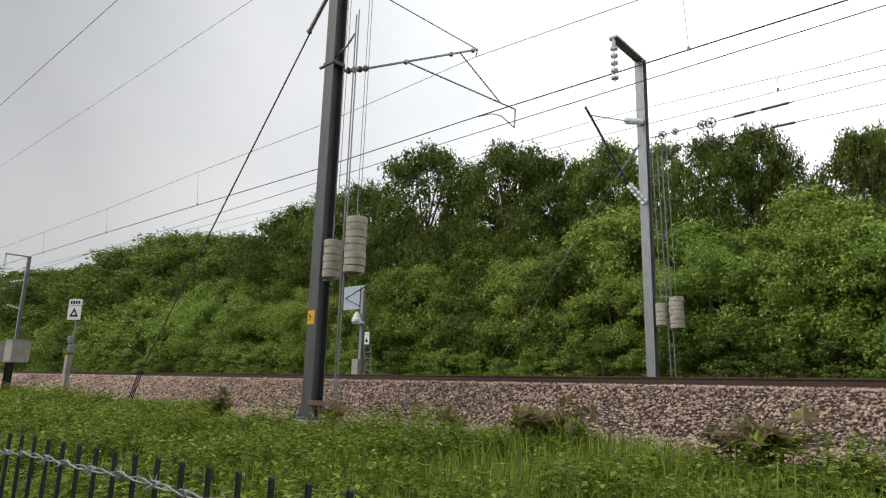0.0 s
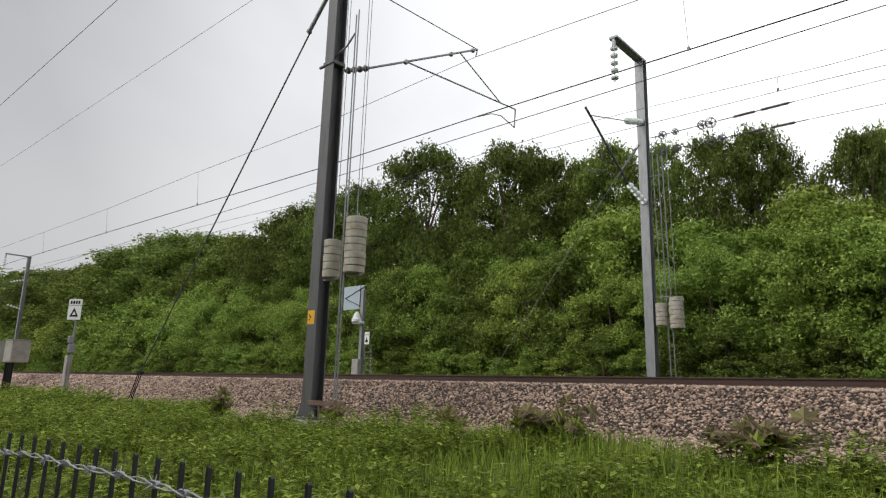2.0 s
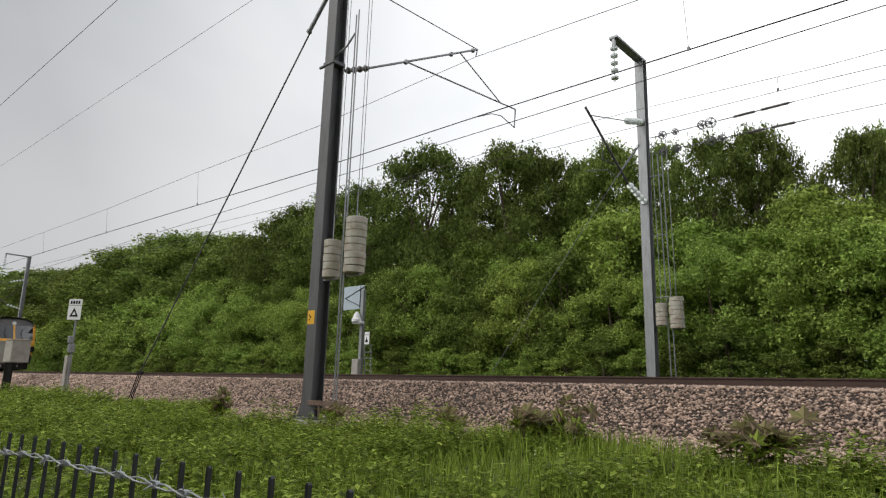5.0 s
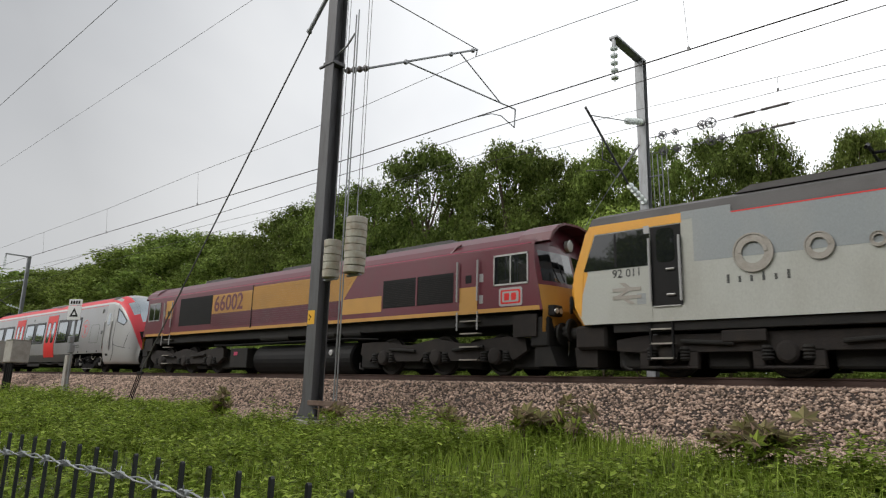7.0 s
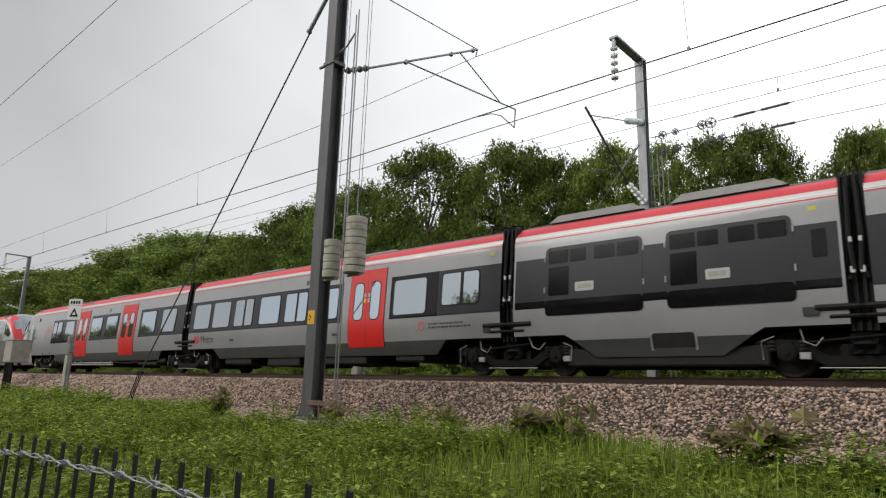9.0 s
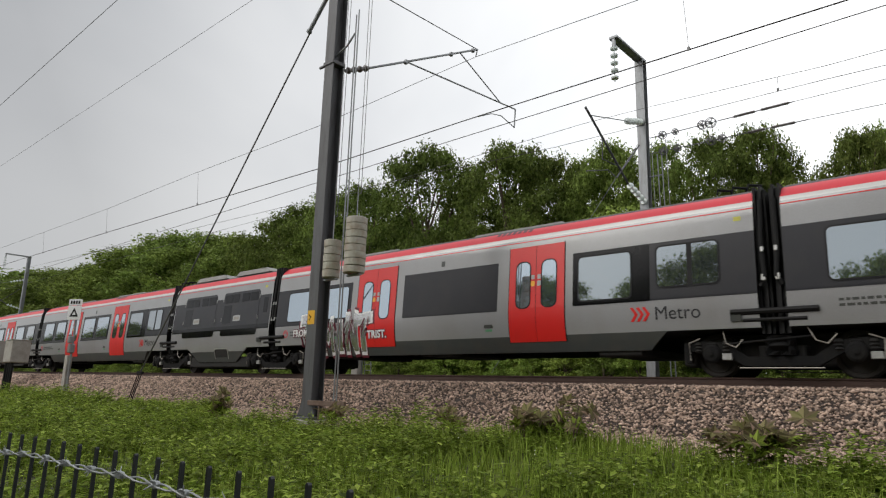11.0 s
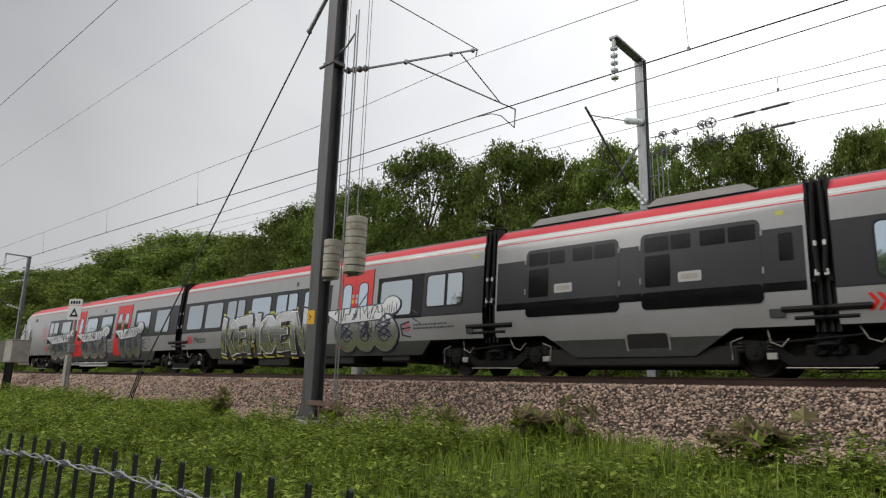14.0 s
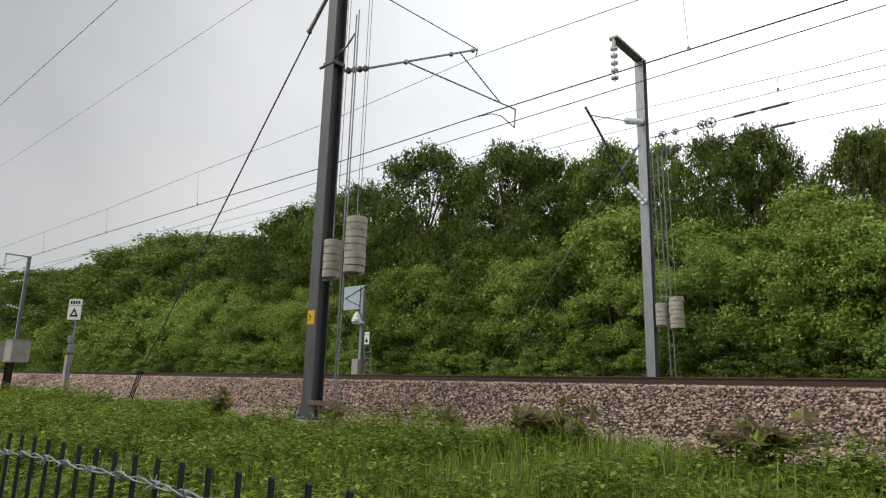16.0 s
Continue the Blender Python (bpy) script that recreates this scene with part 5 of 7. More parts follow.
def loco_bogie(parent, xs, style):
    """A three-axle bogie with heavy side frames."""
    b = new("bogie")
    b.parent = parent
    lo, hi = min(xs), max(xs)
    for s in (-1, 1):
        y0, y1 = s * 1.0, s * 1.16
        g = Geo()
        if style == "arched":
            top = [(lo - 0.95, 0.55), (lo - 0.9, 0.85), (lo - 0.35, 0.88), (lo + 0.1, 0.86)]
            top += [((lo + xs[1]) / 2, 0.74), (xs[1], 0.9), ((xs[1] + hi) / 2, 0.74), (hi - 0.1, 0.86), (hi + 0.35, 0.88), (hi + 0.9, 0.85), (hi + 0.95, 0.55)]
            bot = []
            for x in sorted(xs, reverse=True):
                bot += [(x + 0.55, 0.34), (x + 0.4, 0.52), (x, 0.62), (x - 0.4, 0.52), (x - 0.55, 0.34)]
            g.slab(top + bot, y0, y1)
        else:
            g.slab([(lo - 1.1, 0.5), (lo - 1.1, 0.72), (lo - 0.5, 0.8), (hi + 0.5, 0.8), (hi + 1.1, 0.72), (hi + 1.1, 0.5), (hi + 0.5, 0.46), (lo - 0.5, 0.46)], y0, y1)
            for x in xs:
                g.box(x - 0.6, x - 0.4, min(y0, y1), max(y0, y1), 0.18, 0.5, 0, 0.02)
                g.box(x + 0.4, x + 0.6, min(y0, y1), max(y0, y1), 0.18, 0.5, 0, 0.02)
                g.box(x - 0.6, x + 0.6, min(y0, y1), max(y0, y1), 0.14, 0.2, 0, 0.02)
        part("side_frame", g, M["brown"], b)
        for x in xs:
            g = Geo()
            g.lathe((x, s * 1.02, 0.44), (0, s, 0), [(0, 0.2), (0.15, 0.2), (0.19, 0.15), (0.2, 0.05)], 16)
            part("axle_box", g, M["brown"], b)
            for k in (-0.34, 0.34):
                g = Geo()
                g.lathe((x + k, s * 1.12, 0.3), (0, 0, 1), [(0, 0.09), (0.03, 0.12), (0.06, 0.09), (0.09, 0.12), (0.12, 0.09), (0.15, 0.12), (0.18, 0.09), (0.21, 0.12), (0.26, 0.09)], 12)
                part("spring", g, M["under"], b)
        g = Geo()
        g.tube([(lo + 0.3, s * 1.22, 0.66), (lo + 1.3, s * 1.22, 0.6)], 0.04, 8)
        g.tube([(hi - 0.3, s * 1.22, 0.66), (hi - 1.3, s * 1.22, 0.6)], 0.04, 8)
        part("damper", g, M["under"], b)
        g = Geo()
        g.tube([(lo - 1.0, s * 1.1, 0.3), (lo - 0.9, s * 1.2, 0.16), (lo - 0.75, s * 1.2, 0.12)], 0.03, 6)
        part("sand_pipe", g, M["under"], b)
    g = Geo()
    g.box(lo - 0.9, hi + 0.9, -0.95, 0.95, 0.46, 0.78, 0, 0.03)
    part("frame_beam", g, M["under"], b)
    for x in ((xs[0] + xs[1]) / 2, (xs[1] + xs[2]) / 2, lo - 0.78, hi + 0.78):
        g = Geo()
        g.box(x - 0.4, x + 0.4, -0.92, 0.92, 0.16, 0.62, 0, 0.04)
        part("brake_gear", g, M["under"], b)
    wheelset_parts(b, xs, 0.5)
    return b


def cab_front(parent, d, rows, mats, sel, hw=HW):
    """A cab face: rows of (z, x at the sides, x in the middle); sel picks the colour of each patch."""
    ys = [-1.0, -0.9, -0.62, -0.3, -0.04, 0.04, 0.3, 0.62, 0.9, 1.0]
    g = Geo()
    n = len(ys)
    for z, xs, xc, wf in rows:
        for y in ys:
            g.v.append((d * (xc + (xs - xc) * abs(y) ** 2.4), y * hw * wf, z))
    for k in range(len(rows) - 1):
        for j in range(n - 1):
            q = (k * n + j, k * n + j + 1, (k + 1) * n + j + 1, (k + 1) * n + j)
            g.f.append(q if d > 0 else q[::-1])
            g.m.append(sel(k, j))
    return part("cab_front", g, [M[m] for m in mats], parent)


def buffers(parent, x, d, z=0.98):
    for s in (-1, 1):
        g = Geo()
        g.lathe((d * (x - 0.75), s * 0.88, z), (d, 0, 0), [(0, 0.13), (0.45, 0.13), (0.46, 0.09), (0.66, 0.09), (0.67, 0.25), (0.72, 0.25), (0.75, 0.2)], 18)
        part("buffer", g, M["under"], parent)
    g = Geo()
    g.tube([(d * (x - 0.7), 0, z - 0.05), (d * (x - 0.2), 0, z - 0.1), (d * (x - 0.15), 0, z - 0.35)], 0.06, 8)
    part("coupling", g, M["steel"], parent)
    g = Geo()
    for y in (-0.5, 0.45):
        g.tube([(d * (x - 0.65), y, z), (d * (x - 0.35), y, z - 0.25), (d * (x - 0.38), y, z - 0.6), (d * (x - 0.6), y, z - 0.5)], 0.028, 8)
    part("brake_hose", g, M["steel"], parent)


def wiper(parent, pts):
    g = Geo()
    g.tube(pts, 0.014, 5)
    part("wiper", g, M["black"], parent)


def electric_loco():
    th = thing("electric_locomotive", "two-tone grey electric locomotive with yellow cab ends, weathered and dusty", "locomotive", "locomotives of the train")
    prof = [(HW, 1.04), (HW, 3.0), (1.335, 3.06), (1.12, 3.36), (0.7, 3.52), (0.0, 3.58)]
    sec = [(-y, z) for y, z in prof] + [(y, z) for y, z in prof[::-1][1:]]
    g = Geo()
    n = len(sec)
    for x in (-9.95, 9.95):
        g.v += [(x, y, z) for y, z in sec]
    for j in range(n - 1):
        g.f.append((j, n + j, n + j + 1, j + 1))
        g.m.append(0 if j in (0, n - 2) else 1)
    g.face([(-9.95, -HW, 1.04), (-9.95, HW, 1.04), (9.95, HW, 1.04), (9.95, -HW, 1.04)], 2)
    part("body", g, [M["rfgrey"], M["roofgrey"], M["under"]], th)
    g = Geo()
    g.slab([(-6.9, 3.5), (6.9, 3.5), (6.6, 3.62), (-6.6, 3.62)], -0.85, 0.85)
    part("roof_hood", g, M["roofgrey"], th)
    # lowered pantograph and roof insulators
    pg = new("pantograph")
    pg.parent = th
    for x in (-4.6,):
        g = Geo()
        g.tube([(x, -0.5, 3.7), (x + 1.6, -0.45, 3.86), (x, -0.3, 3.98)], 0.03, 6)
        g.tube([(x, 0.5, 3.7), (x + 1.6, 0.45, 3.86), (x, 0.3, 3.98)], 0.03, 6)
        part("arm", g, M["black"], pg)
        g = Geo()
        g.tube([(x, -0.95, 3.9), (x, -0.7, 4.02), (x, 0.7, 4.02), (x, 0.95, 3.9)], 0.035, 6)
        part("collector_head", g, M["black"], pg)
        for y in (-0.5, 0.5):
            g = Geo()
            insulator(g, (x + 0.6, y, 3.58), (x + 0.6, y, 3.8), 3, 0.08, 0.04)
            part("insulator", g, M["porcelain"], pg)
    for d in (-1, 1):
        rows = [(1.04, 10.05, 10.5, 1), (1.42, 10.28, 10.8, 1), (1.5, 10.3, 10.84, 1), (1.95, 10.32, 10.8, 1), (2.1, 10.24, 10.7, 1), (2.55, 10.08, 10.45, 1), (3.02, 9.95, 10.2, 0.99), (3.34, 9.8, 9.98, 0.83), (3.5, 9.7, 9.75, 0.54), (3.57, 9.6, 9.62, 0.2)]
        cab_front(th, d, rows, ["yellow", "cabglass", "roofgrey", "black"], lambda k, j: 1 if k in (4, 5) and 1 <= j <= 7 and j != 4 else (2 if k >= 6 else 0), 1.345)
        for s in (-1, 1):
            g = Geo()
            q = [(d * 9.7, 1.04), (d * 10.05, 1.04), (d * 10.28, 1.42), (d * 10.32, 1.95), (d * 10.24, 2.1), (d * 10.08, 2.55), (d * 9.95, 3.0), (d * 9.7, 3.0)]
            g.slab(q, s * 1.33, s * (HW - 0.002))
            part("cab_cheek", g, M["yellow"], th)
            panel("lower_cheek", [(d * 9.5, 1.04), (d * 10.05, 1.04), (d * 10.2, 1.3), (d * 9.93, 2.16), (d * 8.5, 2.16), (d * 8.5, 1.04)], 0.006, "rfgrey", th, s)
            panel("yellow_cantrail", [(d * 7.82, 2.95), (d * 9.78, 2.95), (d * 9.98, 3.0), (d * 9.88, 3.14), (d * 7.82, 3.14)], 0.008, "yellow", th, s)
            panel("yellow_pillar", [(d * 9.76, 2.95), (d * 9.98, 3.0), (d * 10.3, 2.1), (d * 10.28, 1.42), (d * 10.12, 1.2), (d * 10.05, 2.16)], 0.009, "yellow", th, s)
            cw = panel("cab_window", [(d * 8.5, 2.17), (d * 10.04, 2.17), (d * 9.74, 2.93), (d * 8.5, 2.93)], 0.012, "cabglass", th, s)
            panel("window_post", [(d * 9.25, 2.2), (d * 9.3, 2.2), (d * 9.3, 2.9), (d * 9.25, 2.9)], 0.016, "black", cw, s)
            dr = panel("cab_door", [(d * 7.86, 1.34), (d * 8.5, 1.34), (d * 8.48, 2.93), (d * 7.84, 2.93)], 0.01, "black", th, s)
            panel("door_window", rrect(min(d * 7.98, d * 8.36), max(d * 7.98, d * 8.36), 2.2, 2.88, 0.1), 0.016, "cabglass", dr, s)
            g = Geo()
            for xx in (7.87, 8.5):
                g.tube([(d * xx, s * (HW + 0.06), 1.42), (d * xx, s * (HW + 0.06), 2.7)], 0.028, 8)
            part("handrail", g, M["white"], dr)
            g = Geo()
            for zz in (1.55, 2.05):
                g.tube([(d * 8.0, s * (HW + 0.03), zz), (d * 8.16, s * (HW + 0.04), zz)], 0.022, 6)
            g.box(min(d * 7.9, d * 8.46), max(d * 7.9, d * 8.46), min(s * HW, s * (HW + 0.03)), max(s * HW, s * (HW + 0.03)), 1.325, 1.345)
            part("door_handle", g, M["steel"], dr)
            for zz in (0.34, 0.62, 0.9):
                g = Geo()
                g.box(min(d * 8.12, d * 8.58), max(d * 8.12, d * 8.58), min(s * 1.2, s * 1.34), max(s * 1.2, s * 1.34), zz - 0.015, zz + 0.015)
                part("step", g, M["metal"], th)
            g = Geo()
            for xx in (8.12, 8.58):
                g.box(d * xx - 0.02, d * xx + 0.02, min(s * 1.28, s * 1.34), max(s * 1.28, s * 1.34), 0.32, 1.04)
            part("step_bracket", g, M["bogie"], th)
            panel("roof_corner", [(d * 6.85, 3.0), (d * 7.82, 3.0), (d * 7.82, 3.16), (d * 6.85, 3.16)], 0.004, "rfdark", th, s)
            g = Geo()
            g.lathe((d * 10.42, s * 1.22, 1.5), (d * 0.8, s * 0.55, 0), [(0, 0.19), (0.05, 0.2), (0.06, 0.17)], 18)
            hl = part("headlight", g, M["black"], th)
            g = Geo()
            for k in (-0.07, 0.07):
                g.lathe((d * (10.45 - abs(k) * 0.2), s * (1.24 - k * 0.6), 1.5), (d * 0.8, s * 0.55, 0), [(0, 0.06), (0.025, 0.055)], 12)
            part("lens", g, M["cabglass"], hl)
            panel("warning_sign", rrect(min(d * 8.5, d * 8.62), max(d * 8.5, d * 8.62), 2.82, 2.98, 0.01), 0.016, "white", th, s)
            panel("data_panel", rrect(min(d * 8.62, d * 8.82), max(d * 8.62, d * 8.82), 1.4, 1.62, 0.01), 0.01, "rfdark", th, s)
        g = Geo()
        g.box(min(d * 9.6, d * 10.35), max(d * 9.6, d * 10.35), -1.25, 1.25, 0.55, 1.04, 0, 0.05)
        g.slab([(d * 9.9, 0.18), (d * 10.4, 0.18), (d * 10.45, 0.6), (d * 9.9, 0.6)], -1.1, 1.1)
        part("buffer_beam", g, M["brown"], th)
        buffers(th, 10.95, d, 0.92)
        g = Geo()
        g.lathe((d * 10.05, 0, 3.12), (d, 0, 0.1), [(0, 0.13), (0.12, 0.13), (0.14, 0.1)], 14)
        part("headlight", g, M["lens"], th)
        wiper(th, [(d * 10.72, -0.5, 2.1), (d * 10.5, -0.62, 2.5), (d * 10.36, -0.5, 2.8)])
        wiper(th, [(d * 10.72, 0.5, 2.1), (d * 10.5, 0.4, 2.5), (d * 10.36, 0.5, 2.8)])
    for s in (-1, 1):
        panel("upper_band", [(-7.6, 2.15), (7.82, 2.15), (7.82, 3.0), (-7.6, 3.0)], 0.003, "rfdark", th, s)
        panel("red_line", [(-6.85, 3.0), (6.85, 3.0), (6.85, 3.025), (-6.85, 3.025)], 0.006, "red", th, s)
        for a, b in ((4.96, 5.74), (5.96, 6.62)):
            wd = panel("vent_window", rrect(a, b, 1.92, 2.87, 0.04), 0.012, "black", th, s)
            g = Geo()
            for k in range(10):
                g.box(a + 0.05, b - 0.05, min(s * HW, s * (HW + 0.02)), max(s * HW, s * (HW + 0.02)), 1.99 + k * 0.085, 2.01 + k * 0.085)
            part("louvre", g, M["under"], wd)
        e = panel("yellow_emblem", [(0.12, 1.25), (1.74, 1.25), (1.74, 2.74), (0.12, 2.74)], 0.008, "logoy", th, s, label="yellow square panel with an orange animal shape")
        g = Geo()
        for k in range(9):
            w = (0.3, 0.42, 0.5, 0.52, 0.5, 0.52, 0.46, 0.5, 0.42)[k]
            xx = 0.42 + k * 0.115
            h = (0.5, 0.62, 0.66, 0.6, 0.64, 0.5, 0.55, 0.6, 0.5)[k]
            g.slab([(xx - 0.06, 1.9), (xx + 0.06, 1.92), (xx + 0.075, 1.9 + h), (xx - 0.05, 1.86 + h)], s * HW, s * (HW + 0.012))
        part("animal_shape", g, M["orange"], e)
        g = Geo()
        for k in range(3):
            x0 = 0.38 + k * 0.4
            g.box(x0, x0 + 0.3, min(s * HW, s * (HW + 0.012)), max(s * HW, s * (HW + 0.012)), 1.5, 1.54)
            g.box(x0, x0 + 0.06, min(s * HW, s * (HW + 0.012)), max(s * HW, s * (HW + 0.012)), 1.5, 1.78)
            g.box(x0, x0 + 0.3, min(s * HW, s * (HW + 0.012)), max(s * HW, s * (HW + 0.012)), 1.74, 1.78)
        g.box(0.38, 1.5, min(s * HW, s * (HW + 0.012)), max(s * HW, s * (HW + 0.012)), 1.4, 1.42)
        part("emblem_bars", g, M["gold"], e)
        # round cast plaques
        for x, r in ((-6.5, 0.36), (-5.4, 0.24), (-4.52, 0.13)):
            g = Geo()
            g.ring((x, 2.2), r * 0.55, r, s * HW, s * (HW + 0.03), 32)
            g.ring((x, 2.2), r * 0.92, r, s * HW, s * (HW + 0.045), 32)
            g.ring((x, 2.2), r * 0.55, r * 0.72, s * HW, s * (HW + 0.045), 20, 0, 0.0, math.pi)
            part("round_plaque", g, M["metal"], th, "cast metal ring plaque")
        g = Geo()
        for k in range(6):
            x0 = -7.0 + k * 0.21
            g.box(x0, x0 + 0.045, min(s * HW, s * (HW + 0.008)), max(s * HW, s * (HW + 0.008)), 1.68, 1.84 if k in (0, 3, 5) else 1.79)
        part("name_bars", g, M["skirt"], th)
        # the twin-arrow emblem and the diamond
        g = Geo()
        for zz in (1.72, 1.56):
            g.box(-9.36, -8.72, min(s * HW, s * (HW + 0.02)), max(s * HW, s * (HW + 0.02)), zz - 0.035, zz + 0.035)
        for q in ([(-9.2, 1.86), (-9.08, 1.86), (-8.86, 1.7), (-8.98, 1.7)], [(-9.08, 1.7), (-8.96, 1.7), (-9.2, 1.57), (-9.32, 1.57)], [(-9.2, 1.57), (-9.08, 1.57), (-8.86, 1.42), (-8.98, 1.42)]):
            g.slab(q, s * HW, s * (HW + 0.02))
        part("arrow_emblem", g, M["metal"], th, "cast double-arrow emblem")
        dm = panel("diamond_emblem", [(9.02, 1.78), (9.34, 1.48), (9.66, 1.74), (9.34, 2.04)], 0.016, "black", th, s)
        panel("diamond_mark", [(9.22, 1.78), (9.34, 1.85), (9.46, 1.77), (9.34, 1.7)], 0.02, "rfdark", dm, s)
        lettering("92 011", 0.24, -9.36 if s < 0 else -8.7, s * (HW + 0.012), 1.98, M["inkblack"], th, "fleet_number", turn=s > 0)
        for x0, x1 in ((-2.6, -1.2), (-1.0, 0.4), (1.2, 2.5)):
            g = Geo()
            g.box(x0, x1, min(s * 0.6, s * 1.22), max(s * 0.6, s * 1.22), 0.22, 0.82, 0, 0.06)
            part("tank", g, M["brown"], th)
        g = Geo()
        g.box(-9.4, 9.4, min(s * 1.18, s * 1.3), max(s * 1.18, s * 1.3), 0.86, 1.04, 0, 0.01)
        part("solebar", g, M["under"], th)
        for x0 in (-7.2, -3.6, 3.4, 7.0):
            g = Geo()
            g.box(x0, x0 + 0.8, min(s * 1.16, s * 1.28), max(s * 1.16, s * 1.28), 0.62, 0.84, 0, 0.02)
            part("sand_box", g, M["brown"], th)
    loco_bogie(th, (-8.3, -6.1, -3.9), "straight")
    loco_bogie(th, (3.9, 6.1, 8.3), "straight")
    return th


def diesel_loco():
    th = thing("diesel_locomotive", "maroon and gold freight diesel locomotive with ribbed sides", "locomotive", "locomotives of the train")
    prof = [(HW, 1.44), (HW, 2.96), (1.3, 3.06), (1.16, 3.22), (0.9, 3.42), (0.6, 3.52), (0.0, 3.56)]
    sec = [(-y, z) for y, z in prof] + [(y, z) for y, z in prof[::-1][1:]]
    g = Geo()
    n = len(sec)
    xs = (-10.0, -9.9, 9.9, 10.0)
    for x in xs:
        g.v += [(x, y, z) for y, z in sec]
    for k in range(3):
        for j in range(n - 1):
            g.f.append((k * n + j, (k + 1) * n + j, (k + 1) * n + j + 1, k * n + j + 1))
            g.m.append(1 if 4 <= j <= n - 6 else 0)
    g.face([(-10, -HW, 1.44), (-10, HW, 1.44), (10, HW, 1.44), (10, -HW, 1.44)], 2)
    part("body", g, [M["maroon"], M["roofgrey"], M["under"]], th)
    for d in (-1, 1):
        rows = [(0.95, 10.2, 10.38, 1), (1.44, 10.22, 10.46, 1), (2.02, 10.1, 10.36, 1), (2.12, 10.07, 10.33, 1), (2.85, 9.92, 10.15, 1), (3.0, 9.9, 10.1, 0.96), (3.22, 9.9, 10.0, 0.84), (3.42, 9.9, 9.95, 0.64), (3.53, 9.9, 9.92, 0.3)]
        if d > 0:
            cab_front(th, d, rows, ["gold", "cabglass", "maroon"], lambda k, j: 1 if k == 3 and j in (1, 2, 3, 5, 6, 7) else (2 if k >= 2 else 0), 1.345)
        else:
            cab_front(th, d, rows, ["maroon", "cabglass", "gold"], lambda k, j: 1 if k == 3 and j in (1, 2, 3, 5, 6, 7) else (2 if k < 1 else 0), 1.345)
        vis = [(1.3, 3.02), (1.2, 3.24), (0.92, 3.44), (0.6, 3.55), (0.0, 3.6)]
        arc = [(-y, z) for y, z in vis] + [(y, z) for y, z in vis[::-1][1:]]
        g = Geo()
        m2 = len(arc)
        for x, o in ((9.5, 0.0), (10.4, 0.0), (10.4, -0.05), (9.9, -0.05)):
            g.v += [(d * x, y * (1 + o), z + o) for y, z in arc]
        for k in range(3):
            for j in range(m2 - 1):
                q = (k * m2 + j, (k + 1) * m2 + j, (k + 1) * m2 + j + 1, k * m2 + j + 1)
                g.f.append(q if d > 0 else q[::-1])
                g.m.append(0)
        part("roof_visor", g, M["maroon"], th)
        for s in (-1, 1):
            cheek = [(d * 9.8, 1.44), (d * 10.22, 1.44), (d * 10.08, 2.1), (d * 9.93, 2.85), (d * 9.9, 3.0), (d * 9.8, 3.0)]
            g = Geo()
            g.slab(cheek, s * 1.32, s * (HW - 0.002))
            part("cab_cheek", g, M["maroon"], th)
            w = panel("cab_window", rrect(min(d * 8.84, d * 9.8), max(d * 8.84, d * 9.8), 2.1, 2.76, 0.03), 0.012, "cabglass", th, s)
            g = Geo()
            lo, hi = min(d * 8.84, d * 9.8), max(d * 8.84, d * 9.8)
            for a, b, c, e in ((lo - 0.03, hi + 0.03, 2.06, 2.1), (lo - 0.03, hi + 0.03, 2.76, 2.8), (lo - 0.03, lo, 2.06, 2.8), (hi, hi + 0.03, 2.06, 2.8), ((lo + hi) / 2 - 0.015, (lo + hi) / 2 + 0.015, 2.06, 2.8)):
                g.box(a, b, min(s * HW, s * (HW + 0.022)), max(s * HW, s * (HW + 0.022)), c, e)
            part("window_frame", g, M["steel"], w)
            dl, dh = min(d * 7.72, d * 8.3), max(d * 7.72, d * 8.3)
            dr = panel("cab_door", [(dl, 1.5), (dh, 1.5), (dh, 2.82), (dl, 2.82)], 0.008, "gold" if d < 0 else "maroon", th, s)
            panel("door_lower", [(dl, 1.5), (dh, 1.5), (dh, 2.1), (dl, 2.1)], 0.012, "maroon" if d < 0 else "gold", dr, s)
            g = Geo()
            for xx in (dl - 0.04, dh + 0.04):
                g.tube([(xx, s * (HW + 0.07), 1.75), (xx, s * (HW + 0.07), 2.75)], 0.024, 8)
                g.tube([(xx, s * (HW + 0.05), 1.05), (xx, s * (HW + 0.05), 1.5)], 0.02, 8)
            part("handrail", g, M["white"], dr)
            panel("handle_recess", rrect((dl + dh) / 2 - 0.1, (dl + dh) / 2 + 0.1, 2.2, 2.4, 0.02), 0.014, "black", dr, s)
            for xx, zz in ((8.42, 2.2), (8.42, 1.68)):
                panel("notice", rrect(d * xx - 0.06, d * xx + 0.06, zz, zz + 0.2, 0.01), 0.008, "white", th, s)
            for zz in (0.35, 0.66, 0.98, 1.28):
                g = Geo()
                g.box(dl, dh, min(s * 1.16, s * 1.34), max(s * 1.16, s * 1.34), zz - 0.015, zz + 0.015)
                part("step", g, M["metal"], th)
            g = Geo()
            g.tube([(d * 7.35, s * 1.3, 3.02), (d * 7.5, s * 1.22, 3.2), (d * 7.62, s * 1.2, 3.24)], 0.03, 6)
            part("roof_pipe", g, M["maroon"], th)
            g = Geo()
            g.box(min(d * 10.2, d * 10.46), max(d * 10.2, d * 10.46), min(s * 0.85, s * 1.2), max(s * 0.85, s * 1.2), 1.3, 1.55, 0, 0.03)
            hl = part("headlight_box", g, M["black"], th)
            g = Geo()
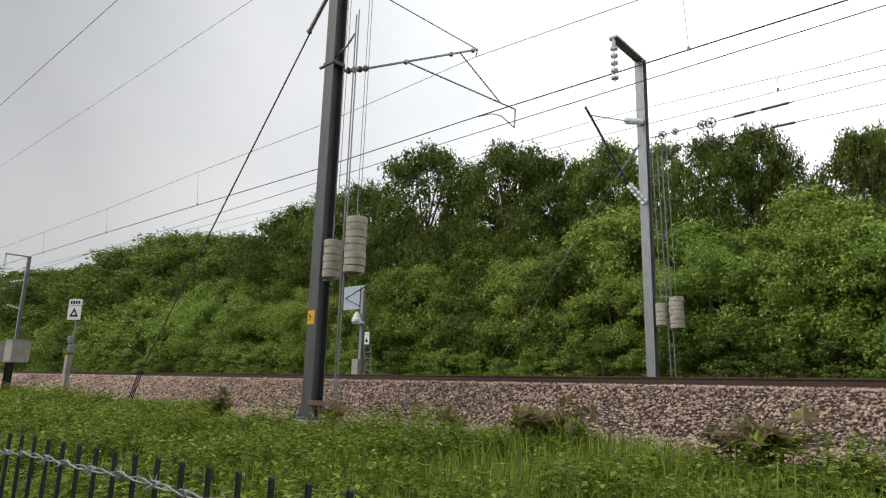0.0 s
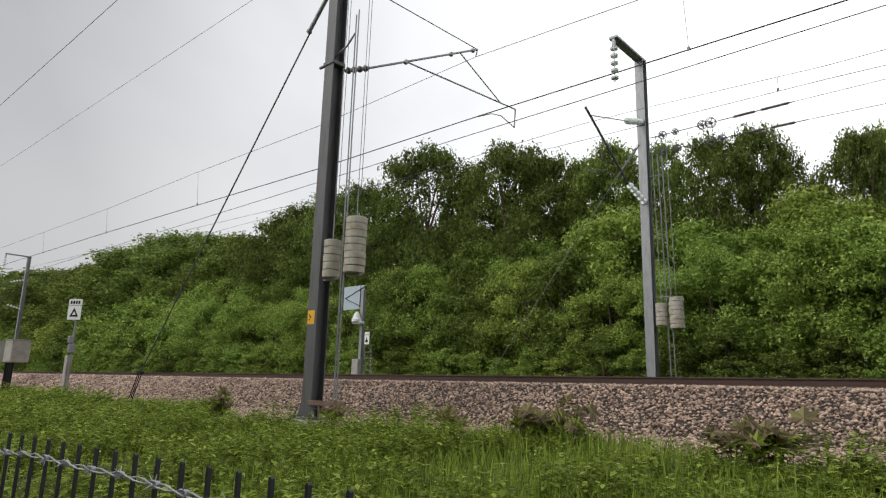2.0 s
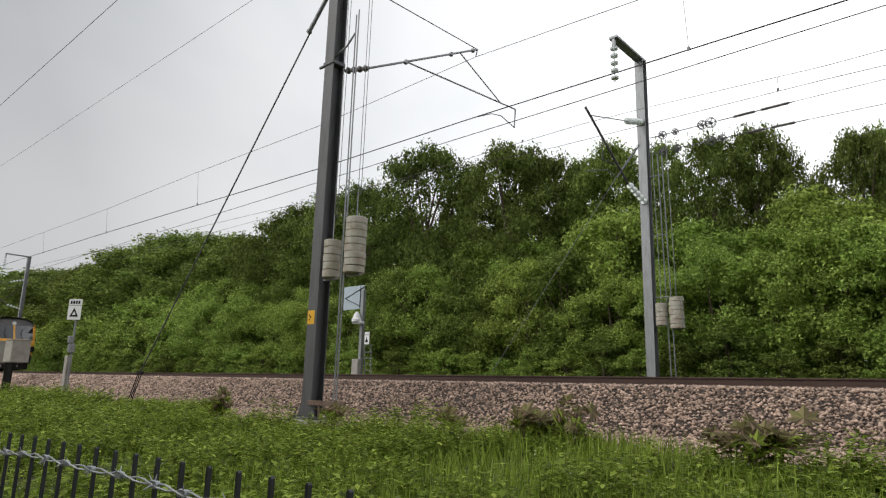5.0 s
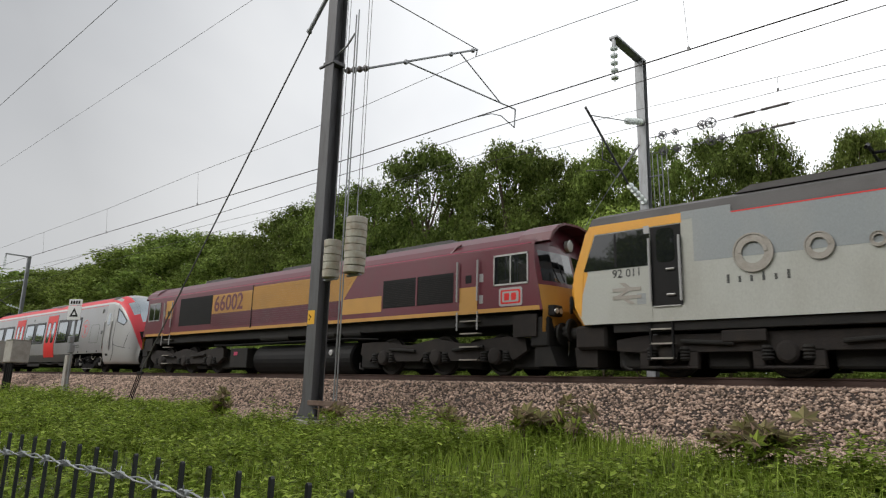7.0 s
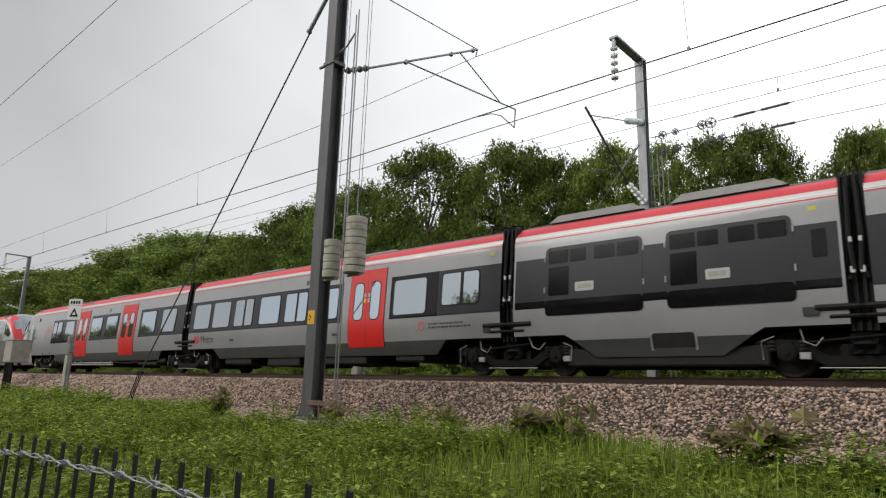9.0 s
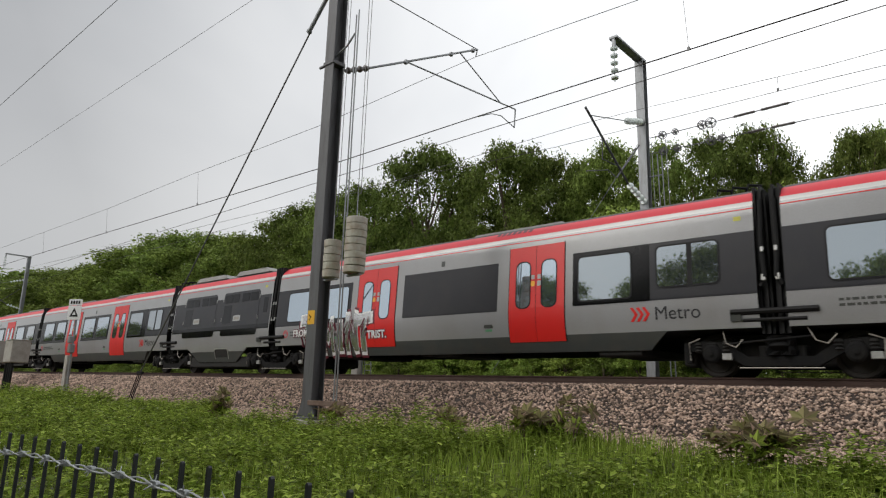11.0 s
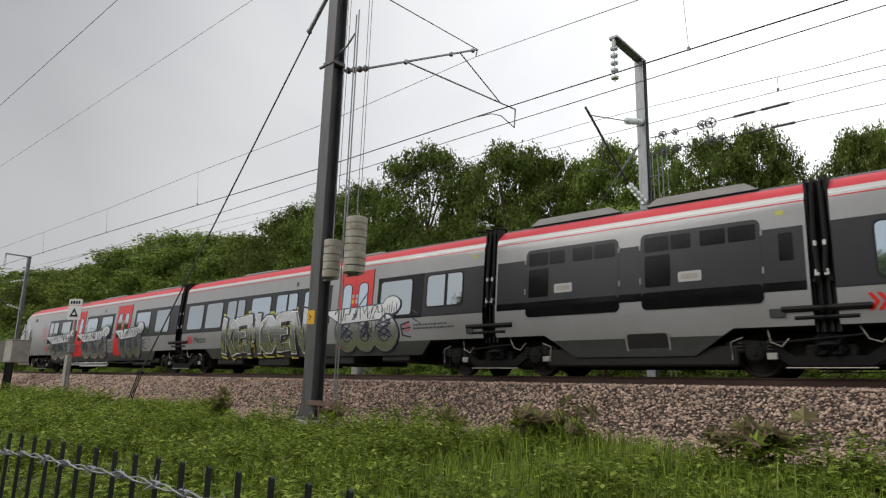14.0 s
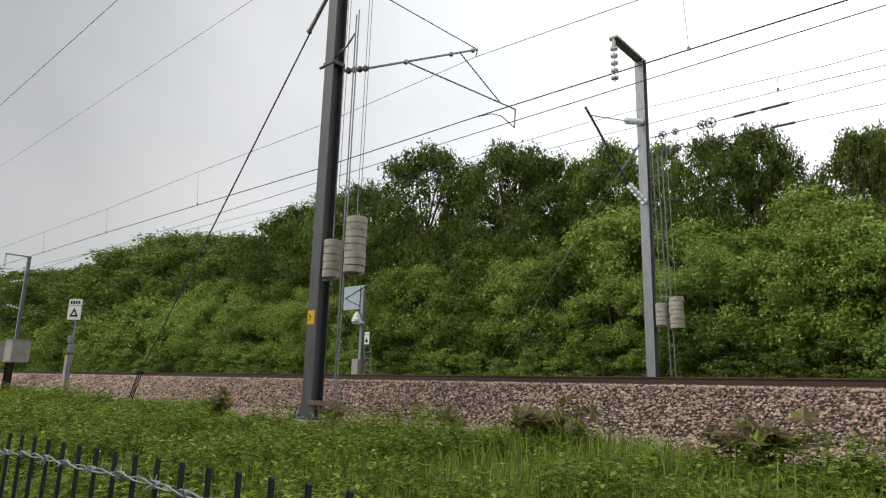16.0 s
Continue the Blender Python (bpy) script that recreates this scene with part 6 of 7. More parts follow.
            for k in (0.95, 1.12):
                g.lathe((d * 10.44, s * k, 1.42), (d, 0, 0), [(0, 0.07), (0.03, 0.065)], 12)
            part("lens", g, M["lens"], hl)
            g = Geo()
            g.slab([(d * 9.35, 0.86), (d * 10.0, 0.86), (d * 10.02, 1.36), (d * 9.35, 1.36)], s * 1.1, s * 1.3)
            part("step_box", g, M["brown"], th)
        g = Geo()
        g.lathe((d * 10.08, 0, 3.12), (d, 0, 0), [(0, 0.15), (0.1, 0.15), (0.12, 0.1)], 14)
        part("headlight", g, M["lens"], th)
        g = Geo()
        g.box(min(d * 9.8, d * 10.3), max(d * 9.8, d * 10.3), -1.25, 1.25, 0.62, 1.3, 0, 0.04)
        g.slab([(d * 9.9, 0.2), (d * 10.5, 0.2), (d * 10.3, 0.65), (d * 9.9, 0.65)], -1.2, 1.2)
        part("buffer_beam", g, M["under"], th)
        buffers(th, 10.75, d, 1.0)
        wiper(th, [(d * 10.36, -0.6, 2.14), (d * 10.24, -0.75, 2.6)])
        wiper(th, [(d * 10.36, 0.6, 2.14), (d * 10.24, 0.45, 2.6)])
    for s in (-1, 1):
        ya, yb = min(s * HW, s * (HW + 0.008)), max(s * HW, s * (HW + 0.008))
        panel("gold_panel", [(-4.58, 2.1), (3.1, 2.1), (3.7, 2.78), (3.75, 2.9), (-1.84, 2.9), (-1.84, 2.8), (-4.58, 2.8)], 0.006, "gold", th, s)
        panel("gold_block", [(3.05, 1.68), (4.8, 1.68), (4.8, 2.12), (3.1, 2.12)], 0.006, "gold", th, s)
        for k in range(19):
            z = 1.66 + k * 0.07
            if z > 2.86:
                break
            g = Geo()
            x1 = 3.0 + max(0, (z - 2.1)) * 0.85
            g.slab([(-4.55, z), (x1, z), (x1, z + 0.026), (-4.55, z + 0.026)], s * HW, s * (HW + 0.022))
            if z > 2.72:
                g = Geo()
                g.slab([(-1.8, z), (x1, z), (x1, z + 0.026), (-1.8, z + 0.026)], s * HW, s * (HW + 0.022))
            part("side_rib", g, M["gold"] if z > 2.1 else M["maroon"], th)
        panel("panel_joint", [(-1.87, 1.5), (-1.83, 1.5), (-1.83, 2.96), (-1.87, 2.96)], 0.024, "black", th, s)
        panel("gold_stripe", [(-9.95, 1.44), (10.15, 1.44), (10.13, 1.54), (-9.95, 1.54)], 0.01, "gold", th, s)
        panel("cantrail_line", [(-9.9, 3.0), (9.9, 3.0), (9.9, 3.014), (-9.9, 3.014)], -0.018, "inkpink", th, s, 0.04)
        for x0, x1, z1 in ((-7.1, -4.6, 2.82), (4.86, 7.5, 2.52)):
            gr = panel("radiator_grille", [(x0, 1.76), (x1, 1.76), (x1, z1), (x0, z1)], 0.01, "black", th, s)
            g = Geo()
            for k in range(14):
                z = 1.8 + k * (z1 - 1.85) / 14
                g.box(x0 + 0.05, x1 - 0.05, min(s * HW, s * (HW + 0.018)), max(s * HW, s * (HW + 0.018)), z, z + 0.014)
            part("louvre", g, M["under"], gr)
            if x0 > 0:
                panel("grille_post", [(6.16, 1.76), (6.22, 1.76), (6.22, z1), (6.16, z1)], 0.024, "maroon", gr, s)
        # plain red-bordered plate
        pl = panel("square_plate", rrect(8.98, 9.66, 1.57, 2.0, 0.06), 0.012, "white", th, s, label="white and red bordered square plate")
        panel("plate_field", rrect(9.03, 9.61, 1.62, 1.95, 0.04), 0.015, "red", pl, s)
        panel("plate_inner", rrect(9.08, 9.56, 1.66, 1.91, 0.03), 0.018, "white", pl, s)
        for a in (9.14, 9.34):
            panel("plate_bar", rrect(a, a + 0.15, 1.7, 1.87, 0.03), 0.021, "red", pl, s)
        lettering("66002", 0.8, -4.42 if s < 0 else -2.1, s * (HW + 0.024), 2.2, M["maroon"], th, "fleet_number", 0.012, turn=s > 0)
        g = Geo()
        g.lathe((-1.95, s * 0.62, 0.46), (1, 0, 0), [(0, 0.42), (0.05, 0.48), (5.2, 0.48), (5.25, 0.42)], 24)
        part("fuel_tank", g, M["black"], th)
        g = Geo()
        g.lathe((2.35, s * 1.04, 0.62), (0, s, 0), [(0, 0.09), (0.08, 0.09), (0.09, 0.05)], 14)
        part("filler_cap", g, M["white"], th)
        g = Geo()
        g.box(-3.2, -2.1, min(s * 0.7, s * 1.24), max(s * 0.7, s * 1.24), 0.18, 0.84, 0, 0.02)
        bx = part("battery_box", g, M["under"], th)
        g = Geo()
        g.box(-2.95, -2.72, min(s * 1.24, s * 1.25), max(s * 1.24, s * 1.25), 0.6, 0.72)
        part("label_plate", g, M["inkpink"], bx)
        for x0, x1 in ((-1.4, 0.2), (1.2, 2.6), (3.0, 3.8)):
            g = Geo()
            g.tube([(x0, s * 1.1, 1.16), (x1, s * 1.1, 1.16)], 0.12, 12)
            part("air_reservoir", g, M["under"], th)
        g = Geo()
        g.tube([(-4.4, s * 1.22, 0.98), (-3.4, s * 1.22, 0.96), (3.4, s * 1.22, 1.0), (4.6, s * 1.22, 0.94)], 0.025, 6)
        part("pipe", g, M["bogie"], th)
    g = Geo()
    g.box(-9.8, 9.8, -1.2, 1.2, 1.14, 1.44, 0, 0.02)
    part("underframe", g, M["under"], th)
    for x0, x1 in ((-6.8, -4.8), (-1.4, 1.2), (4.0, 6.8)):
        g = Geo()
        g.slab([(x0, 3.5), (x1, 3.5), (x1 - 0.1, 3.62), (x0 + 0.1, 3.62)], -0.55, 0.55)
        part("roof_fan_hatch", g, M["roofgrey"], th)
    loco_bogie(th, (-8.7, -6.75, -4.75), "arched")
    loco_bogie(th, (4.75, 6.75, 8.7), "arched")
    return th


# ---- spray paint on the coaches ----
def blob_letter(kind, x, z, w, h, o=0.0):
    """An angular sprayed letter as plates (x, z); o widens it."""
    def r(a, b, c, d):
        return [(x + w * a - o, z + h * b - o), (x + w * c + o, z + h * b - o), (x + w * c + o, z + h * d + o), (x + w * a - o, z + h * d + o)]
    def q(*p):
        cx, cz = sum(a for a, b in p) / len(p), sum(b for a, b in p) / len(p)
        out = []
        for a, b in p:
            dx, dz = (a - cx) * w, (b - cz) * h
            L = max(1e-6, math.hypot(dx, dz))
            out.append((x + a * w + dx / L * o * 1.5, z + b * h + dz / L * o * 1.5))
        return out
    sets = {
        "E": [q((0.05, 0.0), (0.4, 0.0), (0.34, 1.0), (0.0, 0.92)), q((0.3, 0.0), (1.0, 0.04), (0.95, 0.25), (0.3, 0.22)), q((0.3, 0.42), (0.85, 0.45), (0.82, 0.62), (0.3, 0.6)), q((0.1, 0.76), (1.05, 0.8), (1.0, 1.05), (0.1, 1.0))],
        "K": [q((0.0, 0.05), (0.32, 0.0), (0.36, 1.0), (0.05, 1.06)), q((0.3, 0.45), (0.8, 1.0), (1.05, 0.9), (0.55, 0.4)), q((0.3, 0.5), (0.6, 0.55), (1.05, 0.02), (0.72, -0.04))],
        "N": [q((0.0, 0.0), (0.3, 0.0), (0.28, 1.0), (0.0, 1.0)), q((0.72, 0.0), (1.02, 0.02), (1.0, 1.0), (0.7, 1.05)), q((0.05, 1.0), (0.35, 1.0), (0.98, 0.05), (0.68, 0.0))],
        "M": [q((0.0, 0.0), (0.25, 0.0), (0.28, 1.0), (0.04, 1.0)), q((0.75, 0.0), (1.0, 0.0), (0.98, 1.0), (0.72, 1.0)), q((0.06, 1.0), (0.32, 1.0), (0.58, 0.4), (0.45, 0.28)), q((0.68, 1.0), (0.94, 1.0), (0.56, 0.28), (0.42, 0.4))],
        "O": [q((0.0, 0.2), (0.3, 0.0), (0.7, 0.0), (1.0, 0.2), (1.0, 0.8), (0.7, 1.0), (0.3, 1.0), (0.0, 0.8))],
        "J": [q((0.5, 0.1), (0.85, 0.1), (0.9, 1.0), (0.55, 1.0)), q((0.0, 0.0), (0.8, -0.05), (0.85, 0.22), (0.1, 0.26))],
        "I": [q((0.25, 0.0), (0.75, 0.0), (0.7, 0.85), (0.3, 0.85))],
        "T": [q((0.3, 0.0), (0.66, 0.0), (0.68, 0.9), (0.32, 0.9)), q((-0.05, 0.72), (1.08, 0.78), (1.05, 1.05), (0.0, 1.0))],
        "R": [q((0.0, 0.0), (0.3, 0.0), (0.34, 1.0), (0.02, 1.0)), q((0.25, 0.7), (0.9, 0.62), (1.0, 0.85), (0.7, 1.04), (0.25, 1.02)), q((0.3, 0.45), (0.85, 0.55), (0.98, 0.7), (0.3, 0.72)), q((0.35, 0.5), (0.68, 0.5), (1.05, 0.0), (0.7, -0.02))],
    }
    return sets[kind]


def piece(parent, word, x0, x1, z0, z1, s, fill="chrome", line="inkblack", glow=None, seed=1, cut=None):
    """A sprayed wildstyle piece: glow, dark outline, fill and cut lines, one letter after another."""
    rng = random.Random(seed)
    n = len(word)
    w = (x1 - x0) / n
    for i, ch in enumerate(word):
        k = i if s < 0 else n - 1 - i
        xa = x0 + k * w + rng.uniform(-0.03, 0.03)
        za, zb = z0 + rng.uniform(-0.03, 0.05), z1 + rng.uniform(-0.12, 0.06)
        lw = w * rng.uniform(0.98, 1.12)
        layers = [(0.05, line, 0.021, 0.0), (0.012, "inkwhite", 0.0245, 0.0), (-0.012, fill, 0.028, 0.0)]
        if line == "inkblack":
            layers.insert(0, (0.05, line, 0.019, 0.1))
        if glow:
            layers.insert(0, (0.1, glow, 0.014, 0.0))
        for o, m, off, drop in layers:
            g = Geo()
            for j, q in enumerate(blob_letter(ch, xa + drop, za - drop * 0.3, lw, zb - za, o)):
                g.slab(q, s * (HW - 0.005), s * (HW + off + 0.0006 * j))
            part("sprayed_letter", g, M[m], parent)
        for cnt, m, wd, off in ((4, cut or line, 0.035, 0.036), (3, "inkwhite" if glow is None else glow, 0.014, 0.04)):
            g = Geo()
            for _ in range(cnt):
                a, b = xa + rng.uniform(0.05, 0.85) * lw, za + rng.uniform(0.02, 0.7) * (zb - za)
                dx, dz = rng.uniform(-0.2, 0.2), rng.uniform(0.1, 0.42)
                g.slab([(a, b), (a + wd, b), (a + dx + wd * 0.6, b + dz), (a + dx, b + dz)], s * HW, s * (HW + off))
            tagged(part("sprayed_stroke", g, M[m], parent), kind="stuff")


def stroke(g, pts, w, s, off):
    """A sprayed line of width w along points (x, z)."""
    for k, ((xa, za), (xb, zb)) in enumerate(zip(pts, pts[1:])):
        L = max(1e-6, math.hypot(xb - xa, zb - za))
        nx, nz = -(zb - za) / L * w / 2, (xb - xa) / L * w / 2
        ex, ez = (xb - xa) / L * w * 0.3, (zb - za) / L * w * 0.3
        g.slab([(xa - ex + nx, za - ez + nz), (xa - ex - nx, za - ez - nz), (xb + ex - nx, zb + ez - nz), (xb + ex + nx, zb + ez + nz)], s * (HW + 0.002), s * (HW + off + 0.0002 * (k % 5)))


def bubbles(parent, x0, x1, z0, z1, s, seed, tail=True):
    """A round silver throw-up: bulbs below, a pale scrawled band above, drips and loose strokes."""
    rng = random.Random(seed)
    d = 1 if s < 0 else -1
    xa = x0 if s < 0 else x1
    W = x1 - x0

    def X(u):
        return xa + d * u * W

    H = z1 - z0
    # the lower bulbs
    n = 3
    for i in range(n):
        u0 = 0.1 + i * 0.26
        r, h = 0.17 * W, H * rng.uniform(0.36, 0.4)
        cx, cz = X(u0 + 0.15), z0 + h
        for o, m, off in ((0.036, "inknavy", 0.02 + 0.0015 * i), (0.0, "chrome", 0.0275 + 0.0015 * i)):
            g = Geo()
            g.slab([(cx + (r + o) * math.cos(t) * (1 + 0.07 * math.sin(3 * t + i)), cz + (h + o) * math.sin(t)) for t in [2 * math.pi * k / 26 for k in range(26)]], s * (HW - 0.005), s * (HW + off))
            part("sprayed_letter", g, M[m], parent)
        g = Geo()
        for _ in range(5):
            p = [(cx + r * rng.uniform(-0.6, 0.6), cz + h * (0.75 - 0.32 * k) + rng.uniform(-0.04, 0.04)) for k in range(4)]
            stroke(g, p, 0.032, s, 0.035)
        a = rng.uniform(0, 3)
        stroke(g, [(cx + r * 0.35 * math.cos(a + t * 0.6), cz - h * 0.15 + h * 0.3 * math.sin(a + t * 0.6)) for t in range(8)], 0.028, s, 0.035)
        tagged(part("sprayed_stroke", g, M["inknavy"], parent), kind="stuff")
    # the band, a boat with a bulb at one end; pale for mirrored sky
    zt = z0 + 0.64 * H
    boat = [(-0.1, z1 - 0.13 * H), (0.1, zt + 0.02 * H), (0.16, zt - 0.05 * H), (0.72, zt), (0.78, zt + 0.1 * H), (0.9, z1 - 0.04 * H), (0.72, z1 - 0.07 * H)]
    for o, m, off in ((0.03, "inknavy", 0.038), (0.0, "skysilver", 0.045)):
        g = Geo()
        cz = (zt + z1) / 2
        g.slab([(X(u) + (o if d * (u - 0.4) > 0 else -o), z + (o if z > cz else -o)) for u, z in boat], s * HW, s * (HW + off))
        part("sprayed_band", g, M[m], parent)
        g = Geo()
        g.slab([(X(0.86) + (0.11 * W + o) * math.cos(t), z1 - 0.1 * H + (0.17 * H + o) * math.sin(t)) for t in [2 * math.pi * k / 20 for k in range(20)]], s * HW, s * (HW + off + 0.002))
        part("sprayed_band", g, M[m], parent)
    g = Geo()
    u = 0.08
    while u < 0.74:
        za, zb = zt + 0.03 * H, z1 - 0.1 * H
        p = [(X(u + rng.uniform(-0.01, 0.05)), rng.choice((za, zb, (za + zb) / 2)) + rng.uniform(-0.03, 0.03)) for _ in range(4)]
        stroke(g, p, 0.024, s, 0.051)
        u += 0.042
    for k in range(6):
        x = X(0.78 + 0.03 * k)
        z = z1 + rng.uniform(-0.16, 0.0) * H
        stroke(g, [(x, z), (x, z - rng.uniform(0.08, 0.22) * H)], 0.022, s, 0.053)
    tagged(part("sprayed_stroke", g, M["inknavy"], parent), kind="stuff")
    g = Geo()
    for k in range(8):
        x = X(rng.uniform(0.1, 0.8))
        stroke(g, [(x, zt), (x, zt - rng.uniform(0.1, 0.4) * H)], 0.012, s, 0.037)
    tagged(part("sprayed_drip", g, M["inkblack"], parent), kind="stuff")
    if tail:
        g = Geo()
        stroke(g, [(X(1.08), z0 + 0.55 * H), (X(0.98), z0 + 0.5 * H), (X(1.0), z0 + 0.3 * H), (X(1.1), z0 + 0.26 * H)], 0.035, s, 0.012)
        stroke(g, [(X(0.98), z0 + 0.72 * H), (X(1.1), z0 + 0.78 * H), (X(1.18), z0 + 0.7 * H)], 0.03, s, 0.012)
        stroke(g, [(X(1.0), z0 + 0.42 * H), (X(1.1), z0 + 0.44 * H)], 0.03, s, 0.012)
        stroke(g, [(X(1.12), z0 + 0.62 * H), (X(1.22), z0 + 0.5 * H)], 0.025, s, 0.012)
        part("sprayed_stroke", g, M["inknavy"], parent)


def vrone(parent):
    """Fat round silver letters with a thick black edge and rows of black dots."""
    s = -1
    for i, (ch, x, w) in enumerate((("V", 4.72, 1.2), ("R", 5.95, 1.22), ("O", 7.08, 1.12), ("N", 8.3, 1.22), ("E", 9.82, 1.15))):
        for o, m, off in ((0.12, "inkblack", 0.024 + 0.002 * (i % 2)), (0.045, "chrome", 0.04 + 0.002 * (i % 2))):
            ob = lettering(ch, 1.5, x, -(HW + off), 0.72, M[m], parent, "sprayed_letter", o)
            ob.scale = (w, 1.0, 1.0)
        g = Geo()
        dots = {"V": [(0.78, 0.95), (0.86, 0.78), (0.8, 0.6), (0.74, 0.45), (0.68, 0.3)], "O": [(0.2, 0.5), (0.22, 0.68), (0.34, 0.86), (0.62, 1.0), (0.74, 1.02)], "N": [(0.28, 0.98), (0.4, 0.82), (0.52, 0.64), (0.64, 0.48), (0.74, 0.3), (0.16, 0.5), (0.17, 0.3)]}.get(ch, [])
        for k, (u, v) in enumerate(dots):
            g.ring((x + u * w, 0.72 + v), 0.0, 0.055 if k % 2 else 0.042, s * HW, s * (HW + 0.05), 12)
        if ch in "RE":
            stroke(g, [(x + 0.62 * w, 0.98), (x + 0.62 * w, 0.82), (x + 0.78 * w, 0.8), (x + 0.82 * w, 0.95)], 0.03, s, 0.05)
        part("sprayed_dot", g, M["inkblack"], parent)
        g = Geo()
        stroke(g, [(x + 0.16 * w, 0.74), (x + 0.5 * w, 0.72)], 0.02, s, 0.05)
        stroke(g, [(x + 0.2 * w, 1.72), (x + 0.42 * w, 1.74)], 0.018, s, 0.055)
        part("sprayed_highlight", g, M["inkwhite"], parent)
    for r, m, off in ((0.3, "inkblack", 0.046), (0.245, "chrome", 0.05)):
        g = Geo()
        g.slab([(4.62 + r * 1.15 * math.cos(t), 1.66 + r * 0.85 * math.sin(t)) for t in [2 * math.pi * k / 22 for k in range(22)]], s * HW, s * (HW + off))
        part("sprayed_disc", g, M[m], parent)
    g = Geo()
    stroke(g, [(4.46 + 0.07 * math.cos(t), 1.7 + 0.08 * math.sin(t)) for t in [2 * math.pi * k / 10 for k in range(11)]], 0.018, s, 0.055)
    stroke(g, [(4.58, 1.58), (4.58, 1.77), (4.68, 1.74), (4.59, 1.67), (4.7, 1.56)], 0.018, s, 0.055)
    stroke(g, [(4.85, 1.52), (4.74, 1.54), (4.76, 1.72), (4.86, 1.7)], 0.018, s, 0.055)
    tagged(part("sprayed_stroke", g, M["inkblack"], parent), kind="stuff")
    # a pale box below the floor with a scrawl on it
    g = Geo()
    g.box(10.75, 11.55, -1.22, -0.9, 0.14, 0.5, 0, 0.015)
    bx = part("pale_equipment_box", g, M["steel"], parent)
    g = Geo()
    rng = random.Random(4)
    for k in range(6):
        x = 10.82 + k * 0.115
        stroke(g, [(x, 0.24), (x + rng.uniform(-0.02, 0.05), 0.4), (x + 0.07, 0.3 + rng.uniform(-0.05, 0.05)), (x + 0.06, 0.24)], 0.028, -1, 0.004)
    for v in range(len(g.v)):
        g.v[v] = (g.v[v][0], g.v[v][1] + 0.14, g.v[v][2])
    tagged(part("sprayed_stroke", g, M["inkblack"], bx), kind="stuff")


# how far the train has gone at each moment, in metres
SPEED = 32.4
SLIP = {6.3: -0.5, 6.5: -0.28, 7.0: 0.25, 7.5: -0.23, 8.0: 0.12, 8.5: -0.5, 9.0: -0.05, 9.2: -0.02, 10.2: -0.2, 11.3: -0.62, 11.5: -0.64, 12.0: -0.08, 12.5: -0.74, 13.0: 0.24, 13.3: -0.35, 13.5: -0.4, 14.0: 0.15, 14.5: -0.44, 15.0: 0.15, 15.3: -0.5}
TRAVEL = [(0.0, 0.0), (3.0, 97.2), (5.5, 178.2)] + [(t, SPEED * t + o) for t, o in sorted(SLIP.items())] + [(15.5, 502.2), (16.0, 518.4)]
MOVERS, TURNED = [], set()
MOVERS.append((electric_loco(), -224.1))
MOVERS.append((diesel_loco(), -245.45))
LEAN[0] = 0.0567
END, MID, SOLO, PACK, BLANK = end_car(), mid_car(True), mid_car(False), power_pack(), mid_car(True, True)
first = {"END": END, "MID": MID, "SOLO": SOLO, "PACK": PACK, "BLANK": BLANK}
UNITS = []
plan = ((-277.83, False), (-359.2, True), (-440.57, False))
for at, two in plan:
    row = []
    for kind, dx, turn in (("END", 0.0, False), ("BLANK" if two else "MID", 0.0, False), ("PACK", -15.68, False), ("MID" if two else "SOLO", -22.88, False), ("END", -38.6, True)):
        ob = copy_thing(first[kind], Matrix.Identity(4))
        row.append(ob)
        MOVERS.append((ob, at + dx))
        if turn:
            TURNED.add(ob)
    UNITS.append(row)
for ob in first.values():
    for o in (*ob.children_recursive, ob):
        bpy.data.objects.remove(o)

u2, u3 = UNITS[1], UNITS[2]
# the word mark and the small print stand at opposite ends of each middle coach
for unit, (_, two) in zip(UNITS, plan):
    for ob in (unit[1], unit[3]):
        for s in (-1, 1):
            metro_mark(ob, -2.75 if two else -15.0, 1.06, s) if s < 0 else metro_mark(ob, -0.9, 1.06, s)
        small_text(ob, -14.6 if two else -2.6, 1.24, -1, 12, 0.045, "skirt")
        g = Geo()
        g.ring((-14.85 if two else -2.85, 1.22), 0.095, 0.12, -HW, -(HW + 0.006), 18)
        g.box(-14.91 if two else -2.91, -14.79 if two else -2.79, -HW - 0.006, -HW + 0.02, 1.24, 1.27)
        part("small_emblem", g, M["roofred"], ob)
for unit in UNITS:
    unit_bogie(unit[1], 0.0)
metro_mark(u2[4], 2.4, 1.06, 1)
metro_mark(UNITS[0][0], 0.85, 1.06, -1)
metro_mark(u3[0], 0.85, 1.06, -1)
small_text(u2[0], 1.05, 1.24, -1, 12, 0.045, "skirt")
piece(u2[1], "TJMINT", -13.95, -10.75, 0.58, 1.72, -1, "chrome", "inkwhite", "inkmaroon", 5, cut="inkmaroon")
vrone(u3[0])
piece(u3[1], "TERME", -10.6, -4.3, 0.6, 1.88, -1, "chrome", "inkblack", None, 3)
for xx in (-3.75, -3.35):
    for rr, m, off in ((0.3, "inkblack", 0.026), (0.22, "chrome", 0.03)):
        g = Geo()
        g.ring((xx, 1.32), 0.0, rr, -HW, -(HW + off + 0.001 * (xx + 4)), 20)
        part("sprayed_disc", g, M[m], u3[1])
piece(u3[3], "KEMOEN", -35.3 + 22.88, -30.2 + 22.88, 0.62, 1.95, -1, "chrome", "inkblack", "inkyellow", 9)
bubbles(u3[3], -29.0 + 22.88, -25.9 + 22.88, 0.6, 1.98, -1, 12)
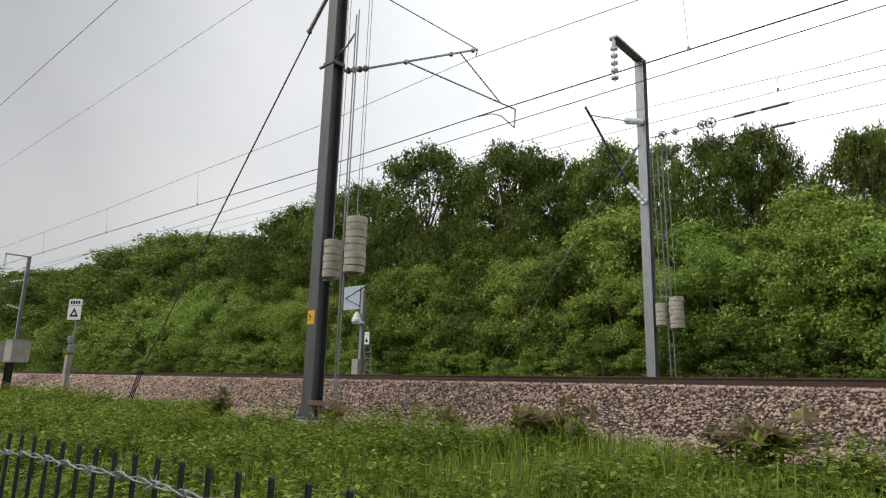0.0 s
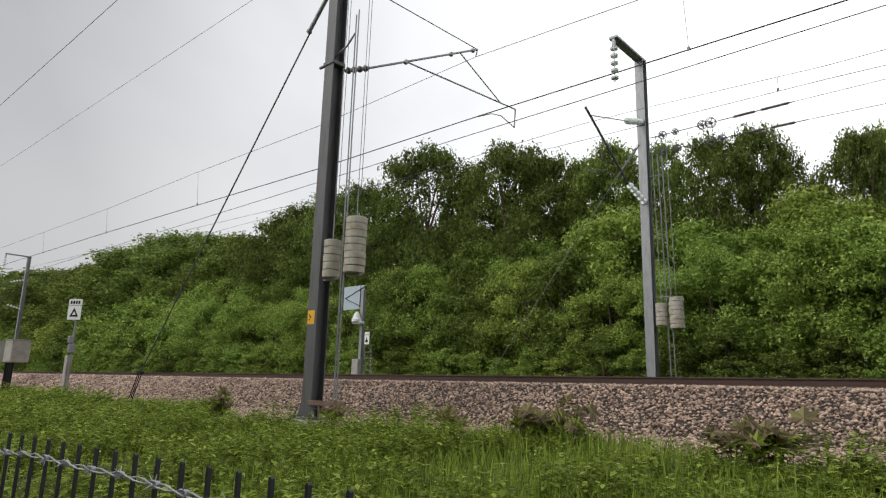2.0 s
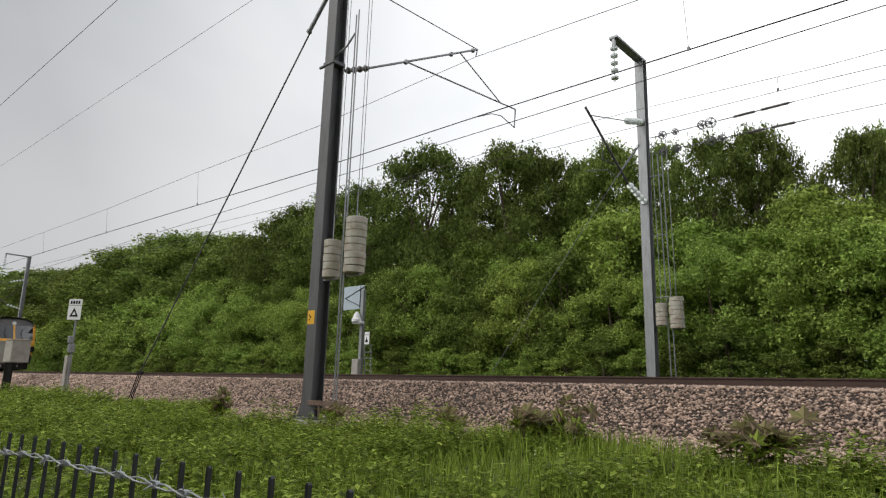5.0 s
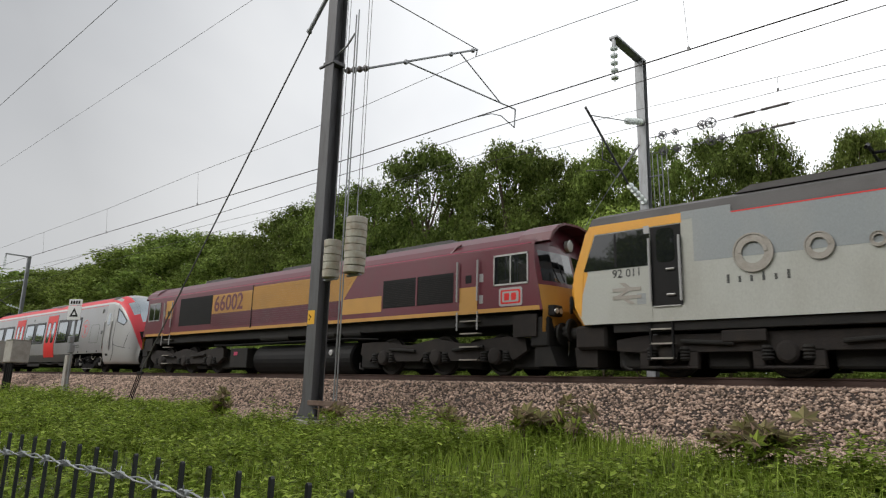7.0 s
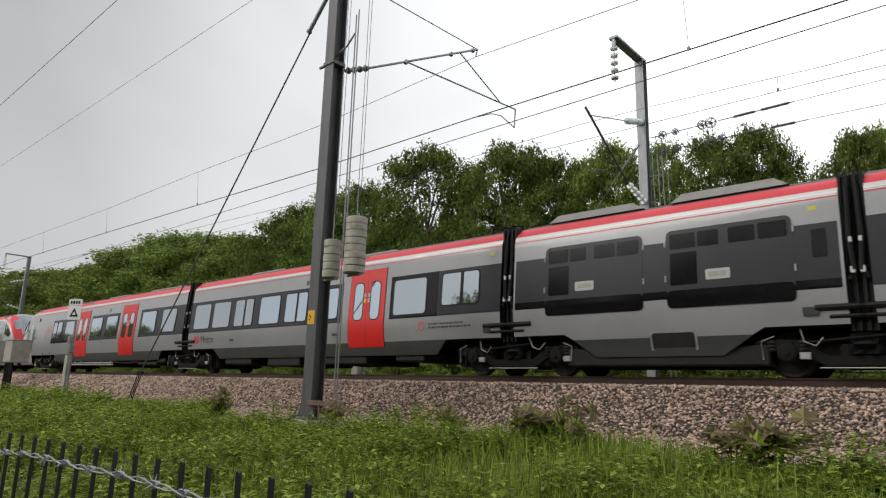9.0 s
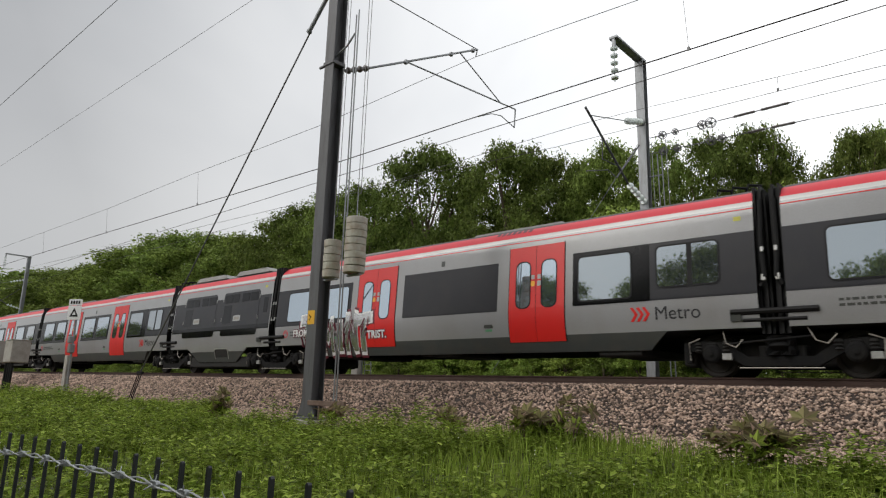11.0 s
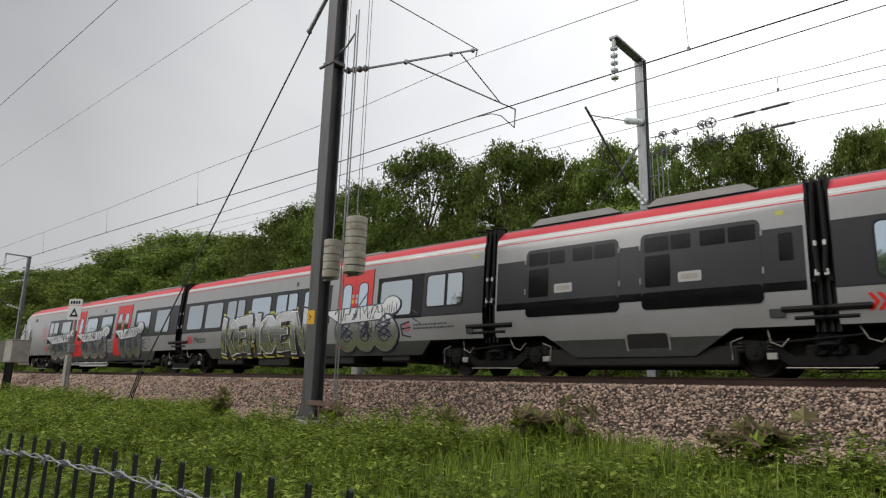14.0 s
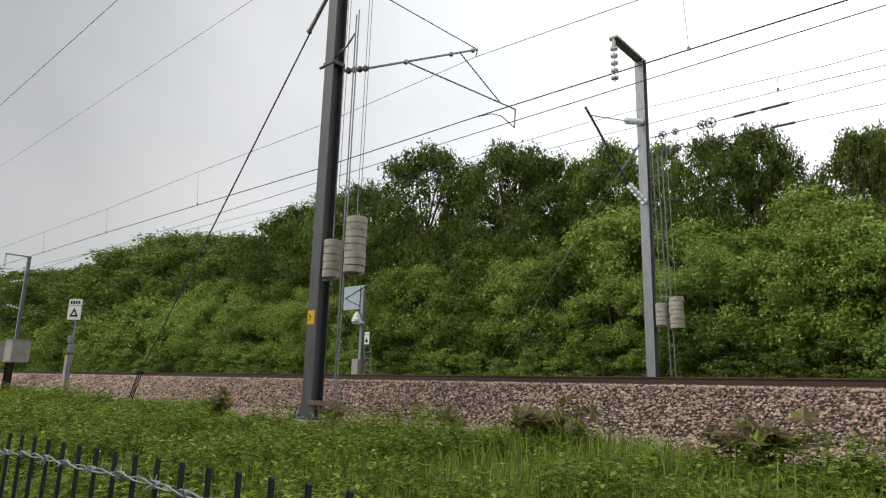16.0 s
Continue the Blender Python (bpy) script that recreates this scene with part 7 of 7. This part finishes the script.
for word, x, z in (("FROM.", -14.4, 1.12), ("TRIST.", -10.85, 0.98)):
    for o, m, off in ((0.03, "inkmaroon", 0.022), (0.008, "inkwhite", 0.03)):
        lettering(word, 0.29, x, -(HW + off), z, M[m], u2[1], "sprayed_word", o)
# the last coach stands turned round, so its far side faces the viewer
metro_mark(u3[4], 15.1, 1.05, 1)
bubbles(u3[4], 49.4 - 38.6, 53.2 - 38.6, 0.6, 1.95, 1, 21, False)
bubbles(u3[4], 45.2 - 38.6, 48.9 - 38.6, 0.6, 1.95, 1, 22)
bubbles(u3[4], 41.7 - 38.6, 44.4 - 38.6, 0.6, 1.98, 1, 23)
for ob, s, x0, x1, sd in ((u3[4], 1, 10.05, 11.4, 3), (u3[4], 1, 4.6, 6.0, 4), (u3[3], -1, -5.75, -4.6, 5)):
    rng = random.Random(sd)
    g = Geo()
    for k in range(5):
        x, z = rng.uniform(x0, x1 - 0.4), rng.uniform(0.85, 1.4)
        p = [(x, z)]
        for q in range(3):
            p.append((min(x1, p[-1][0] + rng.uniform(0.05, 0.3)), min(1.5, max(0.8, p[-1][1] + rng.choice((-1, 1)) * rng.uniform(0.08, 0.3)))))
        stroke(g, p, 0.03, s, 0.02)
    tagged(part("sprayed_stroke", g, M["inknavy"], ob), kind="stuff")
for z in (0.28, 0.42):
    g = Geo()
    g.tube([(7.1, 1.26, z), (10.2, 1.26, z)], 0.022, 8)
    part("pale_pipe", g, M["signwhite"], u3[4])
LEAN[0] = 0.0


# ---- trees, shrubs, grass ----
def leaf_quads(rng, centres, radii, n, size, flat=0.75):
    """Small folded leaf sprays scattered through clumps, denser towards their outside."""
    k = rng.choice(len(centres), n, p=radii ** 2 / np.sum(radii ** 2))
    d = rng.normal(size=(n, 3))
    d /= np.linalg.norm(d, axis=1)[:, None]
    r = rng.random(n) ** 0.45 * rng.uniform(0.6, 1.6, n)
    p = centres[k] + d * (radii[k] * r)[:, None] * np.array([1, 1, flat])
    nrm = d * 0.7 + rng.normal(size=(n, 3)) * 0.55 + np.array([0, 0, 0.35])
    nrm /= np.linalg.norm(nrm, axis=1)[:, None]
    a = np.cross(nrm, rng.normal(size=(n, 3)))
    a /= np.linalg.norm(a, axis=1)[:, None] + 1e-9
    b = np.cross(nrm, a)
    s = size * rng.uniform(0.55, 1.35, n)
    u, w = a * s[:, None], b * (s * rng.uniform(0.5, 0.85, n))[:, None]
    v = np.stack([p - u * 0.5 - w, p + u * 1.4, p - u * 0.5 + w], 1)
    return v.reshape(-1, 3)


def quads(n):
    return np.arange(n * 4).reshape(-1, 4)


def crown_clumps(rng, h, w, low, n, lean=0.0):
    """Clump centres that fill an uneven crown of height h and half width w, starting at the height low."""
    c, r = [], []
    while len(c) < n:
        t = rng.random()
        z = low + (h - low) * t
        lim = w * (math.sin(math.pi * min(1.0, 0.12 + 0.83 * t)) ** 0.55) * (1.0 if t < 0.8 else 1.0 - (t - 0.8) * 1.3)
        a, q = rng.uniform(0, 6.283), math.sqrt(rng.random()) * lim
        c.append((q * math.cos(a) + lean * t, q * math.sin(a), z))
        r.append(rng.uniform(0.28, 0.62) * (0.6 + 0.055 * h))
    return np.array(c), np.array(r)


def tree_meshes(seed, h, w, low, clumps, n, size, m):
    rng = np.random.default_rng(seed)
    c, r = crown_clumps(rng, h - 0.5, w, low, clumps)
    v = leaf_quads(rng, c, r, n, size)
    crown = big_mesh("crown", v, np.arange(n * 3).reshape(-1, 3), [m], None, None)
    g = Geo()
    g.tube([(0, 0, -0.5), (0.06 * h * rng.uniform(-0.3, 0.3), 0.1, h * 0.35), (0.05 * h * rng.uniform(-0.5, 0.5), -0.1, h * 0.7)], 0.028 * h ** 0.9, 9, 0, 0.006 * h)
    for i in rng.choice(len(c), min(16, len(c)), replace=False):
        z0 = min(max(0.12 * h, c[i][2] * rng.uniform(0.35, 0.7)), h * 0.62)
        mid = (c[i][0] * 0.5, c[i][1] * 0.5, (z0 + c[i][2]) / 2 + 0.1)
        g.tube([(0, 0, z0), mid, tuple(c[i])], 0.009 * h, 6, 0, 0.003 * h)
    return g.mesh("trunk", [M["bark"]]), crown


KINDS = {}
for i, (h, w, low, cl, m) in enumerate(((10, 4.0, 0.9, 260, "tree"), (10, 4.4, 0.8, 290, "treedark"), (10, 3.7, 1.2, 230, "tree"), (10, 4.6, 0.9, 310, "treedark"))):
    KINDS["tree", i] = tree_meshes(100 + i, h, w, low, cl, 38000, 0.08, M[m])
    KINDS["tree", i + 10] = tree_meshes(100 + i, h, w, low, cl, 14000, 0.125, M[m])
for i, (h, w, low, cl, m) in enumerate(((6, 2.2, 0.2, 150, "shrub"), (6, 2.5, 0.2, 170, "shrub"), (6, 2.0, 0.3, 130, "tree"))):
    KINDS["shrub", i] = tree_meshes(200 + i, h, w, low, cl, 26000, 0.058, M[m])
    KINDS["shrub", i + 10] = tree_meshes(200 + i, h, w, low, cl, 9000, 0.1, M[m])
TREE_LABEL = ("broad-leaved tree in full summer leaf behind the tracks", "dark green broad-leaved tree with an uneven crown")
SHRUB_LABEL = ("light green leafy shrub growing at the edge of the railway", "dense green sapling thicket at the edge of the railway")


def plant(kind, i, x, y, h, turn, wide=1.0):
    if (x < (-95 if kind == "tree" else -48) or h < 3) and i < 10:
        i += 10
    base = 10.0 if kind == "tree" else 6.0
    k = h / base
    th = thing(kind, (TREE_LABEL if kind == "tree" else SHRUB_LABEL)[1 if (kind, i % 10) in (("tree", 1), ("tree", 3), ("shrub", 2)) else 0], kind, kind + "s behind the tracks")
    th.matrix_world = pose(x, y, land_z(x, y) - 0.1, 0, 0, turn)
    for nm, me in zip(("trunk", "crown"), KINDS[kind, i]):
        ob = new(nm, me)
        ob.parent = th
        ob.scale = (k * wide, k * wide, k)
        if nm == "crown" and kind == "tree":
            tagged(ob, "leafy crown with gaps")
    return th


# the trees that make the skyline: x, distance y, height, kind, breadth
SKYLINE = ((-26.9, 28.6, 14.91, 1, 0.70), (-24.8, 31.0, 13.62, 3, 0.50), (-20.4, 28.6, 13.49, 1, 0.74), (-18.9, 30.0, 12.83, 3, 0.50), (-14.9, 30.0, 12.67, 2, 0.61), (-17.6, 31.5, 12.61, 0, 0.50), (-12.8, 31.5, 12.51, 2, 0.50), (-9.6, 29.0, 11.48, 3, 0.50), (-7.7, 28.8, 11.36, 1, 0.50), (-6.8, 29.5, 9.91, 3, 0.50), (-3.9, 28.6, 10.17, 1, 0.50), (-2.9, 30.0, 10.39, 0, 0.50), (-1.5, 29.0, 9.88, 2, 0.58), (-0.1, 29.0, 9.83, 1, 0.50), (1.3, 30.0, 9.72, 0, 0.53), (-32.7, 29.0, 13.58, 3, 0.72), (-37.3, 30.0, 13.91, 0, 0.80), (-41.1, 30.0, 13.63, 1, 0.78), (-44.4, 30.0, 12.89, 3, 0.86), (-54.3, 34.0, 13.15, 0, 1.31), (-57.8, 33.0, 13.82, 2, 1.47), (-64.1, 33.0, 14.70, 0, 1.45), (-70.5, 33.0, 15.32, 2, 1.54), (-73.9, 32.0, 14.13, 0, 1.49), (-81.5, 32.0, 12.55, 2, 1.95), (-91.4, 32.0, 13.40, 0, 1.98), (-103.1, 32.0, 14.41, 2, 2.37), (-115.5, 32.0, 14.99, 0, 2.50), (-126.9, 32.0, 15.06, 1, 2.61), (-35.0, 35.0, 12.61, 0, 0.90), (-29.2, 35.0, 11.80, 2, 0.88), (-23.8, 35.0, 11.18, 0, 0.86), (-18.8, 35.0, 10.88, 2, 0.81), (-15.2, 35.0, 10.16, 0, 0.60), (-11.6, 35.0, 9.92, 2, 0.68), (-7.8, 35.0, 8.49, 0, 0.50), (-6.1, 35.0, 8.20, 2, 0.50), (-4.0, 35.0, 8.79, 0, 0.50), (-43.2, 35.0, 11.91, 2, 1.26), (-49.7, 35.0, 11.45, 0, 1.40), (-83.1, 30.2, 13.31, 1, 1.10), (-93.0, 29.2, 13.58, 3, 1.10), (-103.5, 30.2, 14.07, 0, 1.20), (-115.3, 30.2, 13.88, 1, 1.20), (-128.7, 29.2, 14.18, 2, 1.30), (-143.7, 30.2, 14.45, 3, 1.40), (-161.5, 30.2, 14.76, 1, 1.50), (-183.9, 30.2, 14.85, 0, 1.60), (-208.9, 30.2, 14.95, 3, 1.70))
rng0 = random.Random(5)
for x, y, h, i, wd in SKYLINE:
    plant("tree", i, x, y, h, rng0.uniform(0, 360), wd)
# the trees of the gardens behind the viewer, which the coach windows mirror
for k in range(25):
    x = -150 + k * 6.6 + rng0.uniform(-1, 1)
    y, i = -13 + rng0.uniform(-1, 1), k % 4
    h = rng0.uniform(11.0, 13.5) if x > -36 else rng0.uniform(7.0, 9.0) if x > -68 else rng0.uniform(10.0, 12.5)
    th = plant("tree", i, x, y, h, rng0.uniform(0, 360), 1.1)
    tagged(th, "leafy garden tree on the near side of the railway", "tree", "garden trees")
x = 12.0
row = 0
while x > -175:
    far = 1 + max(0, -x - 30) / 90
    h = rng0.uniform(5.2, 6.9)
    plant("shrub", rng0.choice((0, 1, 0, 1, 2)), x, 24.8 + rng0.uniform(-0.5, 0.8), h * 0.95, rng0.uniform(0, 360), 1.0 * far ** 0.6)
    if row % 2 == 0:
        plant("shrub", rng0.choice((0, 2, 1)), x - 0.8, 27.0 + rng0.uniform(-0.4, 0.6), rng0.uniform(6.8, 8.4), rng0.uniform(0, 360), 1.05 * far ** 0.5)
    x -= 2.05 * far
    row += 1
x = 15.0
while x > -60:
    plant("shrub", 10 + rng0.choice((0, 1, 2)), x, 33.7 + rng0.uniform(-0.5, 0.5), rng0.uniform(6.5, 8.0), rng0.uniform(0, 360), 1.3)
    x -= 3.2
# low growth along the foot of the thicket
x = 7.0
while x > -120:
    far = 1 + max(0, -x - 25) / 60
    plant("shrub", rng0.choice((0, 1, 2)), x, 23.1 + rng0.uniform(-0.25, 0.3), rng0.uniform(1.5, 2.6), rng0.uniform(0, 360), 1.35)
    x -= 1.6 * far


def verge_edge(x):
    """Where the grass gives way to bare stones."""
    return (8.56 if -15.5 < x < -7.0 else 9.13) + 0.33 * math.sin((x - 2) * 0.55) + 0.24 * math.sin((x - 2) * 1.7 + 1) - (0.56 if x > -3 else 0.0)


def scatter(rng, n, ylo):
    """Spots on the verge, thicker near the viewer's side of the picture."""
    u = rng.random(n)
    x = 4.0 - 49 * u ** 1.5
    e = np.array([verge_edge(a) for a in x])
    y = ylo + (e - ylo) * rng.random(n) ** 0.8
    z = np.interp(y, [1.13, 3.76, 7.15, 8.66, 10.54], [-1.786, -1.614, -1.404, -1.189, -1.135])
    return x, y, z, 1 + np.clip((-x - 8) / 20, 0, 1.8)


def grass_field():
    rng = np.random.default_rng(31)
    n = 100000
    x, y, z, far = scatter(rng, n, 1.6)
    keep = (x > -7.5) | (rng.random(n) < 0.35)
    x, y, z, far = x[keep], y[keep], z[keep], far[keep]
    n = len(x)
    h = rng.uniform(0.1, 0.36, n) * np.where(rng.random(n) < 0.08, 1.5, 1.0)
    a = rng.uniform(0, 6.283, n)
    bend = rng.uniform(0.05, 0.5, n) * h
    w = rng.uniform(0.004, 0.009, n) * far
    ca, sa = np.cos(a), np.sin(a)
    p0 = np.stack([x, y, z - 0.02], 1)
    side = np.stack([-sa * w, ca * w, 0 * w], 1)
    p1 = p0 + np.stack([ca * bend * 0.35, sa * bend * 0.35, h * 0.6], 1)
    p2 = p0 + np.stack([ca * bend, sa * bend, h], 1)
    v = np.stack([p0 - side, p0 + side, p1 + side * 0.8, p1 - side * 0.8, p2 + side * 0.15, p2 - side * 0.15], 1).reshape(-1, 3)
    i = np.arange(n)[:, None] * 6
    f = np.concatenate([i + np.array([[0, 1, 2, 3]]), i + np.array([[3, 2, 4, 5]])], 0)
    big_mesh("grass", v, f, [M["grass"]], "long fresh green grass on the verge", "grass")


def weed_field():
    """Nettles, cow parsley and other broad-leaved weeds in uneven drifts."""
    rng = np.random.default_rng(33)
    n = 17000
    x, y, z, far = scatter(rng, n, 1.8)
    keep = np.array([noise.noise(Vector((a * 0.35, b * 0.5, 1.7))) > (-0.22 if a > -12 else -0.5) for a, b in zip(x, y)])
    x, y, z, far = x[keep], y[keep], z[keep], far[keep]
    n = len(x)
    h = rng.uniform(0.1, 0.48, n) * np.array([1.0 + 0.9 * noise.noise(Vector((a * 0.7, b * 0.8, 4.2))) for a, b in zip(x, y)])
    k = 16
    X, Y, Zb, Hh, F = (np.repeat(q, k) for q in (x, y, z, h, far))
    t = np.tile(np.linspace(0.25, 1, k), n) + rng.uniform(-0.06, 0.06, n * k)
    a = rng.uniform(0, 6.283, n * k)
    d = np.stack([np.cos(a), np.sin(a), rng.uniform(-0.5, 0.35, n * k)], 1)
    L = rng.uniform(0.035, 0.115, n * k) * (1.15 - 0.5 * t) * F ** 0.7
    p = np.stack([X, Y, Zb + Hh * t], 1)
    side = np.stack([-np.sin(a), np.cos(a), np.zeros(n * k)], 1) * (L * rng.uniform(0.28, 0.5, n * k))[:, None]
    tip = p + d * L[:, None] * 1.5
    mid = p + d * L[:, None] * 0.7
    mid[:, 2] += 0.01
    v = np.stack([p, mid - side, tip, mid + side], 1).reshape(-1, 3)
    big_mesh("weeds", v, quads(n * k), [M["weed"]], "lush broad-leaved weeds and nettles on the verge", "weeds")


def blossoms():
    """Small white flower heads among the grass."""
    rng = np.random.default_rng(35)
    n = 1500
    x, y, z, far = scatter(rng, n, 2.0)
    z = z + rng.uniform(0.15, 0.42, n)
    r = rng.uniform(0.006, 0.013, n) * far
    a = rng.uniform(0, 6.283, n)
    v = []
    for k in range(4):
        v.append(np.stack([x + r * np.cos(a + k * 1.571), y + r * np.sin(a + k * 1.571) * 0.8, z + r * 0.7 * np.sin(a * 2 + k * 1.571)], 1))
    big_mesh("blossoms", np.stack(v, 1).reshape(-1, 3), quads(n), [M["flower"]], "tiny white wild flower heads among the grass", "flowers")


grass_field()
weed_field()
blossoms()


def sycamore(x, y, h, seed, m="redleaf", n=26, size=0.23):
    """A sycamore sapling with large lobed leaves, the young ones reddish."""
    rng = random.Random(seed)
    z = land_z(x, y)
    th = thing("sycamore_sapling", "sycamore sapling with large reddish and green lobed leaves", "sapling", "saplings at the edge of the stones")
    g = Geo()
    tops = []
    for k in range(4):
        a = rng.uniform(0, 6.283)
        tp = (x + 0.35 * h * math.cos(a), y + 0.3 * h * math.sin(a), z + h * rng.uniform(0.7, 1.0))
        g.tube([(x, y, z - 0.05), ((x + tp[0]) / 2, (y + tp[1]) / 2, z + h * 0.5), tp], 0.012, 6, 0, 0.005)
        tops.append(tp)
    part("stem", g, M["rust"], th)
    lobes = [(0.0, -0.1), (0.35, -0.28), (0.3, 0.0), (0.75, 0.12), (0.42, 0.28), (0.55, 0.7), (0.2, 0.55), (0.0, 1.0), (-0.2, 0.55), (-0.55, 0.7), (-0.42, 0.28), (-0.75, 0.12), (-0.3, 0.0), (-0.35, -0.28)]
    for k in range(n):
        tp = rng.choice(tops)
        f = rng.uniform(0.35, 1.05)
        c = Vector((x + (tp[0] - x) * f, y + (tp[1] - y) * f, z + (tp[2] - z) * f)) + Vector((rng.uniform(-0.16, 0.16), rng.uniform(-0.16, 0.16), rng.uniform(-0.05, 0.08)))
        q = Euler((rng.uniform(-0.7, 0.7) + 0.5, rng.uniform(-0.6, 0.6), rng.uniform(0, 6.283))).to_matrix()
        s = size * rng.uniform(0.6, 1.25)
        g = Geo()
        mid = q @ Vector((0, 0.25 * s, -0.02)) + c
        ring = [q @ Vector((a * s, b * s, -0.25 * s * (a * a))) + c for a, b in lobes]
        for j in range(len(ring)):
            g.face([mid, ring[j], ring[(j + 1) % len(ring)]])
        part("leaf", g, M[m if f > 0.75 or rng.random() < 0.3 else "weed"], th)


for x, y, h, sd in ((-2.38, 8.09, 0.62, 1), (-2.25, 8.28, 0.60, 2), (-2.69, 8.28, 0.50, 3), (-5.11, 8.66, 0.70, 4), (-5.90, 8.66, 0.50, 5), (-5.71, 8.85, 0.50, 9), (-7.47, 8.75, 0.45, 6), (-10.51, 8.66, 0.45, 7), (-14.30, 8.09, 0.70, 8), (-13.89, 8.28, 0.65, 10)):
    sycamore(x, y, h, sd, n=20)


# ---- the garden railing with barbed wire ----
def fence():
    th = thing("metal_fence", "black vertical-bar metal railing topped with barbed wire", "fence")
    p0, step = Vector((-2.6405, 0.7993, -0.5387)), Vector((0.11996, 0.00296, 0.00044))
    g = Geo()
    g.slab([(-0.0048, -1.25), (0.0048, -1.25), (0.0048, -0.004), (0.002, 0.0), (-0.002, 0.0), (-0.0048, -0.004)], -0.0048, 0.0048)
    me = g.mesh("bar", [M["fence"]])
    for i in range(-70, 23):
        ob = new("bar", me)
        ob.parent = th
        ob.location = p0 + step * i
        ob.rotation_euler = (0, radians(rng0.uniform(-0.5, 0.5)), 0)
    for z in (0.42, 1.1):
        g = Geo()
        a, b, h = p0 - step * 71, p0 + step * 24, Vector((0, 0, 0.02))
        o = Vector((0, 0.006, 0))
        q = [a - h - o, b - h - o, b + h - o, a + h - o]
        r = [v + o * 2 for v in q]
        for f in (q, r[::-1], [q[0], r[0], r[1], q[1]], [q[3], q[2], r[2], r[3]], [q[1], r[1], r[2], q[2]], [q[0], q[3], r[3], r[0]]):
            g.face([v - Vector((0, 0, z)) for v in f])
        part("rail_bar", g, M["fence"], th)
    rng = random.Random(3)

    def along(u):
        """The barbed wire's line, a little below the tips and sagging between its ties."""
        return p0 + step * u + Vector((0, -0.012, -0.062 + 0.005 * math.sin(u * 0.42) + 0.003 * math.sin(u * 1.1)))

    for k in range(2):
        pts = []
        for n in range(-180, 72):
            u = n / 3
            t = u * 3.1 + k * math.pi
            pts.append(along(u) + Vector((0, 0.006 * math.cos(t), 0.006 * math.sin(t))))
        g = Geo()
        g.tube(pts, 0.0027, 5)
        part("barbed_strand", g, M["zinc"], th)
    g = Geo()
    for i in range(56):
        c = along(21.0 - i * 1.45 + rng.uniform(-0.2, 0.2))
        for j in range(4):
            a = rng.uniform(0, 6.283)
            g.tube([c, c + Vector((0.022 * rng.uniform(-1, 1), 0.02 * math.cos(a), 0.024 * math.sin(a)))], 0.003, 4, 0, 0.001)
        for j in range(4):
            g.ring((c.x + (j - 1.5) * 0.008, c.z), 0.005, 0.009, c.y - 0.006, c.y + 0.006, 8)
    tagged(part("barb", g, M["zinc"], th), kind="stuff")


fence()


def motions():
    for ob, at in MOVERS:
        ob.scale = (1.0, 1.0, 1.037)
        walk(ob, [(t, pose(at + x, TRACK, 0, 0, 0, 180 if ob in TURNED else 0)) for t, x in TRAVEL])


motions()
